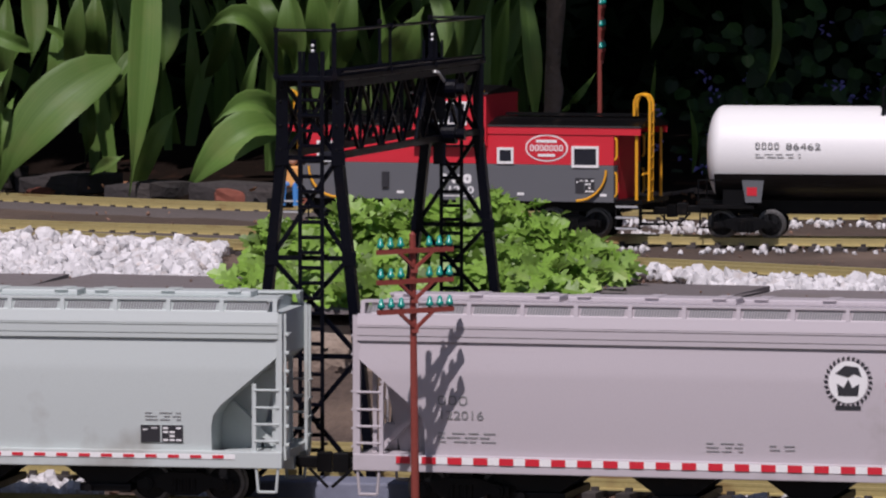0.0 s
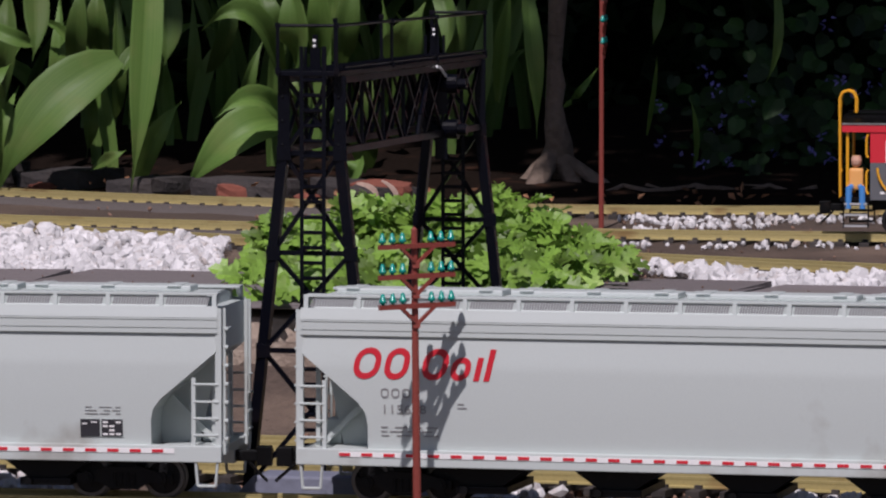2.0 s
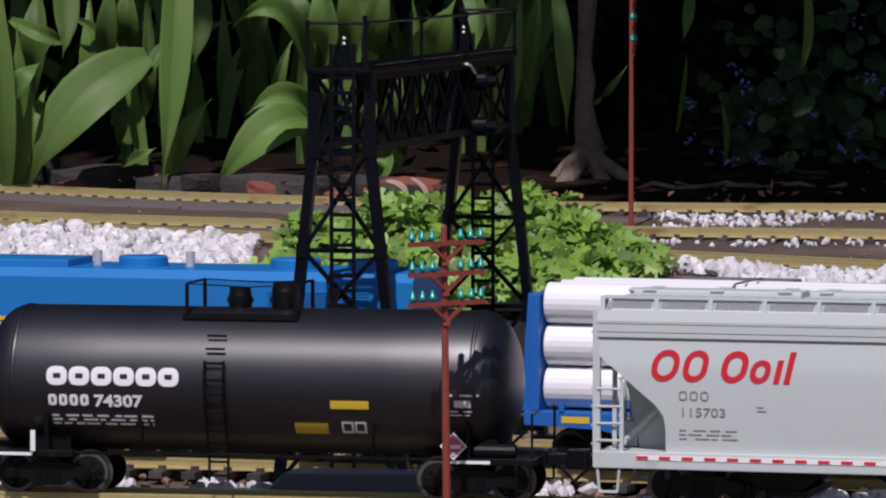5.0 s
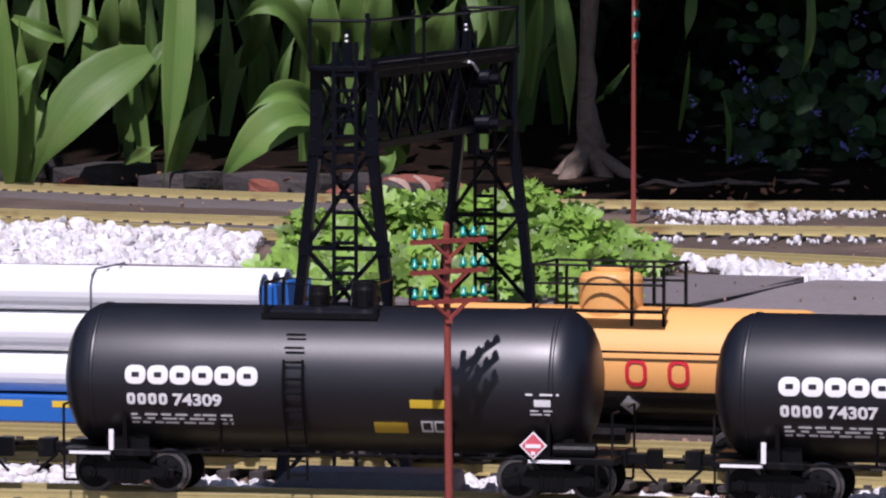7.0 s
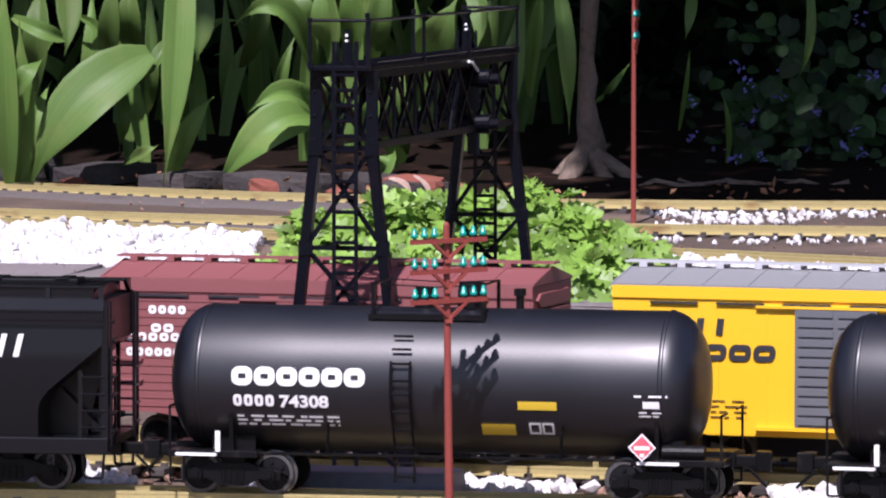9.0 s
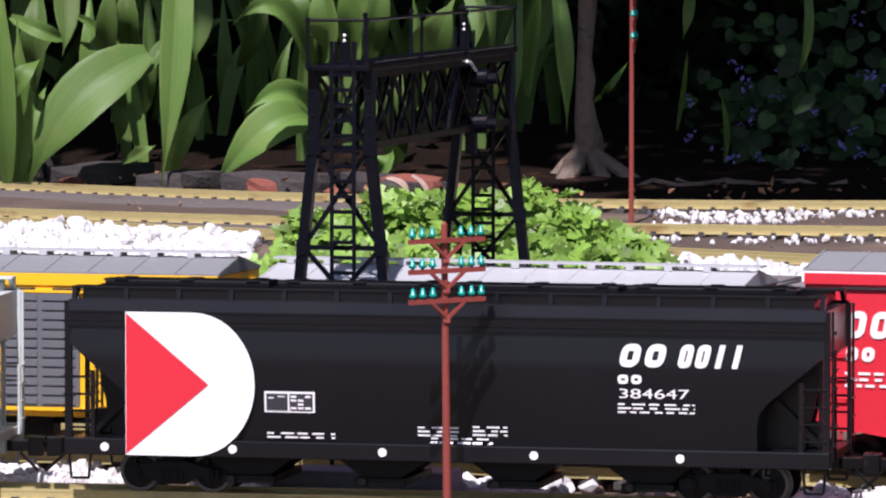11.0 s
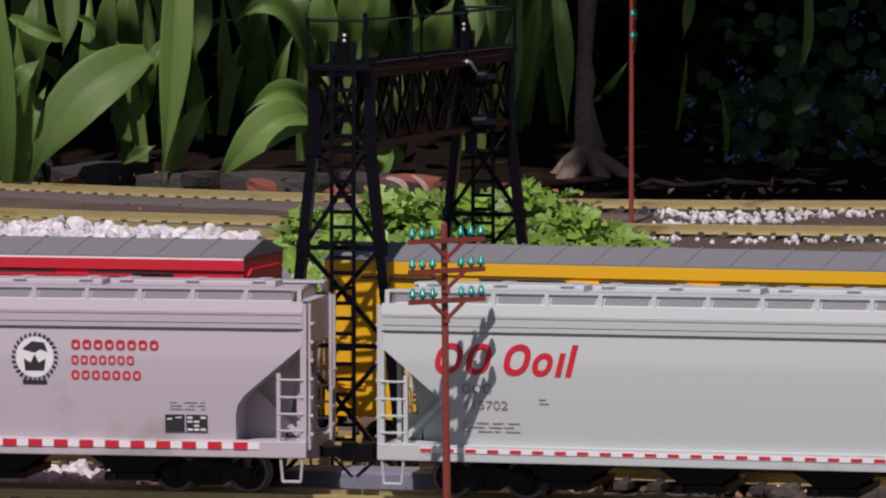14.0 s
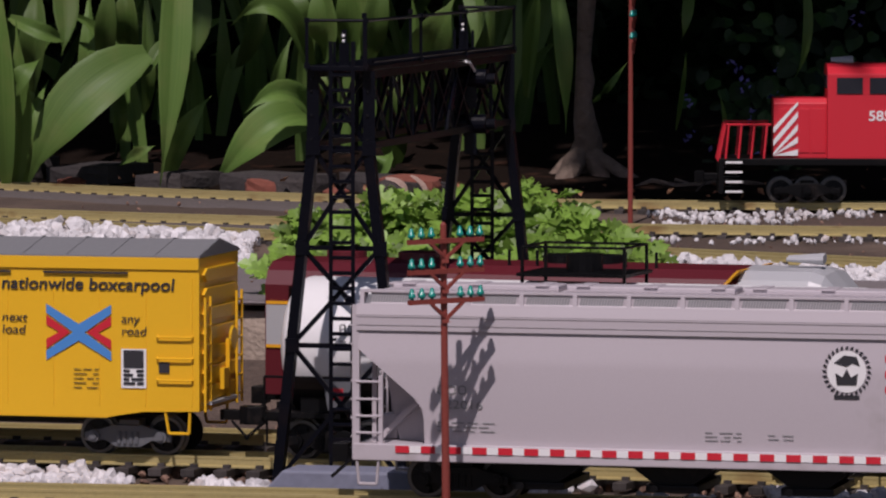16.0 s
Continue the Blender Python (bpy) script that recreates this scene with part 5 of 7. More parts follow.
def white_tank(group, zc):
    car = thing("tank_car", "white tank car with black lower body and grey lettering", "freight car", group)
    r, half = 0.052, 0.235
    shell = part("tank", tank_shell(r, half, 0.018, zc), M_WHITE, car, smooth=True)
    seg = 20
    a0 = math.asin(-0.021 / r)
    bm = nb()
    rings = []
    for x in (-half + 0.0115, half - 0.0115):
        rings.append([bm.verts.new((x, -(r + 0.0007) * math.cos(a0 - (math.pi + 2 * a0) * i / seg), zc + (r + 0.0007) * math.sin(a0 - (math.pi + 2 * a0) * i / seg))) for i in range(seg + 1)])
    for i in range(seg):
        bm.faces.new((rings[0][i], rings[0][i + 1], rings[1][i + 1], rings[1][i]))
    part("lower_tank", bm, M_BLACKCAR, shell, "black lower half of the tank")
    bm = nb()
    box(bm, -half - 0.008, half + 0.008, -0.012, 0.012, 0.026, 0.042)
    for e in (-1, 1):
        xa, xb = sorted((e * (half - 0.055), e * (half + 0.008)))
        box(bm, xa, xb, -0.045, 0.045, 0.033, 0.037)
        xa, xb = sorted((e * (half - 0.05), e * (half - 0.02)))
        box(bm, xa, xb, -0.036, 0.036, 0.036, 0.055)
        for s in (-1, 1):
            chain(bm, [(e * (half + 0.006), s * 0.045, 0.034), (e * (half + 0.006), s * 0.045, 0.064), (e * (half - 0.02), s * 0.045, 0.064)], 0.001)
            chain(bm, [(e * (half + 0.004), s * 0.045, 0.034), (e * (half + 0.004), s * 0.045, 0.012), (e * (half - 0.010), s * 0.045, 0.012), (e * (half - 0.010), s * 0.045, 0.034)], 0.001)
        coupler(car, e * (half + 0.006), e, 0.03)
        truck(car, e * (half - 0.045), frame_mat=M_BLACK)
    part("frame", bm, M_BLACK, car)
    bm = nb()
    for x in (-0.04, 0.04):
        for s in (-1, 1):
            bar(bm, (x, s * 0.03, 0.135), (x, s * 0.03, 0.166), 0.0022)
        rod(bm, (x, -0.03, 0.166), (x, 0.03, 0.166), 0.001)
        for s in (-1, 1):
            rod(bm, (-0.04, s * 0.03, 0.166), (0.04, s * 0.03, 0.166), 0.001)
    part("railing", bm, M_BLACK, car)
    bm = nb()
    box(bm, -0.043, 0.043, -0.036, 0.036, 0.144, 0.1465)
    part("top_platform", bm, M_BLACK, car)
    bm = nb()
    rod(bm, (0, 0, 0.1465), (0, 0, 0.160), 0.014, 18)
    part("dome_valve", bm, M_BLACK, car)
    y = -math.sqrt((r + 0.0012) ** 2 - 0.01 ** 2)
    bm = nb()
    glyphs(bm, -half + 0.057, 0.0985, 0.026, 0.0075, 4, -r - 0.0006, 0, 0.18, 0.25)
    small_print(bm, -half + 0.057, 0.0925, -r - 0.0006, 2, 0.05, 0.0008, 0.003)
    part("small_marks", bm, M_MARKGREY, shell)
    lettering("car_number", "86462", -half + 0.090, 0.0985, 0.0100, -r - 0.0005, M_MARKGREY, shell, 0.038)
    bm = nb()
    prism(bm, [(-half + 0.042, 0.064), (-half + 0.066, 0.064), (-half + 0.063, 0.040), (-half + 0.046, 0.040)], "y", -0.0475, -0.044)
    b = part("end_bolster", bm, M_DGREY, car)
    bm = nb()
    rect(bm, -half + 0.0475, -half + 0.0585, 0.0475, 0.0565, -0.048)
    part("red_label", bm, M_MARKRED, b)
    return car


def louvre_rows(bm, x0, x1, z0, z1, y, n):
    for i in range(n):
        z = z0 + (z1 - z0) * i / n
        box(bm, x0, x1, y - 0.0009, y, z, z + (z1 - z0) / n * 0.55)
    return bm


def hood_engine(label, group, L, lower, upper, cab_left, stripe=None, upper_z=0.118, deck_mat=None, truck_mat=None, nose_stripes=False, rail_mat=None):
    """A diesel with a narrow hood and an outside walkway."""
    car = thing("locomotive", label, "locomotive", group)
    deck_mat, truck_mat, rail_mat = deck_mat or lower, truck_mat or M_BLACK, rail_mat or deck_mat or lower
    Wd, Wh, Wc = 0.053, 0.036 if nose_stripes else 0.047, 0.0515
    bm = nb()
    box(bm, -L + 0.004, L - 0.004, -Wd, Wd, 0.0455, 0.0535, 0.0007)
    part("walkway", bm, deck_mat, car)
    c0, c1 = cab_left
    hood = [(c1, L - 0.03 if nose_stripes else L - 0.006, 0.139 if nose_stripes else 0.1455, "long_hood")]
    if nose_stripes:
        hood.append((-L + 0.065, c0, 0.124, "short_hood"))
    else:
        hood.append((-L + 0.012, c0, 0.1145, "short_hood"))
    lift = 0.006 if nose_stripes else -0.0095
    for a, b, top, nm in hood:
        bm = nb()
        prism(bm, [(-Wh, 0.0535), (Wh, 0.0535), (Wh, top - 0.006), (Wh - 0.006, top), (-Wh + 0.006, top), (-Wh, top - 0.006)], "x", a, b, 0.0008)
        h = part(nm, bm, lower, car)
        uz = min(upper_z, top - 0.009)
        if upper is not lower:
            bm = nb()
            prism(bm, [(-Wh - 0.0006, uz), (Wh + 0.0006, uz), (Wh + 0.0006, top - 0.006), (Wh - 0.0055, top + 0.0006), (-Wh + 0.0055, top + 0.0006), (-Wh - 0.0006, top - 0.006)], "x", a - 0.0006, b + 0.0006)
            part("hood_top", bm, upper, h)
        x = a + 0.006
        while x + 0.018 < b:
            bm = nb()
            box(bm, x, x + 0.0165, -Wh - 0.0011, -Wh, 0.060, min(0.112, top - 0.01) if nose_stripes else 0.086, 0.0004)
            part("hood_door", bm, lower, h)
            x += 0.0195
        if stripe:
            bm = nb()
            box(bm, a, b, -Wh - 0.0012, -Wh, uz - 0.0025, uz + 0.0004)
            part("stripe", bm, stripe, h)
    # cab
    bm = nb()
    prism(bm, [(-Wc, 0.0535), (Wc, 0.0535), (Wc, 0.147 + lift), (Wc - 0.012, 0.1555 + lift), (0.02, 0.159 + lift), (-0.02, 0.159 + lift), (-Wc + 0.012, 0.1555 + lift), (-Wc, 0.147 + lift)], "x", c0, c1, 0.0009)
    cab = part("cab", bm, lower, car)
    if upper is not lower:
        bm = nb()
        prism(bm, [(-Wc - 0.0007, upper_z), (Wc + 0.0007, upper_z), (Wc + 0.0007, 0.147 + lift), (Wc - 0.0118, 0.1562 + lift), (0.02, 0.1597 + lift), (-0.02, 0.1597 + lift), (-Wc + 0.0118, 0.1562 + lift), (-Wc - 0.0007, 0.147 + lift)], "x", c0 - 0.0007, c1 + 0.0007)
        part("cab_top", bm, upper, cab)
    wx = (c1 - c0)
    for a in (0.12, 0.55) if nose_stripes else ():
        bm = nb()
        box(bm, c0 + wx * a, c0 + wx * (a + 0.34), -Wc - 0.0012, -Wc, 0.124 + lift, 0.143 + lift)
        part("cab_window", bm, M_GLASS, cab)
    for e in (c0 - 0.0012, c1):
        for s in (-1, 1):
            ya, yb = sorted((s * 0.012, s * 0.040))
            bm = nb()
            box(bm, e, e + 0.0012, ya, yb, 0.130 + lift, 0.145 + lift)
            part("cab_window", bm, M_GLASS, cab)
    # roof gear
    rz = hood[0][2]
    for x in (L - 0.05, L - 0.112, L - 0.235):
        bm = nb()
        lathe(bm, [(0.0192, rz - 0.001), (0.0192, rz + 0.0072), (0.0178, rz + 0.0085), (0.004, rz + 0.0088)], (x, 0, 0), 24)
        part("roof_fan", bm, upper, car)
    bm = nb()
    box(bm, c1 + 0.012, L - 0.286, -0.03, 0.03, rz, rz + 0.006, 0.001)
    part("dynamic_brake", bm, upper, car)
    for x in (L - 0.272, L - 0.197):
        bm = nb()
        rod(bm, (x, 0, rz - 0.001), (x, 0, rz + 0.012), 0.0035, 12)
        part("exhaust_stack", bm, M_SILVER, car)
    bm = nb()
    hx, hz = (c0, 0.156 + lift) if nose_stripes else (-L + 0.012, 0.1135)
    for k in (-0.006, 0, 0.006):
        rod(bm, (hx + 0.006, k, hz + 0.0065 + k * 0.2), (hx + 0.032, k, hz + 0.0065 + k * 0.2), 0.0014, 8, 0.0034)
    rod(bm, (hx + 0.014, 0, hz), (hx + 0.014, 0, hz + 0.007), 0.002, 8)
    part("horn", bm, M_SILVER, car)
    part("louvres", louvre_rows(nb(), L - 0.12, L - 0.04, 0.119, 0.133, -Wh - 0.0008, 6), upper, car)
    # pilots, steps, handrails
    for e in (-1, 1):
        xe = e * L
        bm = nb()
        xa, xb = sorted((e * (L - 0.006), xe))
        box(bm, xa, xb, -Wd, Wd, 0.012, 0.0535, 0.0006)
        part("pilot", bm, deck_mat if nose_stripes else M_BLACK, car)
        for s in (-1, 1):
            for k in range(4):
                bm = nb()
                ya, yb = sorted((s * 0.042, s * (Wd + 0.002)))
                xa, xb = sorted((e * (L - 0.028), e * (L - 0.008)))
                z = 0.014 + k * 0.0115
                box(bm, xa, xb, ya, yb, z, z + 0.0014)
                st = part("step", bm, M_BLACK, car)
                bm = nb()
                ya, yb = sorted((s * (Wd + 0.002), s * (Wd + 0.0028)))
                box(bm, xa, xb, ya, yb, z - 0.0006, z + 0.002)
                part("step_edge", bm, M_WHITE, st)
        for y in (-0.048, -0.03, -0.014, 0.014, 0.03, 0.048):
            bm = nb()
            rod(bm, (xe, y, 0.05), (xe - e * 0.008, y, 0.092), 0.0016, 6)
            part("railing_post", bm, rail_mat, car)
        bm = nb()
        rod(bm, (xe - e * 0.008, -0.048, 0.092), (xe - e * 0.008, 0.048, 0.092), 0.0014, 6)
        part("handrail", bm, rail_mat, car)
        if nose_stripes:
            for s in (-1, 1):
                for k in range(4):
                    bm = nb()
                    x = xe - e * (0.012 + 0.015 * k)
                    rod(bm, (x + e * 0.004, s * 0.049, 0.05), (x, s * 0.049, 0.0935), 0.0015, 6)
                    part("railing_post", bm, rail_mat, car)
                bm = nb()
                rod(bm, (xe - e * 0.008, s * 0.049, 0.0935), (xe - e * 0.062, s * 0.049, 0.0935), 0.0014, 6)
                part("handrail", bm, rail_mat, car)
        coupler(car, xe, e, 0.03)
        truck(car, e * (L - (0.105 if nose_stripes else 0.062)), 0.031, axles=3 if nose_stripes else 2, frame_mat=truck_mat)
    for s in (-1, 1):
        bm = nb()
        rod(bm, (c1 + 0.004, s * 0.051, 0.083), (L - 0.03, s * 0.051, 0.083), 0.0009, 6)
        part("handrail", bm, rail_mat, car)
        n = int((L - 0.03 - c1) / 0.045)
        for i in range(n + 1):
            bm = nb()
            x = c1 + 0.01 + i * (L - 0.045 - c1) / n
            rod(bm, (x, s * 0.051, 0.0535), (x, s * 0.051, 0.083), 0.0009, 6)
            part("stanchion", bm, rail_mat, car)
    bm = nb()
    prism(bm, [(-0.04, 0.018), (0.04, 0.018), (0.045, 0.026), (0.045, 0.044), (-0.045, 0.044), (-0.045, 0.026)], "x", -0.06, 0.055, 0.002)
    part("fuel_tank", bm, truck_mat, car)
    bm = nb()
    rod(bm, (-0.055, -0.047, 0.042), (0.05, -0.047, 0.042), 0.0048, 12)
    part("air_tank", bm, truck_mat, car)
    return car


def blue_engine():
    car = hood_engine("blue and light grey diesel locomotive with a yellow stripe", G2, 0.262, M_GREYSH, M_ENGBLUE, (-0.207, -0.137), M_GOLD, 0.108, M_GREYSH, M_GREYSH)
    bm = nb()
    glyphs(bm, 0.0, 0.093, 0.10, 0.009, 8, -0.0486, 0, 0.18, 0.2)
    part("wordmark", bm, M_DGREY, car)
    bm = nb()
    for k in range(3):
        flat(bm, [(-0.197, 0.098 - k * 0.005), (-0.150 - k * 0.008, 0.098 - k * 0.005), (-0.154 - k * 0.008, 0.0955 - k * 0.005), (-0.190, 0.0955 - k * 0.005)], -0.0520)
    part("winged_mark", bm, M_GOLD, car)
    return car


def red_engine():
    car = hood_engine("red diesel locomotive with white diagonal end stripes", "rear trains", 0.34, M_RED, M_RED, (-0.212, -0.122), None, 0.118, M_BLACK, M_BLACK, True, M_RED)
    bm = nb()
    x0, x1, z0, z1 = -0.2752, -0.2752 + 0.029, 0.0565, 0.1205
    for k in range(7):
        z = z0 - 0.034 + k * 0.0150
        pts = [(x0, z), (x1, z + 0.034), (x1, z + 0.0415), (x0, z + 0.0075)]
        pts = [(p[0], clip(p[1], z0, z1)) for p in pts]
        if pts[2][1] > pts[1][1] + 1e-4 and pts[3][1] > pts[0][1] - 1e-6:
            if abs(pts[3][1] - pts[0][1]) < 1e-5:
                pts = pts[:3]
            flat(bm, pts, -0.0378)
    part("end_stripe", bm, M_WHITE, car)
    lettering("engine_number", "585", -0.164, 0.0985, 0.0165, -0.0520, M_WHITE, car, 0.026, 0, 0.0003)
    return car


def cab_unit():
    """A streamlined cab unit, its nose to the right."""
    car = thing("locomotive", "maroon and grey streamlined diesel locomotive with yellow pinstripes", "locomotive", "inner track train")
    L, W = 0.245, 0.051
    sec = [(-W, 0.035), (W, 0.035), (W, 0.122), (W - 0.006, 0.133), (W - 0.018, 0.1395), (0, 0.142), (-W + 0.018, 0.1395), (-W + 0.006, 0.133), (-W, 0.122)]
    bm = nb()
    prism(bm, sec, "x", -L + 0.014, L - 0.09)
    body = part("body", bm, M_MAROON, car)
    bm = nb()
    rings = []
    for k, (x, sy, st) in enumerate(((L - 0.09, 1.0, 1.0), (L - 0.034, 1.0, 1.0), (L - 0.024, 0.99, 0.97), (L - 0.014, 0.97, 0.86), (L - 0.006, 0.9, 0.74), (L - 0.001, 0.72, 0.62), (L, 0.45, 0.5))):
        rings.append([bm.verts.new((x, y * sy, 0.035 + (z - 0.035) * st)) for y, z in sec])
    for a, b in zip(rings, rings[1:]):
        for i in range(len(sec)):
            bm.faces.new((a[i], a[(i + 1) % len(sec)], b[(i + 1) % len(sec)], b[i]))
    bm.faces.new(rings[0][::-1])
    bm.faces.new(rings[-1])
    nose = part("nose", bm, M_SILVER, car, "light grey nose", smooth=False)
    bm = nb()
    box(bm, -L + 0.015, L - 0.09, -W - 0.0008, -W, 0.0745, 0.1065)
    band = part("side_band", bm, M_SILVER, body)
    for z in (0.072, 0.1065):
        bm = nb()
        box(bm, -L + 0.015, L - 0.09, -W - 0.0012, -W, z, z + 0.0025)
        part("pinstripe", bm, M_GOLD, body)
    bm = nb()
    prism(bm, [(L - 0.0895, 0.1405), (L - 0.087, 0.1405), (L - 0.1025, 0.124), (L - 0.1055, 0.124)], "y", -W - 0.001, W + 0.001)
    part("pinstripe", bm, M_GOLD, body)
    bm = nb()
    box(bm, L - 0.082, L - 0.052, -W - 0.0009, -W, 0.1, 0.122)
    part("cab_window", bm, M_GLASS, nose)
    bm = nb()
    box(bm, L - 0.024, L - 0.008, -0.0507, -0.046, 0.104, 0.113)
    part("number_board", bm, M_MARKBLK, nose)
    bm = nb()
    rod(bm, (L - 0.02, 0, 0.092), (L + 0.001, 0, 0.092), 0.009, 16)
    part("headlight", bm, M_WHITE, nose)
    for x in (-0.18, -0.12, 0.0, 0.035):
        bm = nb()
        lathe(bm, [(0.016, 0.1405), (0.016, 0.1465), (0.014, 0.1475)], (x, 0, 0), 20)
        part("roof_fan", bm, M_BLACK if x >= 0 else M_MAROON, car)
    for x in (-0.035, -0.012, 0.06, 0.085):
        bm = nb()
        bar(bm, (x, -0.03, 0.138), (x, -0.03, 0.152), 0.002)
        part("lift_ring", bm, M_BLACK, car)
    bm = nb()
    rod(bm, (L - 0.060, -0.012, 0.1475), (L - 0.030, -0.012, 0.1475), 0.0016, 8, 0.004)
    rod(bm, (L - 0.065, 0.012, 0.1475), (L - 0.035, 0.012, 0.1475), 0.0016, 8, 0.004)
    part("horn", bm, M_SILVER, car)
    part("louvres", louvre_rows(nb(), -L + 0.034, -L + 0.074, 0.11, 0.122, -W - 0.0008, 6), M_BLACK, car)
    bm = nb()
    chain(bm, [(-L + 0.013, -0.03, 0.037), (-L + 0.009, -0.03, 0.085), (-L + 0.009, -0.015, 0.088), (-L + 0.013, -0.012, 0.037)], 0.0014)
    part("end_handrail", bm, M_GOLD, car)
    bm = nb()
    box(bm, -0.06, 0.06, -0.044, 0.044, 0.016, 0.035, 0.001)
    part("fuel_tank", bm, M_BLACK, car)
    for e in (-1, 1):
        truck(car, e * 0.145, 0.031)
        coupler(car, e * L if e > 0 else -L + 0.014, e, 0.03)
    return car


def window(car, x0, x1, z0, z1, y, mullion=False, t=0.0028):
    bm = nb()
    for a, b, c, d in ((x0, x1, z0, z0 + t), (x0, x1, z1 - t, z1), (x0, x0 + t, z0 + t, z1 - t), (x1 - t, x1, z0 + t, z1 - t)):
        box(bm, a, b, y - 0.0016, y, c, d)
    if mullion:
        m = (x0 + x1) / 2
        box(bm, m - t / 2, m + t / 2, y - 0.0016, y, z0 + t, z1 - t)
    w = part("window", bm, M_WHITE, car, "white-framed window")
    bm = nb()
    box(bm, x0 + t, x1 - t, y - 0.0006, y, z0 + t, z1 - t)
    part("pane", bm, M_GLASS, w)


def caboose():
    car = thing("caboose", "red and grey caboose with a cupola and yellow handrails", "caboose", "rear trains")
    L, W, B = 0.212, 0.051, 0.181
    bm = nb()
    box(bm, -B, B, -W, W, 0.0385, 0.079, 0.0004)
    low = part("lower_body", bm, M_DGREY, car)
    bm = nb()
    box(bm, -B, B, -W, W, 0.0792, 0.1165, 0.0004)
    up = part("upper_body", bm, M_RED, car)
    bm = nb()
    for s in (-1, 1):
        ya, yb = sorted((s * W, s * (W + 0.0012)))
        box(bm, -L, L, ya, yb, 0.1125, 0.1215)
    part("eave", bm, M_RED, car)
    bm = nb()
    prism(bm, [(-W - 0.002, 0.1205), (W + 0.002, 0.1205), (W + 0.001, 0.1225), (0.02, 0.1305), (-0.02, 0.1305), (-W - 0.001, 0.1225)], "x", -L, L)
    roof = part("roof", bm, M_BLACK, car)
    for a, b in ((-L + 0.004, -0.078), (0.044, L - 0.004)):
        bm = nb()
        box(bm, a, b, -0.012, 0.012, 0.132, 0.1345)
        part("running_board", bm, M_BLACK, roof)
        for s in (-1, 1):
            bm = nb()
            rod(bm, (a, s * 0.03, 0.1285), (b, s * 0.03, 0.1285), 0.0008, 6)
            part("roof_rail", bm, M_BLACK, roof)
    # cupola
    bm = nb()
    box(bm, -0.049, 0.036, -W - 0.007, W + 0.007, 0.0985, 0.156, 0.0006)
    cup = part("cupola", bm, M_RED, car)
    bm = nb()
    prism(bm, [(-W - 0.009, 0.156), (W + 0.009, 0.156), (W + 0.008, 0.158), (0, 0.1645), (-W - 0.008, 0.158)], "x", -0.052, 0.039)
    box(bm, -0.049, 0.036, -W - 0.0082, -W - 0.007, 0.0975, 0.1000)
    part("cupola_roof", bm, M_BLACK, cup)
    window(cup, -0.029, 0.014, 0.1215, 0.148, -W - 0.007, True)
    for a, b, c, d in ((-0.164, -0.134, 0.079, 0.1025), (0.047, 0.066, 0.0795, 0.0975), (0.133, 0.164, 0.0765, 0.1)):
        window(car, a, b, c, d, -W)
    bm = nb()
    glyphs(bm, -0.020, 0.057, 0.037, 0.0105, 3, -W - 0.0004, 0, 0.28, 0.3)
    rect(bm, -0.0205, 0.0185, 0.0425, 0.0437, -W - 0.0004)
    for x in (-0.17, -0.07, 0.07, 0.165):
        rect(bm, x, x + 0.008, 0.045, 0.048, -W - 0.0004)
    part("white_marks", bm, M_WHITE, low)
    lettering("car_number", "11260", -0.020, 0.0465, 0.0105, -W - 0.0003, M_WHITE, low, 0.037, 0, 0.0002)
    cx, cz = 0.104, 0.0975
    bm = nb()
    flat(bm, [(cx + 0.0245 * math.cos(k * math.pi / 16), cz + 0.0150 * math.sin(k * math.pi / 16)) for k in range(32)], -W - 0.0004)
    o = part("oval_emblem", bm, M_WHITE, up, "white oval emblem with red centre")
    bm = nb()
    flat(bm, [(cx + 0.0228 * math.cos(k * math.pi / 16), cz + 0.0133 * math.sin(k * math.pi / 16)) for k in range(32)], -W - 0.0008)
    part("oval_field", bm, M_MARKRED, o)
    bm = nb()
    glyphs(bm, cx - 0.019, cz - 0.0035, 0.038, 0.007, 7, -W - 0.0012, 0, 0.22, 0.2)
    rect(bm, cx - 0.012, cx + 0.012, cz + 0.006, cz + 0.009, -W - 0.0012)
    rect(bm, cx - 0.010, cx + 0.010, cz - 0.0095, cz - 0.0065, -W - 0.0012)
    part("oval_lettering", bm, M_WHITE, o)
    data_panel(car, 0.137, 0.048, -W - 0.0004, 0.022, 0.017, M_MARKBLK)
    bm = nb()
    box(bm, -0.087, -0.079, -W - 0.003, -W, 0.052, 0.069)
    part("marker_lamp", bm, M_MARKBLK, car)
    for e in (-1, 1):
        # end platform
        bm = nb()
        xa, xb = sorted((e * B, e * (L + 0.002)))
        box(bm, xa, xb, -W, W, 0.037, 0.0415)
        part("platform", bm, M_BLACK, car)
        bm = nb()
        box(bm, *sorted((e * B, e * (B + 0.001))), -0.035, 0.035, 0.0415, 0.118)
        part("end_wall", bm, M_RED, car)
        for s in (-1, 1):
            for k in range(3):
                bm = nb()
                ya, yb = sorted((s * 0.034, s * (W + 0.002)))
                z = 0.0095 + k * 0.012
                xa, xb = sorted((e * (B + 0.003), e * (L - 0.003)))
                box(bm, xa, xb, ya, yb, z, z + 0.0018)
                st = part("step", bm, M_BLACK, car)
                bm = nb()
                ya, yb = sorted((s * (W + 0.002), s * (W + 0.0026)))
                box(bm, xa, xb, ya, yb, z - 0.0002, z + 0.002)
                part("step_edge", bm, M_SILVER, st)
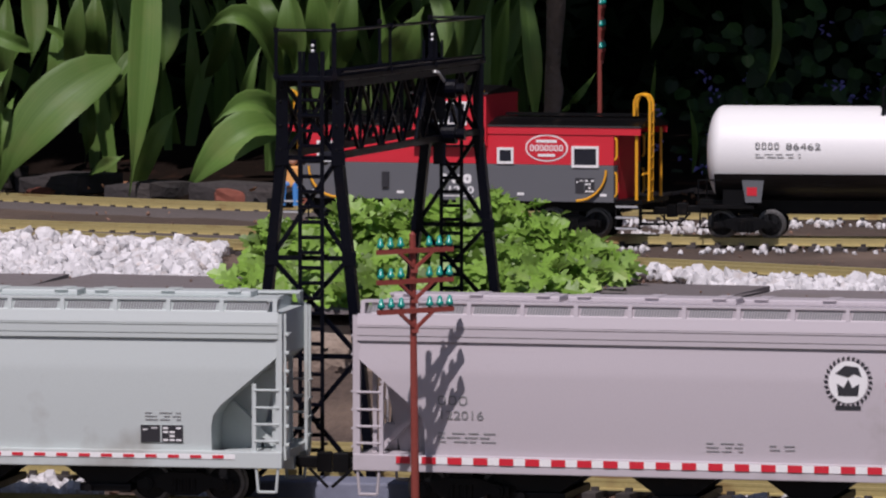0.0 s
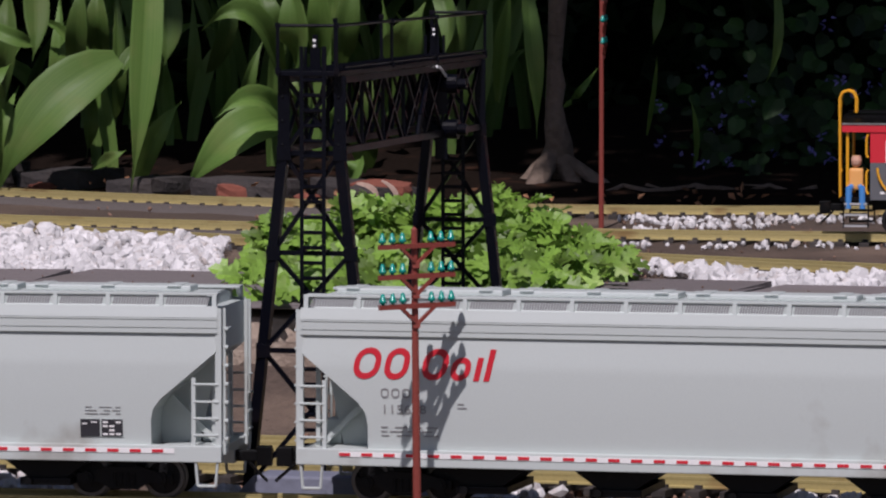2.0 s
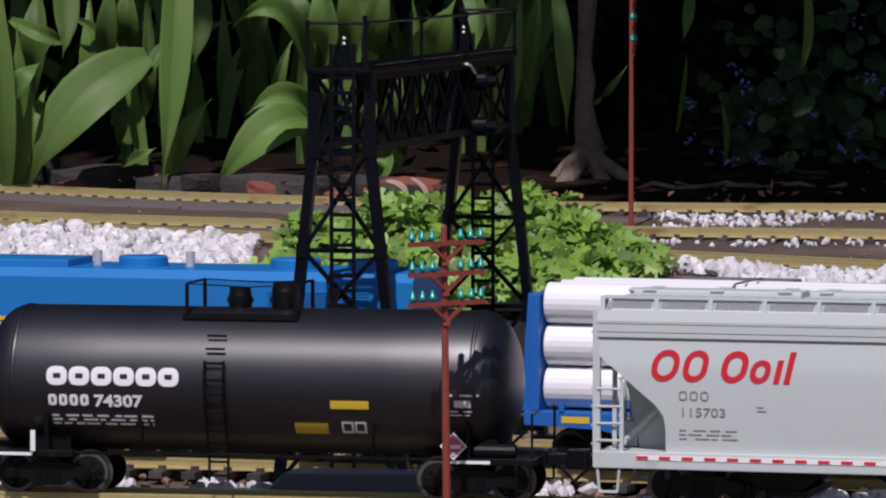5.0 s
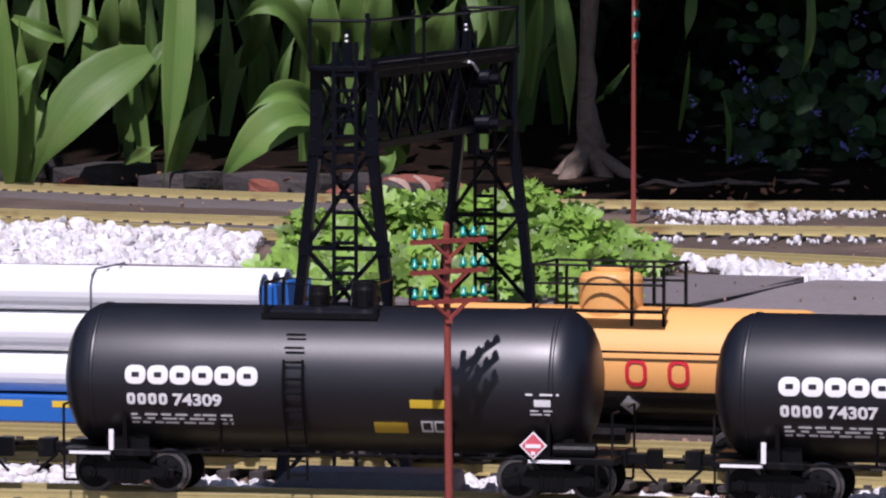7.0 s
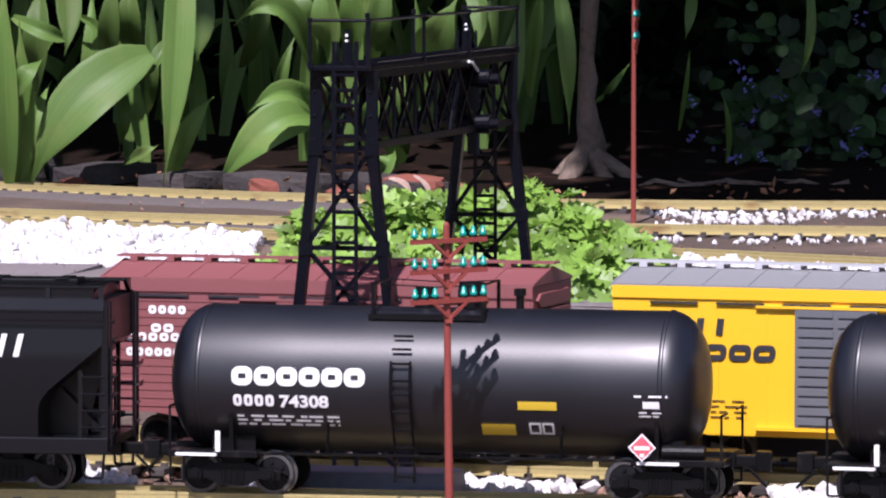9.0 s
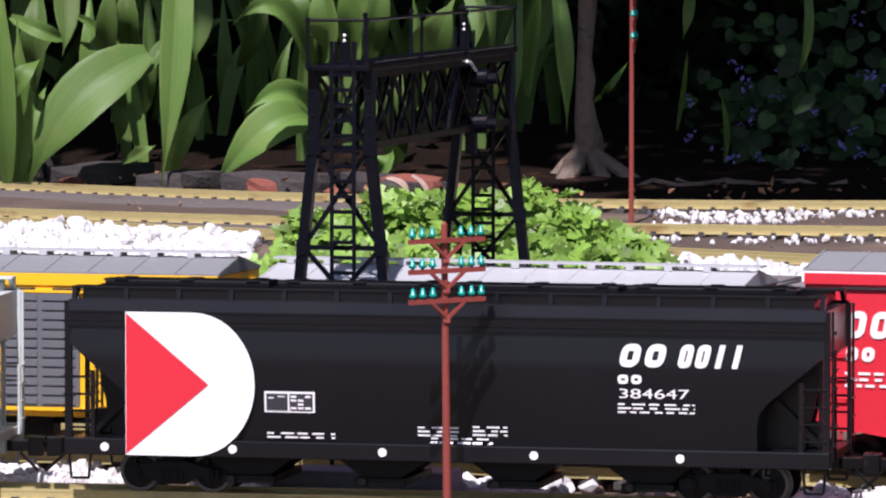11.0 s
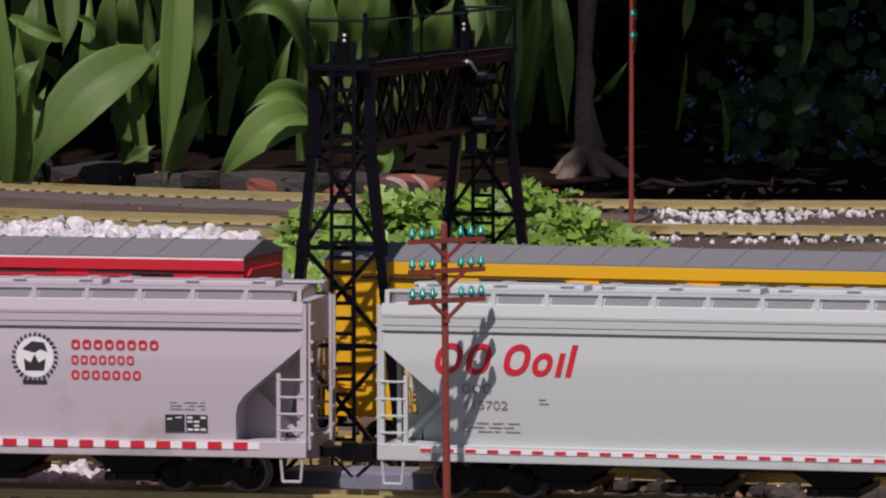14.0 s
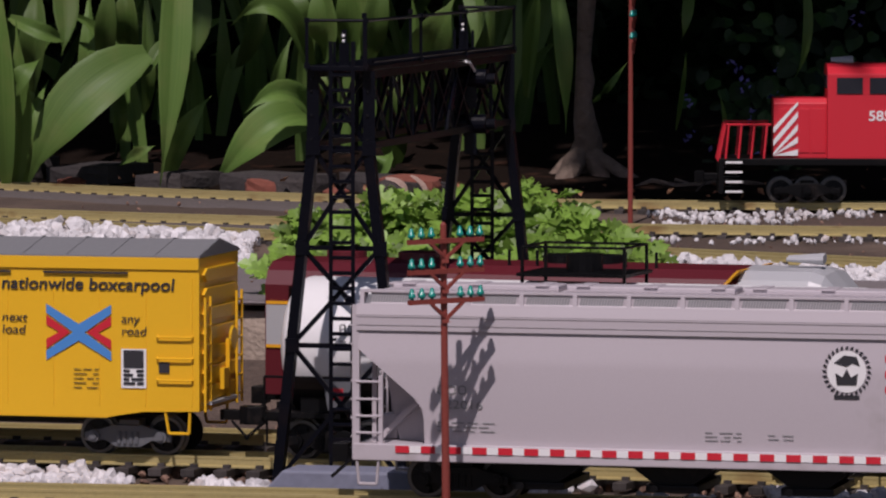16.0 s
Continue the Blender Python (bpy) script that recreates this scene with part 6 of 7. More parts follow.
            for x in (e * (B + 0.002), e * (L - 0.002)):
                bm = nb()
                bar(bm, (x, s * (W - 0.002), 0.008), (x, s * (W - 0.002), 0.038), 0.0016)
                part("step_side", bm, M_BLACK, car)
            # yellow handrails
            bm = nb()
            chain(bm, [(e * (B + 0.002), s * (W + 0.002), 0.045), (e * (B + 0.004), s * (W + 0.002), 0.048), (e * (B + 0.004), s * (W + 0.002), 0.068), (e * (B + 0.002), s * (W + 0.002), 0.072)], 0.0013)
            chain(bm, [(e * (B + 0.002), s * (W + 0.002), 0.085), (e * (B + 0.004), s * (W + 0.002), 0.088), (e * (B + 0.004), s * (W + 0.002), 0.106), (e * (B + 0.002), s * (W + 0.002), 0.110)], 0.0013)
            part("grab_rail", bm, M_GOLD, car)
            bm = nb()
            pts = [(e * (B - 0.008 - 0.034 * (1 - math.cos(a))), s * (W + 0.003), 0.074 - 0.034 * math.sin(a)) for a in [i * math.pi / 16 for i in range(9)]]
            chain(bm, pts, 0.0014)
            part("curved_grab_rail", bm, M_GOLD, car)
            bm = nb()
            chain(bm, [(e * (L - 0.006), s * 0.047, 0.034), (e * (L - 0.006), s * 0.047, 0.118)], 0.0018)
            if s > 0:
                part("end_post", bm, M_GOLD, car)
                continue
            chain(bm, [(e * (L + 0.003), s * 0.030, 0.040), (e * (L + 0.004), s * 0.030, 0.148), (e * (L + 0.001), s * 0.030, 0.155), (e * (L - 0.005), s * 0.030, 0.157), (e * (L - 0.011), s * 0.030, 0.155), (e * (L - 0.014), s * 0.030, 0.148), (e * (L - 0.014), s * 0.030, 0.133)], 0.0016)
            chain(bm, [(e * (L + 0.003), s * 0.018, 0.040), (e * (L + 0.004), s * 0.018, 0.148), (e * (L + 0.001), s * 0.018, 0.155), (e * (L - 0.005), s * 0.018, 0.157), (e * (L - 0.011), s * 0.018, 0.155), (e * (L - 0.014), s * 0.018, 0.148), (e * (L - 0.014), s * 0.018, 0.133)], 0.0016)
            chain(bm, [(e * (L + 0.001), s * 0.047, 0.07), (e * (L + 0.001), s * 0.03, 0.07)], 0.0013)
            for k in range(8):
                z = 0.05 + k * 0.0125
                rod(bm, (e * (L + 0.004), s * 0.018, z), (e * (L + 0.004), s * 0.030, z), 0.0011, 6)
            part("end_ladder", bm, M_GOLD, car)
        coupler(car, e * L, e, 0.028)
        truck(car, e * 0.128, 0.026, frame_mat=M_BLACK)
    bm = nb()
    box(bm, -0.035, 0.035, -0.042, 0.03, 0.018, 0.0385, 0.0006)
    box(bm, -B, B, -0.018, 0.018, 0.026, 0.0385)
    part("battery_box", bm, M_BLACK, car)
    bm = nb()
    bar(bm, (-0.050, 0.0, 0.162), (-0.086, 0.0, 0.163), 0.0014)
    part("roof_antenna", bm, M_BLACK, car)
    for x in (-0.044, 0.018):
        bm = nb()
        box(bm, x, x + 0.014, -0.058, -0.05, 0.1575, 0.1600)
        part("grab_iron", bm, M_GOLD, car)
    return car


def figurine():
    """One plain painted figure that sits on the steps of a platform."""
    f = nb()
    box(f, -0.008, 0.008, -0.006, 0.006, 0.0, 0.024, 0.003)
    for s in (-0.0045, 0.0045):
        rod(f, (s, 0, 0.004), (s * 1.6, -0.012, 0.002), 0.0042, 8, 0.0036)
        rod(f, (s * 1.6, -0.012, 0.003), (s * 1.7, -0.013, -0.020), 0.0038, 8, 0.0032)
    bmesh.ops.create_uvsphere(f, u_segments=12, v_segments=8, radius=0.0058, matrix=Matrix.Translation((0, -0.001, 0.0305)))
    rod(f, (0, -0.001, 0.032), (0, -0.001, 0.0375), 0.0062, 12, 0.0045)
    f.faces.ensure_lookup_table()
    for fc in f.faces:
        c = fc.calc_center_median()
        fc.material_index = 0 if c.z > 0.0355 else 2 if c.z > 0.0245 else 1 if c.y < -0.0066 or c.z < 0.001 else 0
    ob = part("figurine", f, M_ORANGE, None)
    ob.data.materials.append(M_MARKBLUE)
    ob.data.materials.append(M_SKIN)
    return tagged(ob, "small painted figurine in orange and blue on caboose platform", "figurine")


G2 = "cars of the middle train"
_flat, _pipes = flat_with_pipes()
MIDDLE = [(blue_engine(), -0.911), (_flat, -0.342), (orange_tank(), 0.13), (brown_box(), 0.547), (yellow_box_short(), 0.941), (silver_box(), 1.3225),
          (red_box(), 1.827), (yellow_box_long(), 2.423), (white_tank(G2, 0.0865), 2.982)] + [(p, -0.342) for p in _pipes]
INNER = [(cab_unit(), 0)]
_doll = figurine()
REAR = [(caboose(), 0), (white_tank("rear trains", 0.0925), 0.506)]
BACK = [(red_engine(), 0)]


# ---- signal bridge ----
def build_bridge():
    br = thing("signal_bridge", "black plastic model signal bridge with ladders and railings spanning two tracks", "signal bridge")
    ax = Vector((0.1135, 0.455, 0))
    u = Vector((0.9703, -0.2421, 0))
    near, far = Vector((-0.0752, 4.405, 0)), Vector((0.0338, 4.860, 0))
    G = -0.016
    Z0, Z1 = 0.2425, 0.300
    top, foot = 0.0216, 0.0500

    def bent(c):
        def leg(s, z):
            k = 1 if z > Z0 else 1 + (foot / top - 1) * (Z0 - z) / (Z0 - G)
            return c + u * (s * top * k) + Vector((0, 0, z))
        for s in (-1, 1):
            bm = nb()
            for a, b, w in ((G, Z0, 0.0085), (Z0, Z1, 0.009)):
                bar(bm, leg(s, a), leg(s, b), w, 0.0075)
            box(bm, *[f for i in range(2) for f in (leg(s, G)[i] - 0.009, leg(s, G)[i] + 0.009)], G - 0.002, G + 0.006)
            part("leg", bm, M_TOWER, br)
        levels = [G + 0.01, 0.095, 0.168, Z0]
        for a, b in zip(levels, levels[1:]):
            bm = nb()
            for s in (-1, 1):
                bar(bm, leg(s, a), leg(-s, b), 0.0032)
            bmesh.ops.create_uvsphere(bm, u_segments=8, v_segments=6, radius=0.003, matrix=Matrix.Translation((leg(1, a) * 0.52 + leg(-1, b) * 0.48)))
            part("cross_brace", bm, M_TOWER, br)
            bm = nb()
            bar(bm, leg(-1, b), leg(1, b), 0.0036)
            for s in (-1, 1):
                bmesh.ops.create_cube(bm, size=0.0105, matrix=Matrix.Translation(leg(s, b)))
            part("cross_bar", bm, M_TOWER, br)
        bm = nb()
        for s in (-1, 1):
            bar(bm, leg(s, Z0), leg(-s, Z1), 0.003)
        part("cross_brace", bm, M_TOWER, br)

    bent(near)
    bent(far)

    def at(k, s, z):
        return near.lerp(far, k) + u * (s * top) + Vector((0, 0, z))
    # trusses along the span
    for s in (-1, 1):
        bm = nb()
        for z in (Z0 + 0.002, Z1 - 0.003):
            bar(bm, at(-0.01, s, z), at(1.01, s, z), 0.005)
        part("truss_chord", bm, M_TOWER, br)
        n = 7
        for i in range(n):
            bm = nb()
            bar(bm, at(i / n, s, Z0), at((i + 1) / n, s, Z1), 0.0024)
            bar(bm, at((i + 1) / n, s, Z0), at(i / n, s, Z1), 0.0024)
            bar(bm, at((i + 1) / n, s, Z0), at((i + 1) / n, s, Z1), 0.003)
            part("truss_panel", bm, M_TOWER, br)
    bm = nb()
    pts = [at(-0.03, -1.1, 0), at(-0.03, 1.1, 0), at(1.04, 1.1, 0), at(1.04, -1.1, 0)]
    prism(bm, [(p.x, p.y) for p in pts], "z", Z1, Z1 + 0.004, 0.0006)
    part("walkway", bm, M_TOWER, br)
    # railings
    RT = Z1 + 0.0375
    posts = [(-0.03, -1.04), (-0.03, 1.04), (0.34, 1.04), (0.66, 1.04), (1.03, 1.04), (0.34, -1.04), (0.66, -1.04), (1.03, -1.04)]
    for k, s in posts:
        bm = nb()
        bar(bm, at(k, s, Z1), at(k, s, RT), 0.0024)
        bmesh.ops.create_cube(bm, size=0.0038, matrix=Matrix.Translation(at(k, s, RT)))
        bmesh.ops.create_cube(bm, size=0.0042, matrix=Matrix.Translation(at(k, s, Z1 + 0.004)))
        part("railing_post", bm, M_TOWER, br)
    for a, b in (((-0.03, -1.04), (-0.03, 1.04)), ((-0.03, 1.04), (1.03, 1.04)), ((1.03, 1.04), (1.03, -1.04))):
        bm = nb()
        rod(bm, at(*a, RT), at(*b, RT), 0.0012)
        part("handrail", bm, M_TOWER, br)
    bm = nb()
    rod(bm, at(0.02, 1.04, Z1 + 0.0065), at(1.03, 1.04, Z1 + 0.0065), 0.0011)
    part("handrail", bm, M_TOWER, br)
    # ladders on the faces of both bents
    for c, zt, shift in ((near, Z1 + 0.022, 0.004), (far, Z0, 0.002)):
        d = -ax.normalized() * 0.0125
        bm = nb()
        for s in (-1, 1):
            bar(bm, c + d + u * (shift + s * 0.0085) + Vector((0, 0, G)), c + d + u * (shift + s * 0.0085) + Vector((0, 0, zt)), 0.003)
        for z in (0.03, 0.1, 0.17, Z0 - 0.004):
            for s in (-1, 1):
                bar(bm, c + u * (shift + s * 0.0085) + Vector((0, 0, z)), c + d + u * (shift + s * 0.0085) + Vector((0, 0, z)), 0.002)
        z = G + 0.008
        while z < zt - 0.02:
            rod(bm, c + d + u * (shift - 0.0085) + Vector((0, 0, z)), c + d + u * (shift + 0.0085) + Vector((0, 0, z)), 0.0015, 6)
            z += 0.0113
        part("ladder", bm, M_TOWER, br)
    # signal masts above the deck and lamp heads on the far truss
    for k, s in ((0.04, -0.1), (0.83, 0.1)):
        bm = nb()
        bar(bm, at(k, s, Z1), at(k, s, Z1 + 0.020), 0.0075)
        bar(bm, at(k, s, Z1 + 0.018), at(k, s, Z1 + 0.030), 0.004)
        bar(bm, at(k, s + 0.35, Z1), at(k, s + 0.35, Z1 + 0.021), 0.0022)
        bar(bm, at(k, s - 0.35, Z1), at(k, s - 0.35, Z1 + 0.021), 0.0022)
        m = part("relay_box", bm, M_TOWER, br)
        # white beads painted in for the glints on the box
        bm = nb()
        for z in (0.0215, 0.0255):
            bmesh.ops.create_uvsphere(bm, u_segments=8, v_segments=6, radius=0.0013, matrix=Matrix.Translation(at(k, s, Z1 + z) - ax.normalized() * 0.0025))
        part("clear_lens", bm, M_WHITE, m)
    for z in (0.2835, 0.2475):
        bm = nb()
        p = at(0.72, 1.1, z)
        rod(bm, p - u * 0.011, p + u * 0.010, 0.0078, 16)
        rod(bm, p + u * 0.010, p + u * 0.017, 0.0045, 12)
        bar(bm, p - u * 0.004, p - u * 0.004 + Vector((0, 0, -0.024)), 0.010)
        part("signal_head", bm, M_TOWER, br)
    bm = nb()
    p = at(0.72, 1.1, 0.2835)
    chain(bm, [at(0.64, 1.15, 0.2985), at(0.66, 1.2, 0.297), p + Vector((0.0, -0.004, 0.006))], 0.0012, 6)
    part("wire", bm, M_WHITE, br, "loose white wire")
    for k in (0.0, 0.012):
        bm = nb()
        chain(bm, [at(0.62, 0.9, 0.296), at(0.58 - k, 1.05, 0.282), at(0.54 - k, 1.1, 0.262), at(0.53 - k, 1.05, 0.246)], 0.0016, 6)
        part("conduit", bm, M_TOWER, br)
    bm = nb()
    for c in (near, far):
        for s in (-1, 1):
            for z in (Z0 + 0.006, Z0 + 0.024, Z0 + 0.042, Z1 - 0.006):
                bmesh.ops.create_uvsphere(bm, u_segments=6, v_segments=4, radius=0.0012, matrix=Matrix.Translation(c + u * (s * top) + Vector((0, 0, z)) - ax.normalized() * 0.0042))
    part("bolt_heads", bm, M_WHEEL, br)


def telegraph_pole(x, y, z0, top, arms, turn, lean=0.0):
    p = thing("telegraph_pole", "red-brown plastic model telegraph pole with teal insulators", "telegraph pole", "telegraph poles", m=pose(x, y, z0, 0, lean, 0))
    h = top - z0
    bm = nb()
    rod(bm, (0, 0, 0), (0, 0, h), 0.0031, 10, 0.0023)
    rod(bm, (0, 0, h), (0, 0, h + 0.002), 0.0023, 10, 0.0008)
    part("post", bm, M_POLE, p)
    d = Vector((math.cos(radians(turn)), math.sin(radians(turn)), 0))
    n = Vector((d.y, -d.x, 0))
    for a in arms:
        zz = a - z0
        bm = nb()
        bar(bm, -d * 0.0315 + n * 0.003 + Vector((0, 0, zz)), d * 0.0315 + n * 0.003 + Vector((0, 0, zz)), 0.0034)
        for s in (-1, 1):
            bar(bm, d * (s * 0.0140) + n * 0.004 + Vector((0, 0, zz - 0.001)), n * 0.003 + Vector((0, 0, zz - 0.0125)), 0.0022)
        bmesh.ops.create_cube(bm, size=0.005, matrix=Matrix.Translation(n * 0.002 + Vector((0, 0, zz - 0.013))))
        arm = part("crossarm", bm, M_POLE, p)
        for s in (-0.0288, -0.0205, -0.012, 0.012, 0.0205, 0.0288):
            bm = nb()
            lathe(bm, [(0.0012, zz + 0.001), (0.0012, zz + 0.0028), (0.0027, zz + 0.003), (0.0025, zz + 0.0052), (0.0018, zz + 0.0058), (0.0015, zz + 0.0086), (0.0005, zz + 0.0098)],
                  (d.x * s + n.x * 0.003, d.y * s + n.y * 0.003, 0), 10)
            part("insulator", bm, M_TEAL, arm, "teal insulator", smooth=True)


def leaf_ribbon(vs, fs, a, b, c, w, fold=0.25, n=9, face=None, tip=0.85):
    """A strap leaf along a bent line from a by b to c, half as wide again in the middle, folded along its rib."""
    a, b, c = Vector(a), Vector(b), Vector(c)
    k = len(vs)
    for i in range(n + 1):
        t = i / n
        p = a * (1 - t) ** 2 + b * 2 * t * (1 - t) + c * t * t
        d = ((b - a) * (1 - t) + (c - b) * t).normalized()
        out = face or Vector((0, -1, 0.25))
        s = d.cross(out).normalized()
        o = s.cross(d).normalized()
        ww = w * (0.34 + 0.66 * math.sin(math.pi * min(1, t * 1.15)) ** 0.7) * (1 - max(0, (t - tip * 0.55) / (1 - tip * 0.55)) ** 2.2)
        ww = max(ww, w * 0.03)
        wob = 0.06 * w * math.sin(t * 9 + k)
        for j in range(9):
            q = (j - 4) / 4
            pleat = (0.022 if j % 2 else -0.022) * ww
            vs.append(p + s * (q * ww / 2) + o * (abs(q) * ww * fold + pleat + wob * q))
    for i in range(n):
        for j in range(8):
            q = k + i * 9 + j
            fs.append((q, q + 1, q + 10, q + 9))


def mesh_part(name, vs, fs, mat, parent, kind="", smooth=True, strap=False):
    me = bpy.data.meshes.new(name)
    me.from_pydata([tuple(v) for v in vs], [], fs)
    me.materials.append(mat)
    if strap:
        # across the blade and along it, for the veins
        uv = me.uv_layers.new(name="blade")
        rows = len(vs) // 9 - 1
        for loop in me.loops:
            uv.data[loop.index].uv = ((loop.vertex_index % 9) / 8, (loop.vertex_index // 9) / rows)
    if smooth:
        me.shade_smooth()
    ob = new(name, me)
    if parent:
        ob.parent = parent
    if kind:
        ob["kind"] = kind
    return ob


def build_irises():
    """Strap-leaved plants along the back of the bed."""
    rng = random.Random(21)
    u = 0.000724

    def w(px, py, d):
        return Vector(((px - 784) * u * d / 7.6, d, 0.436 - (py + 200) * u * d / 7.6))
    # single big leaves: base, a point half-way, tip, width, depth
    big = [((8, 330), (6, 150), (2, -70), 40, 7.43), ((26, 326), (36, 190), (30, 30), 42, 7.47), ((262, 94), (134, 184), (52, 322), 94, 7.5), ((8, 190), (36, 138), (78, 100), 34, 7.44),
           ((20, 30), (80, 58), (130, 74), 27, 7.5), ((104, -120), (117, 10), (110, 100), 44, 7.52), ((208, 140), (212, 210), (205, 270), 25, 7.55),
           ((318, -190), (309, 90), (284, 330), 52, 7.42), ((290, 324), (325, 235), (374, 170), 36, 7.5), ((294, 70), (272, 108), (249, 141), 25, 7.52),
           ((352, -50), (352, 40), (344, 108), 44, 7.66), ((550, 128), (492, 14), (410, 45), 42, 7.5), ((558, 205), (500, 163), (434, 200), 42, 7.46),
           ((552, 208), (470, 230), (376, 334), 74, 7.52), ((212, 292), (245, 272), (277, 256), 22, 7.5),
           ((745, 122), (768, 66), (806, -6), 66, 7.44), ((500, -50), (528, 20), (562, 78), 46, 7.55), ((578, 114), (578, 40), (560, -80), 54, 7.48),
           ((655, 125), (662, 40), (690, -90), 52, 7.5), ((612, 118), (620, 30), (606, -90), 44, 7.52), ((592, 218), (586, 155), (573, 108), 36, 7.5),
           ((702, 292), (694, 200), (716, 118), 50, 7.48), ((640, 262), (655, 200), (668, 138), 34, 7.55), ((815, -50), (845, 20), (836, 92), 34, 7.68),
           ((876, 228), (900, 130), (928, -50), 42, 7.48), ((980, -50), (998, 90), (1003, 238), 30, 7.42), ((935, 172), (945, 60), (960, -50), 28, 7.6),
           ((1052, 182), (1080, 150), (1112, 108), 13, 7.6), ((1222, -40), (1218, 20), (1208, 70), 19, 7.4), ((1425, -40), (1431, 60), (1409, 136), 16, 7.4),
           ((1200, 232), (1210, 150), (1216, 88), 9, 7.6), ((1282, 310), (1287, 230), (1272, 158), 11, 7.5), ((668, 322), (680, 292), (698, 262), 38, 7.44),
           ((58, 165), (64, 60), (72, -50), 46, 7.58), ((186, 132), (190, 40), (202, -50), 36, 7.6), ((236, 92), (226, 30), (231, -50), 40, 7.62),
           ((38, 330), (52, 230), (88, 140), 30, 7.56), ((420, 120), (455, 40), (470, -50), 34, 7.7), ((150, 200), (158, 100), (160, -50), 30, 7.7),
           ((254, 200), (262, 100), (258, -50), 28, 7.72), ((395, 230), (400, 120), (392, -50), 30, 8.0), ((440, 250), (450, 140), (438, -40), 28, 8.05),
           ((475, 260), (488, 150), (520, 60), 28, 7.74), ((730, 200), (745, 120), (725, -40), 36, 7.7), ((860, 160), (862, 60), (880, -50), 34, 7.7)]
    plants = {}
    for a, b, c, wd, d in big:
        key = round((a[0] + c[0]) / 2 / 130)
        plants.setdefault(key, []).append((a, b, c, wd, d))
    for key, leaves in sorted(plants.items()):
        th = thing("iris_plant", "iris plant with long arching green strap leaves", "plant", "irises in the flower bed")
        for a, b, c, wd, d in leaves:
            vs, fs = [], []
            A, B, C = w(*a, d), w(*b, d - rng.uniform(0.01, 0.05)), w(*c, d - rng.uniform(-0.03, 0.06))
            if C.z > A.z:
                A.y += 0.04
            leaf_ribbon(vs, fs, A, B * 2 - (A + C) / 2, C, wd * u * 1.08, rng.uniform(0.12, 0.3), face=Vector((rng.uniform(-0.5, 0.5), -1, 0.3)))
            mesh_part("leaf", vs, fs, M_STRAP, th, strap=True)
    # more lit leaves standing between the big ones
    for i in range(4):
        th = thing("iris_plant", "iris plant with long arching green strap leaves", "plant", "irises in the flower bed")
        x0 = -0.56 + i * 0.2 + rng.uniform(-0.02, 0.02)
        for _ in range(2):
            vs, fs = [], []
            x, y = x0 + rng.uniform(-0.045, 0.045), rng.uniform(7.6, 7.82)
            h, lx = rng.uniform(0.22, 0.46), rng.uniform(-0.12, 0.12)
            leaf_ribbon(vs, fs, (x, y, 0.05), (x + lx * 0.2, y, 0.05 + h * 0.8), (x + lx, y - rng.uniform(0.0, 0.1), 0.05 + h * rng.uniform(0.75, 1.05)),
                        rng.uniform(0.016, 0.03), rng.uniform(0.12, 0.35), face=Vector((rng.uniform(-0.9, 0.9), -1, 0.3)))
            mesh_part("leaf", vs, fs, M_STRAP, th, strap=True)
    # thick growth behind
    for i in range(11):
        th = thing("iris_plant", "clump of iris leaves in half shade", "plant", "irises in the flower bed")
        x0 = -0.62 + i * 0.075 + rng.uniform(-0.02, 0.02)
        y0 = rng.uniform(7.95, 8.5)
        for _ in range(6):
            vs, fs = [], []
            x = x0 + rng.uniform(-0.06, 0.06)
            h = rng.uniform(0.2, 0.5)
            lx = rng.uniform(-0.16, 0.16)
            leaf_ribbon(vs, fs, (x, y0 + rng.uniform(-0.06, 0.06), 0.05), (x + lx * 0.3, y0 - 0.02, 0.05 + h * 0.75), (x + lx, y0 - rng.uniform(0.0, 0.18), 0.05 + h * rng.uniform(0.6, 1.05)),
                        rng.uniform(0.014, 0.03), rng.uniform(0.1, 0.3), face=Vector((rng.uniform(-0.7, 0.7), -1, 0.3)))
            mesh_part("leaf", vs, fs, M_STRAP, th, strap=True)


def lobed_leaf(vs, fs, base, d, up, size):
    """A toothed leaf of three to five lobes."""
    d = d.normalized()
    s = d.cross(up).normalized()
    o = s.cross(d).normalized()
    prof = [(0.0, 0.03), (0.16, 0.10), (0.20, 0.38), (0.36, 0.50), (0.38, 0.26), (0.48, 0.16), (0.56, 0.40), (0.72, 0.38), (0.72, 0.18), (0.84, 0.2), (1.0, 0.0)]
    k = len(vs)
    for t, wd in prof:
        c = base + d * (t * size) - o * (0.25 * size * t * t)
        vs += [c - s * wd * size + o * wd * size * 0.25, c, c + s * wd * size + o * wd * size * 0.25]
    for i in range(len(prof) - 1):
        q = k + i * 3
        fs += [(q, q + 1, q + 4, q + 3), (q + 1, q + 2, q + 5, q + 4)]


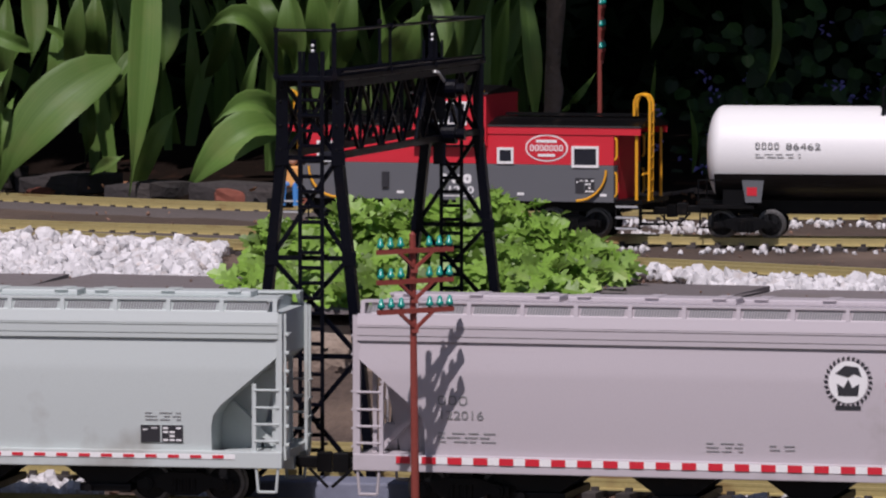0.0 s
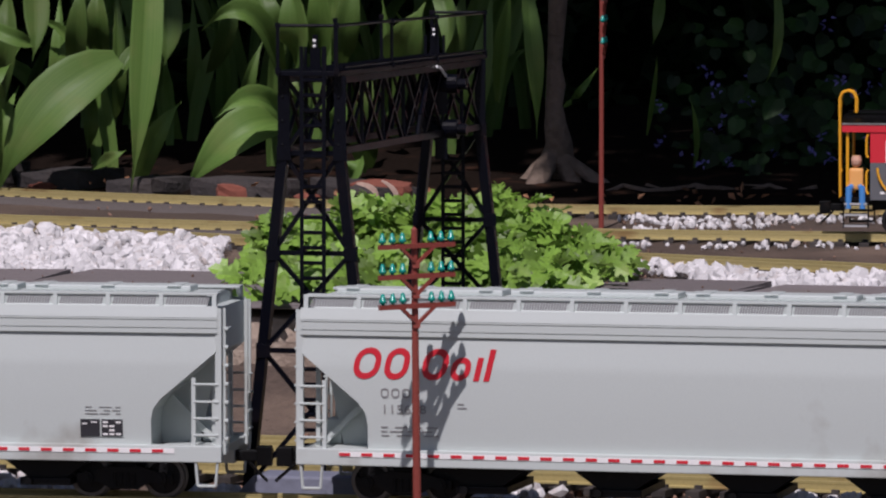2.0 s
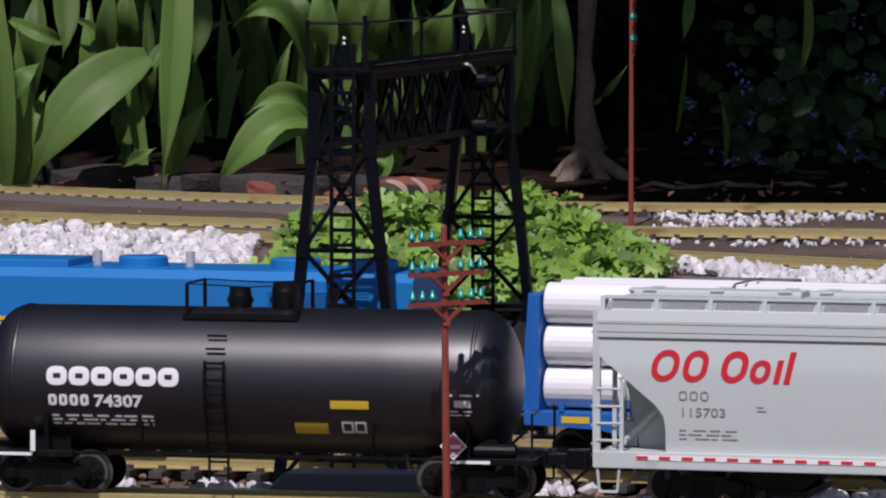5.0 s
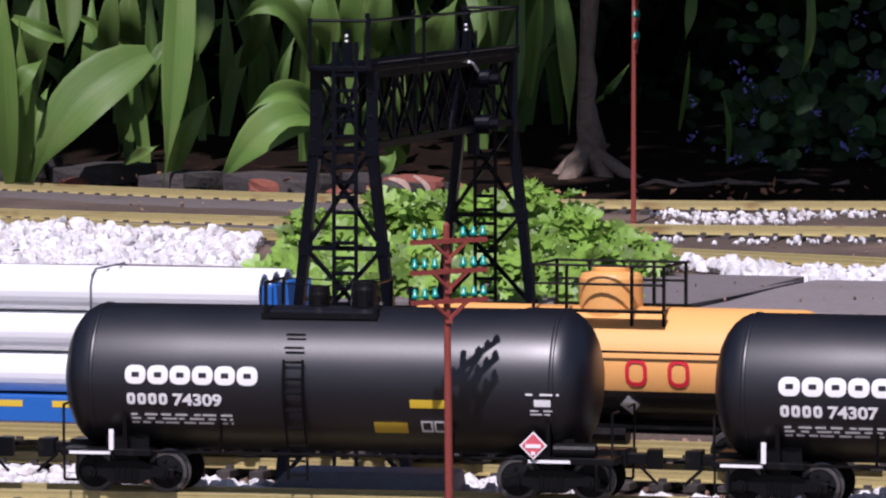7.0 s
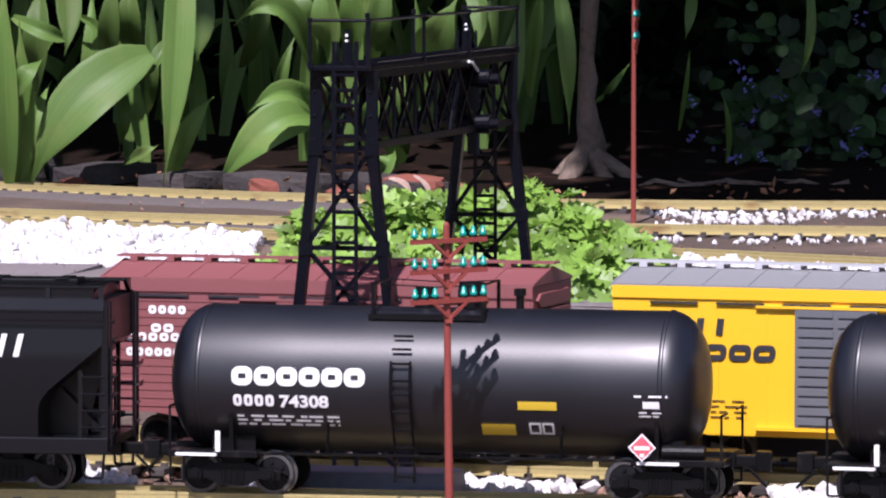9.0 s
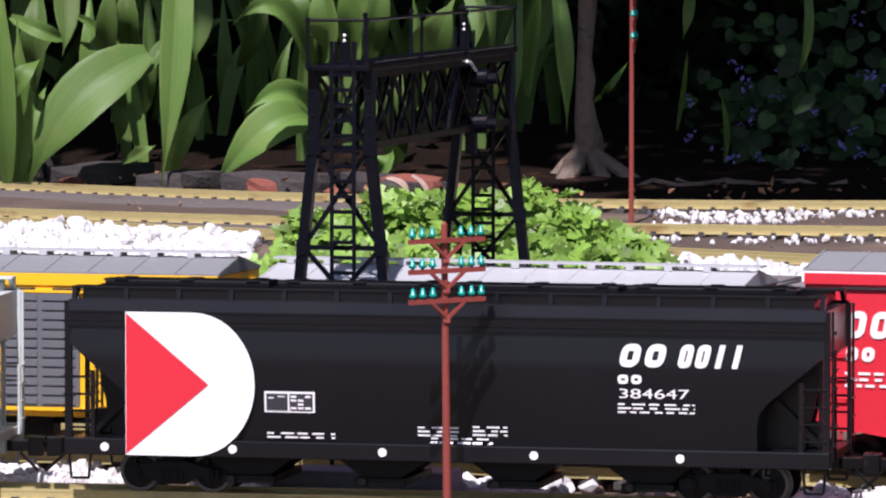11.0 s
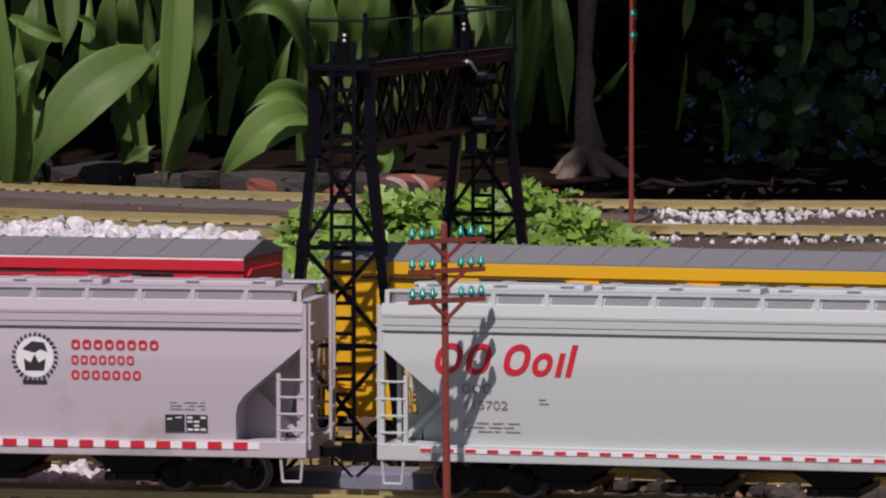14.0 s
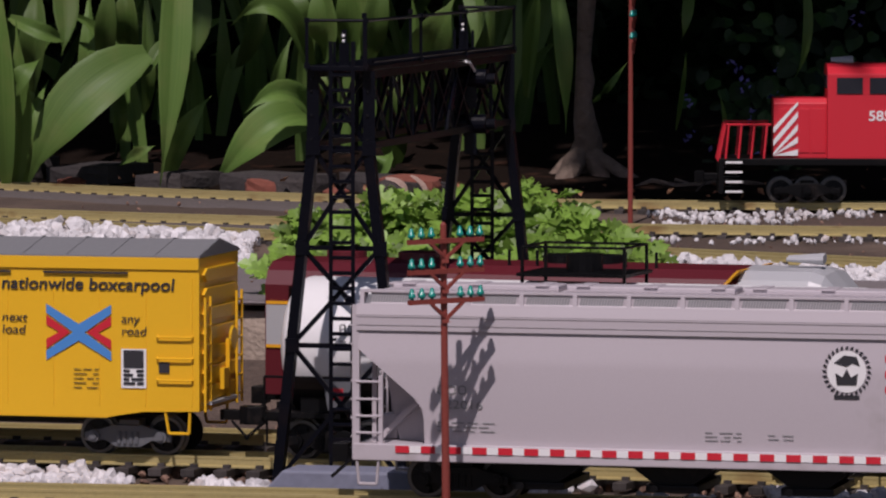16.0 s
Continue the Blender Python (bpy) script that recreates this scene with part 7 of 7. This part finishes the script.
def build_bush():
    rng = random.Random(8)
    xs = [-0.16, -0.13, -0.09, -0.02, 0.04, 0.075, 0.105, 0.13, 0.15, 0.17]
    zs = [0.074, 0.098, 0.113, 0.124, 0.129, 0.130, 0.122, 0.115, 0.094, 0.078]
    for i in range(34):
        x = -0.118 + 0.262 * (i % 12) / 11 + rng.uniform(-0.014, 0.014)
        row = i // 12
        y = 5.27 + row * 0.17 + rng.uniform(-0.04, 0.04) - x * 0.25
        zt = float(np.interp(x, xs, zs)) * (0.84 + 0.1 * row) + rng.uniform(-0.012, 0.01)
        if row == 0:
            zt -= 0.012
        th = thing("celery_plant", "low bright green leafy plant with toothed leaves", "plant", "green plants in the bed", m=pose(x, y, 0.05 if row == 2 else 0.08))
        vs, fs, sv, sf = [], [], [], []
        for _ in range(26):
            a = rng.uniform(0, 6.283)
            r = rng.uniform(0.004, 0.048)
            h = max(0.008, (zt - 0.05) * (1 - 0.42 * (r / 0.048) ** 2) * rng.uniform(0.45, 1.06))
            p = Vector((r * math.cos(a), r * math.sin(a), h))
            leaf_ribbon(sv, sf, (0.004 * math.cos(a), 0.004 * math.sin(a), 0), (p.x * 0.4, p.y * 0.4, h * 0.8), p, 0.0026, 0.2, 4)
            for q in range(5):
                b = a + rng.uniform(-1.6, 1.6)
                d = Vector((math.cos(b), math.sin(b) - 0.35, rng.uniform(-0.5, 0.9)))
                lobed_leaf(vs, fs, p + Vector((rng.uniform(-0.006, 0.006), rng.uniform(-0.006, 0.006), rng.uniform(-0.009, 0.005))), d, Vector((rng.uniform(-0.8, 0.8), -0.6 + rng.uniform(-0.7, 0.7), 0.8)), rng.uniform(0.010, 0.028))
        mesh_part("foliage", vs, fs, M_LEAF, th, "stuff", smooth=False)
        mesh_part("stems", sv, sf, M_LEAF, th, "stuff")


def build_front_sprigs():
    rng = random.Random(18)
    for i in range(13):
        x = -0.108 + i * 0.0198 + rng.uniform(-0.008, 0.008)
        th = thing("celery_plant", "leafy green sprig hanging over the stone edge", "plant", "green plants in the bed", m=pose(x, line_wall(x) + rng.uniform(0.03, 0.12), 0.085))
        vs, fs = [], []
        for _ in range(16):
            p = Vector((rng.gauss(0, 0.022), rng.gauss(-0.015, 0.03), abs(rng.gauss(0, 0.016)) + 0.002))
            for q in range(2):
                lobed_leaf(vs, fs, p, Vector((rng.uniform(-1, 1), rng.uniform(-1, 0.2), rng.uniform(-0.5, 0.5))), Vector((rng.uniform(-0.5, 0.5), -0.8, 0.8)), rng.uniform(0.016, 0.03))
        mesh_part("foliage", vs, fs, M_LEAF, th, "stuff", smooth=False)


def leaf_cloud(vs, fs, rng, spots, size):
    for p in spots:
        d = Vector((rng.uniform(-1, 1), rng.uniform(-1, 0.3), rng.uniform(-0.9, 0.6))).normalized()
        s = d.cross(Vector((rng.uniform(-1, 1), rng.uniform(-1, 1), 1))).normalized()
        z = size * rng.uniform(0.6, 1.3)
        k = len(vs)
        o = s.cross(d) * z * 0.12
        vs += [p, p + d * z * 0.4 - s * z * 0.32 + o, p + d * z * 0.45 - o, p + d * z * 0.4 + s * z * 0.32 + o, p + d * z]
        fs += [(k, k + 1, k + 2), (k, k + 2, k + 3), (k + 1, k + 4, k + 2), (k + 2, k + 4, k + 3)]


def round_leaves(vs, fs, rng, spots, size):
    """Small heart-shaped leaves that face up and forward."""
    for p in spots:
        d = Vector((rng.uniform(-0.8, 0.8), -rng.uniform(0.1, 0.6), -rng.uniform(0.2, 1))).normalized()
        s = d.cross(Vector((rng.uniform(-0.6, 0.6), -1, rng.uniform(0.2, 1.2)))).normalized()
        o = s.cross(d)
        z = size * rng.uniform(0.55, 1.25)
        k = len(vs)
        vs.append(p + o * z * 0.05)
        for a, b in ((-0.12, 0.0), (-0.2, 0.3), (0.1, 0.52), (0.45, 0.45), (0.75, 0.22), (0.95, 0.0), (0.75, -0.22), (0.45, -0.45), (0.1, -0.52), (-0.2, -0.3)):
            vs.append(p + d * z * a + s * z * b - o * z * 0.35 * b * b)
        fs += [(k, k + 1 + i, k + 1 + (i + 1) % 10) for i in range(10)]


def build_background():
    rng = random.Random(31)
    # added hedge wall that closes the garden, its near-black standing for deep shade
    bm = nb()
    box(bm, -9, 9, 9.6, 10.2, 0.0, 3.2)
    tagged(part("backdrop_hedge", bm, M_HEDGEWALL), "dense hedge wall added behind the flower bed, deep shade in its colour", "hedge", kind="structure")
    # hedge leaves, their shade mostly in the colour
    vs, fs = [], []
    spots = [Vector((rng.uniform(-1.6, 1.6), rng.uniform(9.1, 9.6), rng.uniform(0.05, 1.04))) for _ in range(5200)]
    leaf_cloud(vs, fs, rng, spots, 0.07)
    tagged(mesh_part("hedge_leaves", vs, fs, M_HEDGE, None, "stuff", False), "hedge leaves with deep shade put into their green", "hedge")
    # violet-flowered ground plants
    for i in range(10):
        x0 = 0.395 + i * 0.036 + rng.uniform(-0.02, 0.02)
        y0 = rng.uniform(7.34, 7.8)
        th = thing("violet_plant", "shaded leafy plant with small violet flowers", "plant", "violet-flowered plants")
        vs, fs = [], []
        round_leaves(vs, fs, rng, [Vector((x0 + rng.gauss(0, 0.035), y0 + rng.gauss(0, 0.05), 0.06 + abs(rng.gauss(0, 0.11)))) for _ in range(48)], 0.025)
        mesh_part("foliage", vs, fs, M_VINE, th, "stuff", False)
        for _ in range(5):
            vs, fs = [], []
            c = Vector((x0 + rng.gauss(0, 0.04), y0 - 0.06 + rng.gauss(0, 0.02), 0.08 + abs(rng.gauss(0.02, 0.09))))
            leaf_cloud(vs, fs, rng, [c + Vector((rng.gauss(0, 0.004), 0, rng.gauss(0, 0.004))) for _ in range(6)], 0.0085)
            mesh_part("flower", vs, fs, M_FLOWER, th, "", False)
    # a small tree: bare trunk, and a crown added out of view to shade the bed
    tree = thing("tree", "small tree with a pale bare trunk and unseen foliage added for shade", "tree")
    bm = nb()
    def tube(pts, seg=14):
        rings = []
        for i, (x, y, z, r) in enumerate(pts):
            up = Vector(pts[min(i + 1, len(pts) - 1)][:3]) - Vector(pts[max(i - 1, 0)][:3])
            side = up.cross(Vector((0, 1, 0.01))).normalized()
            out = side.cross(up).normalized()
            ring_ = []
            for k in range(seg):
                q = 2 * math.pi * k / seg
                d = side * math.cos(q) + out * math.sin(q)
                ring_.append(bm.verts.new(Vector((x, y, z)) + d * r * (1 + 0.22 * noise.noise((x * 40 + d.x * 1.5, d.y * 1.5, z * 22)))))
            rings.append(ring_)
        for a, b in zip(rings, rings[1:]):
            for k in range(seg):
                bm.faces.new((a[k], a[(k + 1) % seg], b[(k + 1) % seg], b[k]))
        bm.faces.new(rings[-1])
    tube([(0.176, 7.47, 0.055, 0.029), (0.178, 7.465, 0.075, 0.024), (0.180, 7.46, 0.095, 0.021), (0.183, 7.45, 0.12, 0.0165), (0.179, 7.445, 0.145, 0.0135), (0.176, 7.44, 0.17, 0.0115), (0.179, 7.445, 0.195, 0.0130),
          (0.177, 7.44, 0.22, 0.0095), (0.178, 7.44, 0.25, 0.0105), (0.181, 7.43, 0.30, 0.0115), (0.178, 7.42, 0.5, 0.013), (0.21, 7.4, 1.0, 0.015), (0.3, 7.3, 1.6, 0.014), (0.4, 7.0, 2.1, 0.01)])
    for ex, ey, r in ((0.150, 7.40, 0.016), (0.205, 7.42, 0.014), (0.245, 7.40, 0.010), (0.135, 7.45, 0.011)):
        tube([(0.178, 7.455, 0.108, 0.010), ((0.178 + ex) / 2, (7.455 + ey) / 2, 0.088, r * 0.9), (ex, ey, 0.066, r * 0.8), (ex + (ex - 0.178) * 0.9, ey - 0.05, 0.058, 0.004)], 10)
    part("trunk", bm, M_BARK, tree, smooth=True)
    for e in ((0.9, 6.8, 2.2), (-0.1, 6.9, 2.1), (0.6, 6.2, 2.1), (1.3, 7.3, 2.3)):
        bm = nb()
        rod(bm, (0.3, 7.3, 1.6), e, 0.012, 8, 0.004)
        part("limb", bm, M_BARK, tree)
    # unseen leaves, kept only where their shadow is wanted on the bed
    vs, fs = [], []
    spots = []
    while len(spots) < 22000:
        p = Vector((rng.uniform(-1.6, 2.0), rng.uniform(5.4, 9.2), rng.uniform(1.75, 2.3)))
        # where the shade of this leaf falls on the bed
        fy, fx = p.y + (p.z - 0.1) * 0.729, p.x + (p.z - 0.1) * 0.1285
        edge = 7.90 - 0.74 * clip((fx - 0.09) / 0.13, 0, 1)
        if fy < edge + 0.10 * noise.noise((fx * 5, fy * 2, 2)):
            continue
        # gaps in the crown let the sun through to the trunk and in flecks to the plants
        if abs(fx - 0.195) < 0.06 and 7.36 < fy < 7.75 and noise.noise((fx * 18, fy * 12, 3)) > -0.1:
            continue
        if fx > 0.3 and noise.noise((fx * 8, fy * 8, 8)) > 0.28:
            continue
        spots.append(p)
    leaf_cloud(vs, fs, rng, spots, 0.11)
    mesh_part("crown", vs, fs, M_HEDGE, tree, "stuff", False)
    for i in range(6):
        rt = thing("root", "thin pale surface root on dark soil", "root", "surface roots")
        bm = nb()
        x, y = 0.23 + i * 0.03, rng.uniform(7.25, 7.5)
        pts = [(x + k * 0.03, y + rng.uniform(-0.02, 0.02), 0.062 + 0.012 * abs(math.sin(k * 1.3 + i))) for k in range(6)]
        chain(bm, pts, 0.0028, 6)
        part("strand", bm, M_BARK, rt)
    # litter and a few bits of brick
    vs, fs = [], []
    leaf_cloud(vs, fs, rng, [Vector((x, line_a(x) + rng.uniform(0.09, 0.6), 0.06)) + Vector((0, 0, rng.uniform(0, 0.012))) for x in [rng.uniform(-0.6, 0.8) for _ in range(260)]], 0.012)
    tagged(mesh_part("leaf_litter", vs, fs, M_DRY, None, "stuff", False), "dry brown fallen leaves on the soil", "leaf litter")
    for x, y, s in ((-0.215, 7.38, 0.06), (-0.04, 7.3, 0.075), (-0.47, 7.55, 0.04), (-0.13, 7.33, 0.035)):
        bk = thing("brick_fragment", "broken red brick fragment in the flower bed", "brick", "brick fragments", m=pose(x, y, 0.05, 4, 3, rng.uniform(-40, 20)))
        part("fragment", stone_shape(rng, s, s * 0.6, s * 0.42), M_BRICK, bk)
    for k, (x, y, r) in enumerate(((-0.055, 7.22, 42), (-0.030, 7.2, 62))):
        vs, fs = [], []
        leaf_ribbon(vs, fs, (-0.02, 0, 0.0), (0.002, 0.0, 0.012), (0.02, 0.0, 0.002), 0.011, 0.35, face=Vector((0, -1, 1)))
        dl = thing("curled_leaf", "curled pale brown dead leaf", "dead leaf", "curled dead leaves", m=pose(x, y, 0.068, 0, r, 20))
        mesh_part("blade", vs, fs, M_PALEDRY, dl)


build_bridge()
telegraph_pole(0.003, 4.131, -0.02, 0.2011, (0.1900, 0.1688, 0.1480), 34, -0.6)
telegraph_pole(0.216, 6.80, 0.045, 0.322, (0.311, 0.286, 0.261), 84)
build_bush()
build_front_sprigs()
build_irises()
build_background()


# ---- what moves ----
def keyed(car, line, z, knots, offset, seat=None):
    rows = []
    for t in [i * 0.25 for i in range(65)]:
        s = float(np.interp(t, [k[0] for k in knots], [k[1] for k in knots]))
        m = along(line, z, s + offset)
        rows.append((t, m @ seat if seat else m))
    walk(car, rows)
    for bogie in car.children:
        for axle in bogie.children:
            if axle.name.startswith("wheelset"):
                base = axle.matrix_basis.copy()
                turns = []
                for i in range(241):
                    s = float(np.interp(i / 15, [k[0] for k in knots], [k[1] for k in knots]))
                    turns.append((i / 15, base @ Matrix.Rotation(s / WHEEL_R, 4, "Y")))
                walk(axle, turns)


def motions():
    front = [(0, -0.979), (0.5, -0.846), (1, -0.700), (1.5, -0.554), (2, -0.410), (2.5, -0.269), (3, -0.132), (3.5, 0.000), (4, 0.1330), (7, 0.935), (9, 1.494), (11.4, 2.129), (11.9, 2.271), (12.5, 2.439), (14.5, 3.012), (15.5, 3.311), (16, 3.463)]
    for car, off in FRONT:
        keyed(car, line_f, 0, front, off)
    middle = [(0, 2.186), (2.5, 1.416), (3.5, 1.108), (4, 0.954), (6.3, 0.238), (6.5, 0.171), (7, 0.0015), (8, -0.318), (9, -0.634), (11.3, -1.358), (11.8, -1.535), (12.6, -1.802), (13.4, -2.054), (14.2, -2.296), (14.5, -2.391), (16, -2.869)]
    for car, off in MIDDLE:
        keyed(car, line_m, 0, middle, off)
    for car, off in INNER:
        keyed(car, line_n, 0, [(0, -3.660), (16, 0.100)], off)
    rear = [(0, 0.0707), (0.5, 0.2245), (1, 0.3887), (1.5, 0.5467), (2, 0.7030), (16, 5.11)]
    for car, off in REAR:
        keyed(car, line_b, BED, rear, off)
    keyed(_doll, line_b, BED, rear, 0, Matrix.Translation((-0.197, -0.038, 0.049)))
    for car, off in BACK:
        keyed(car, line_a, BED, [(0, 6.663), (16, 0.679)], off)


motions()
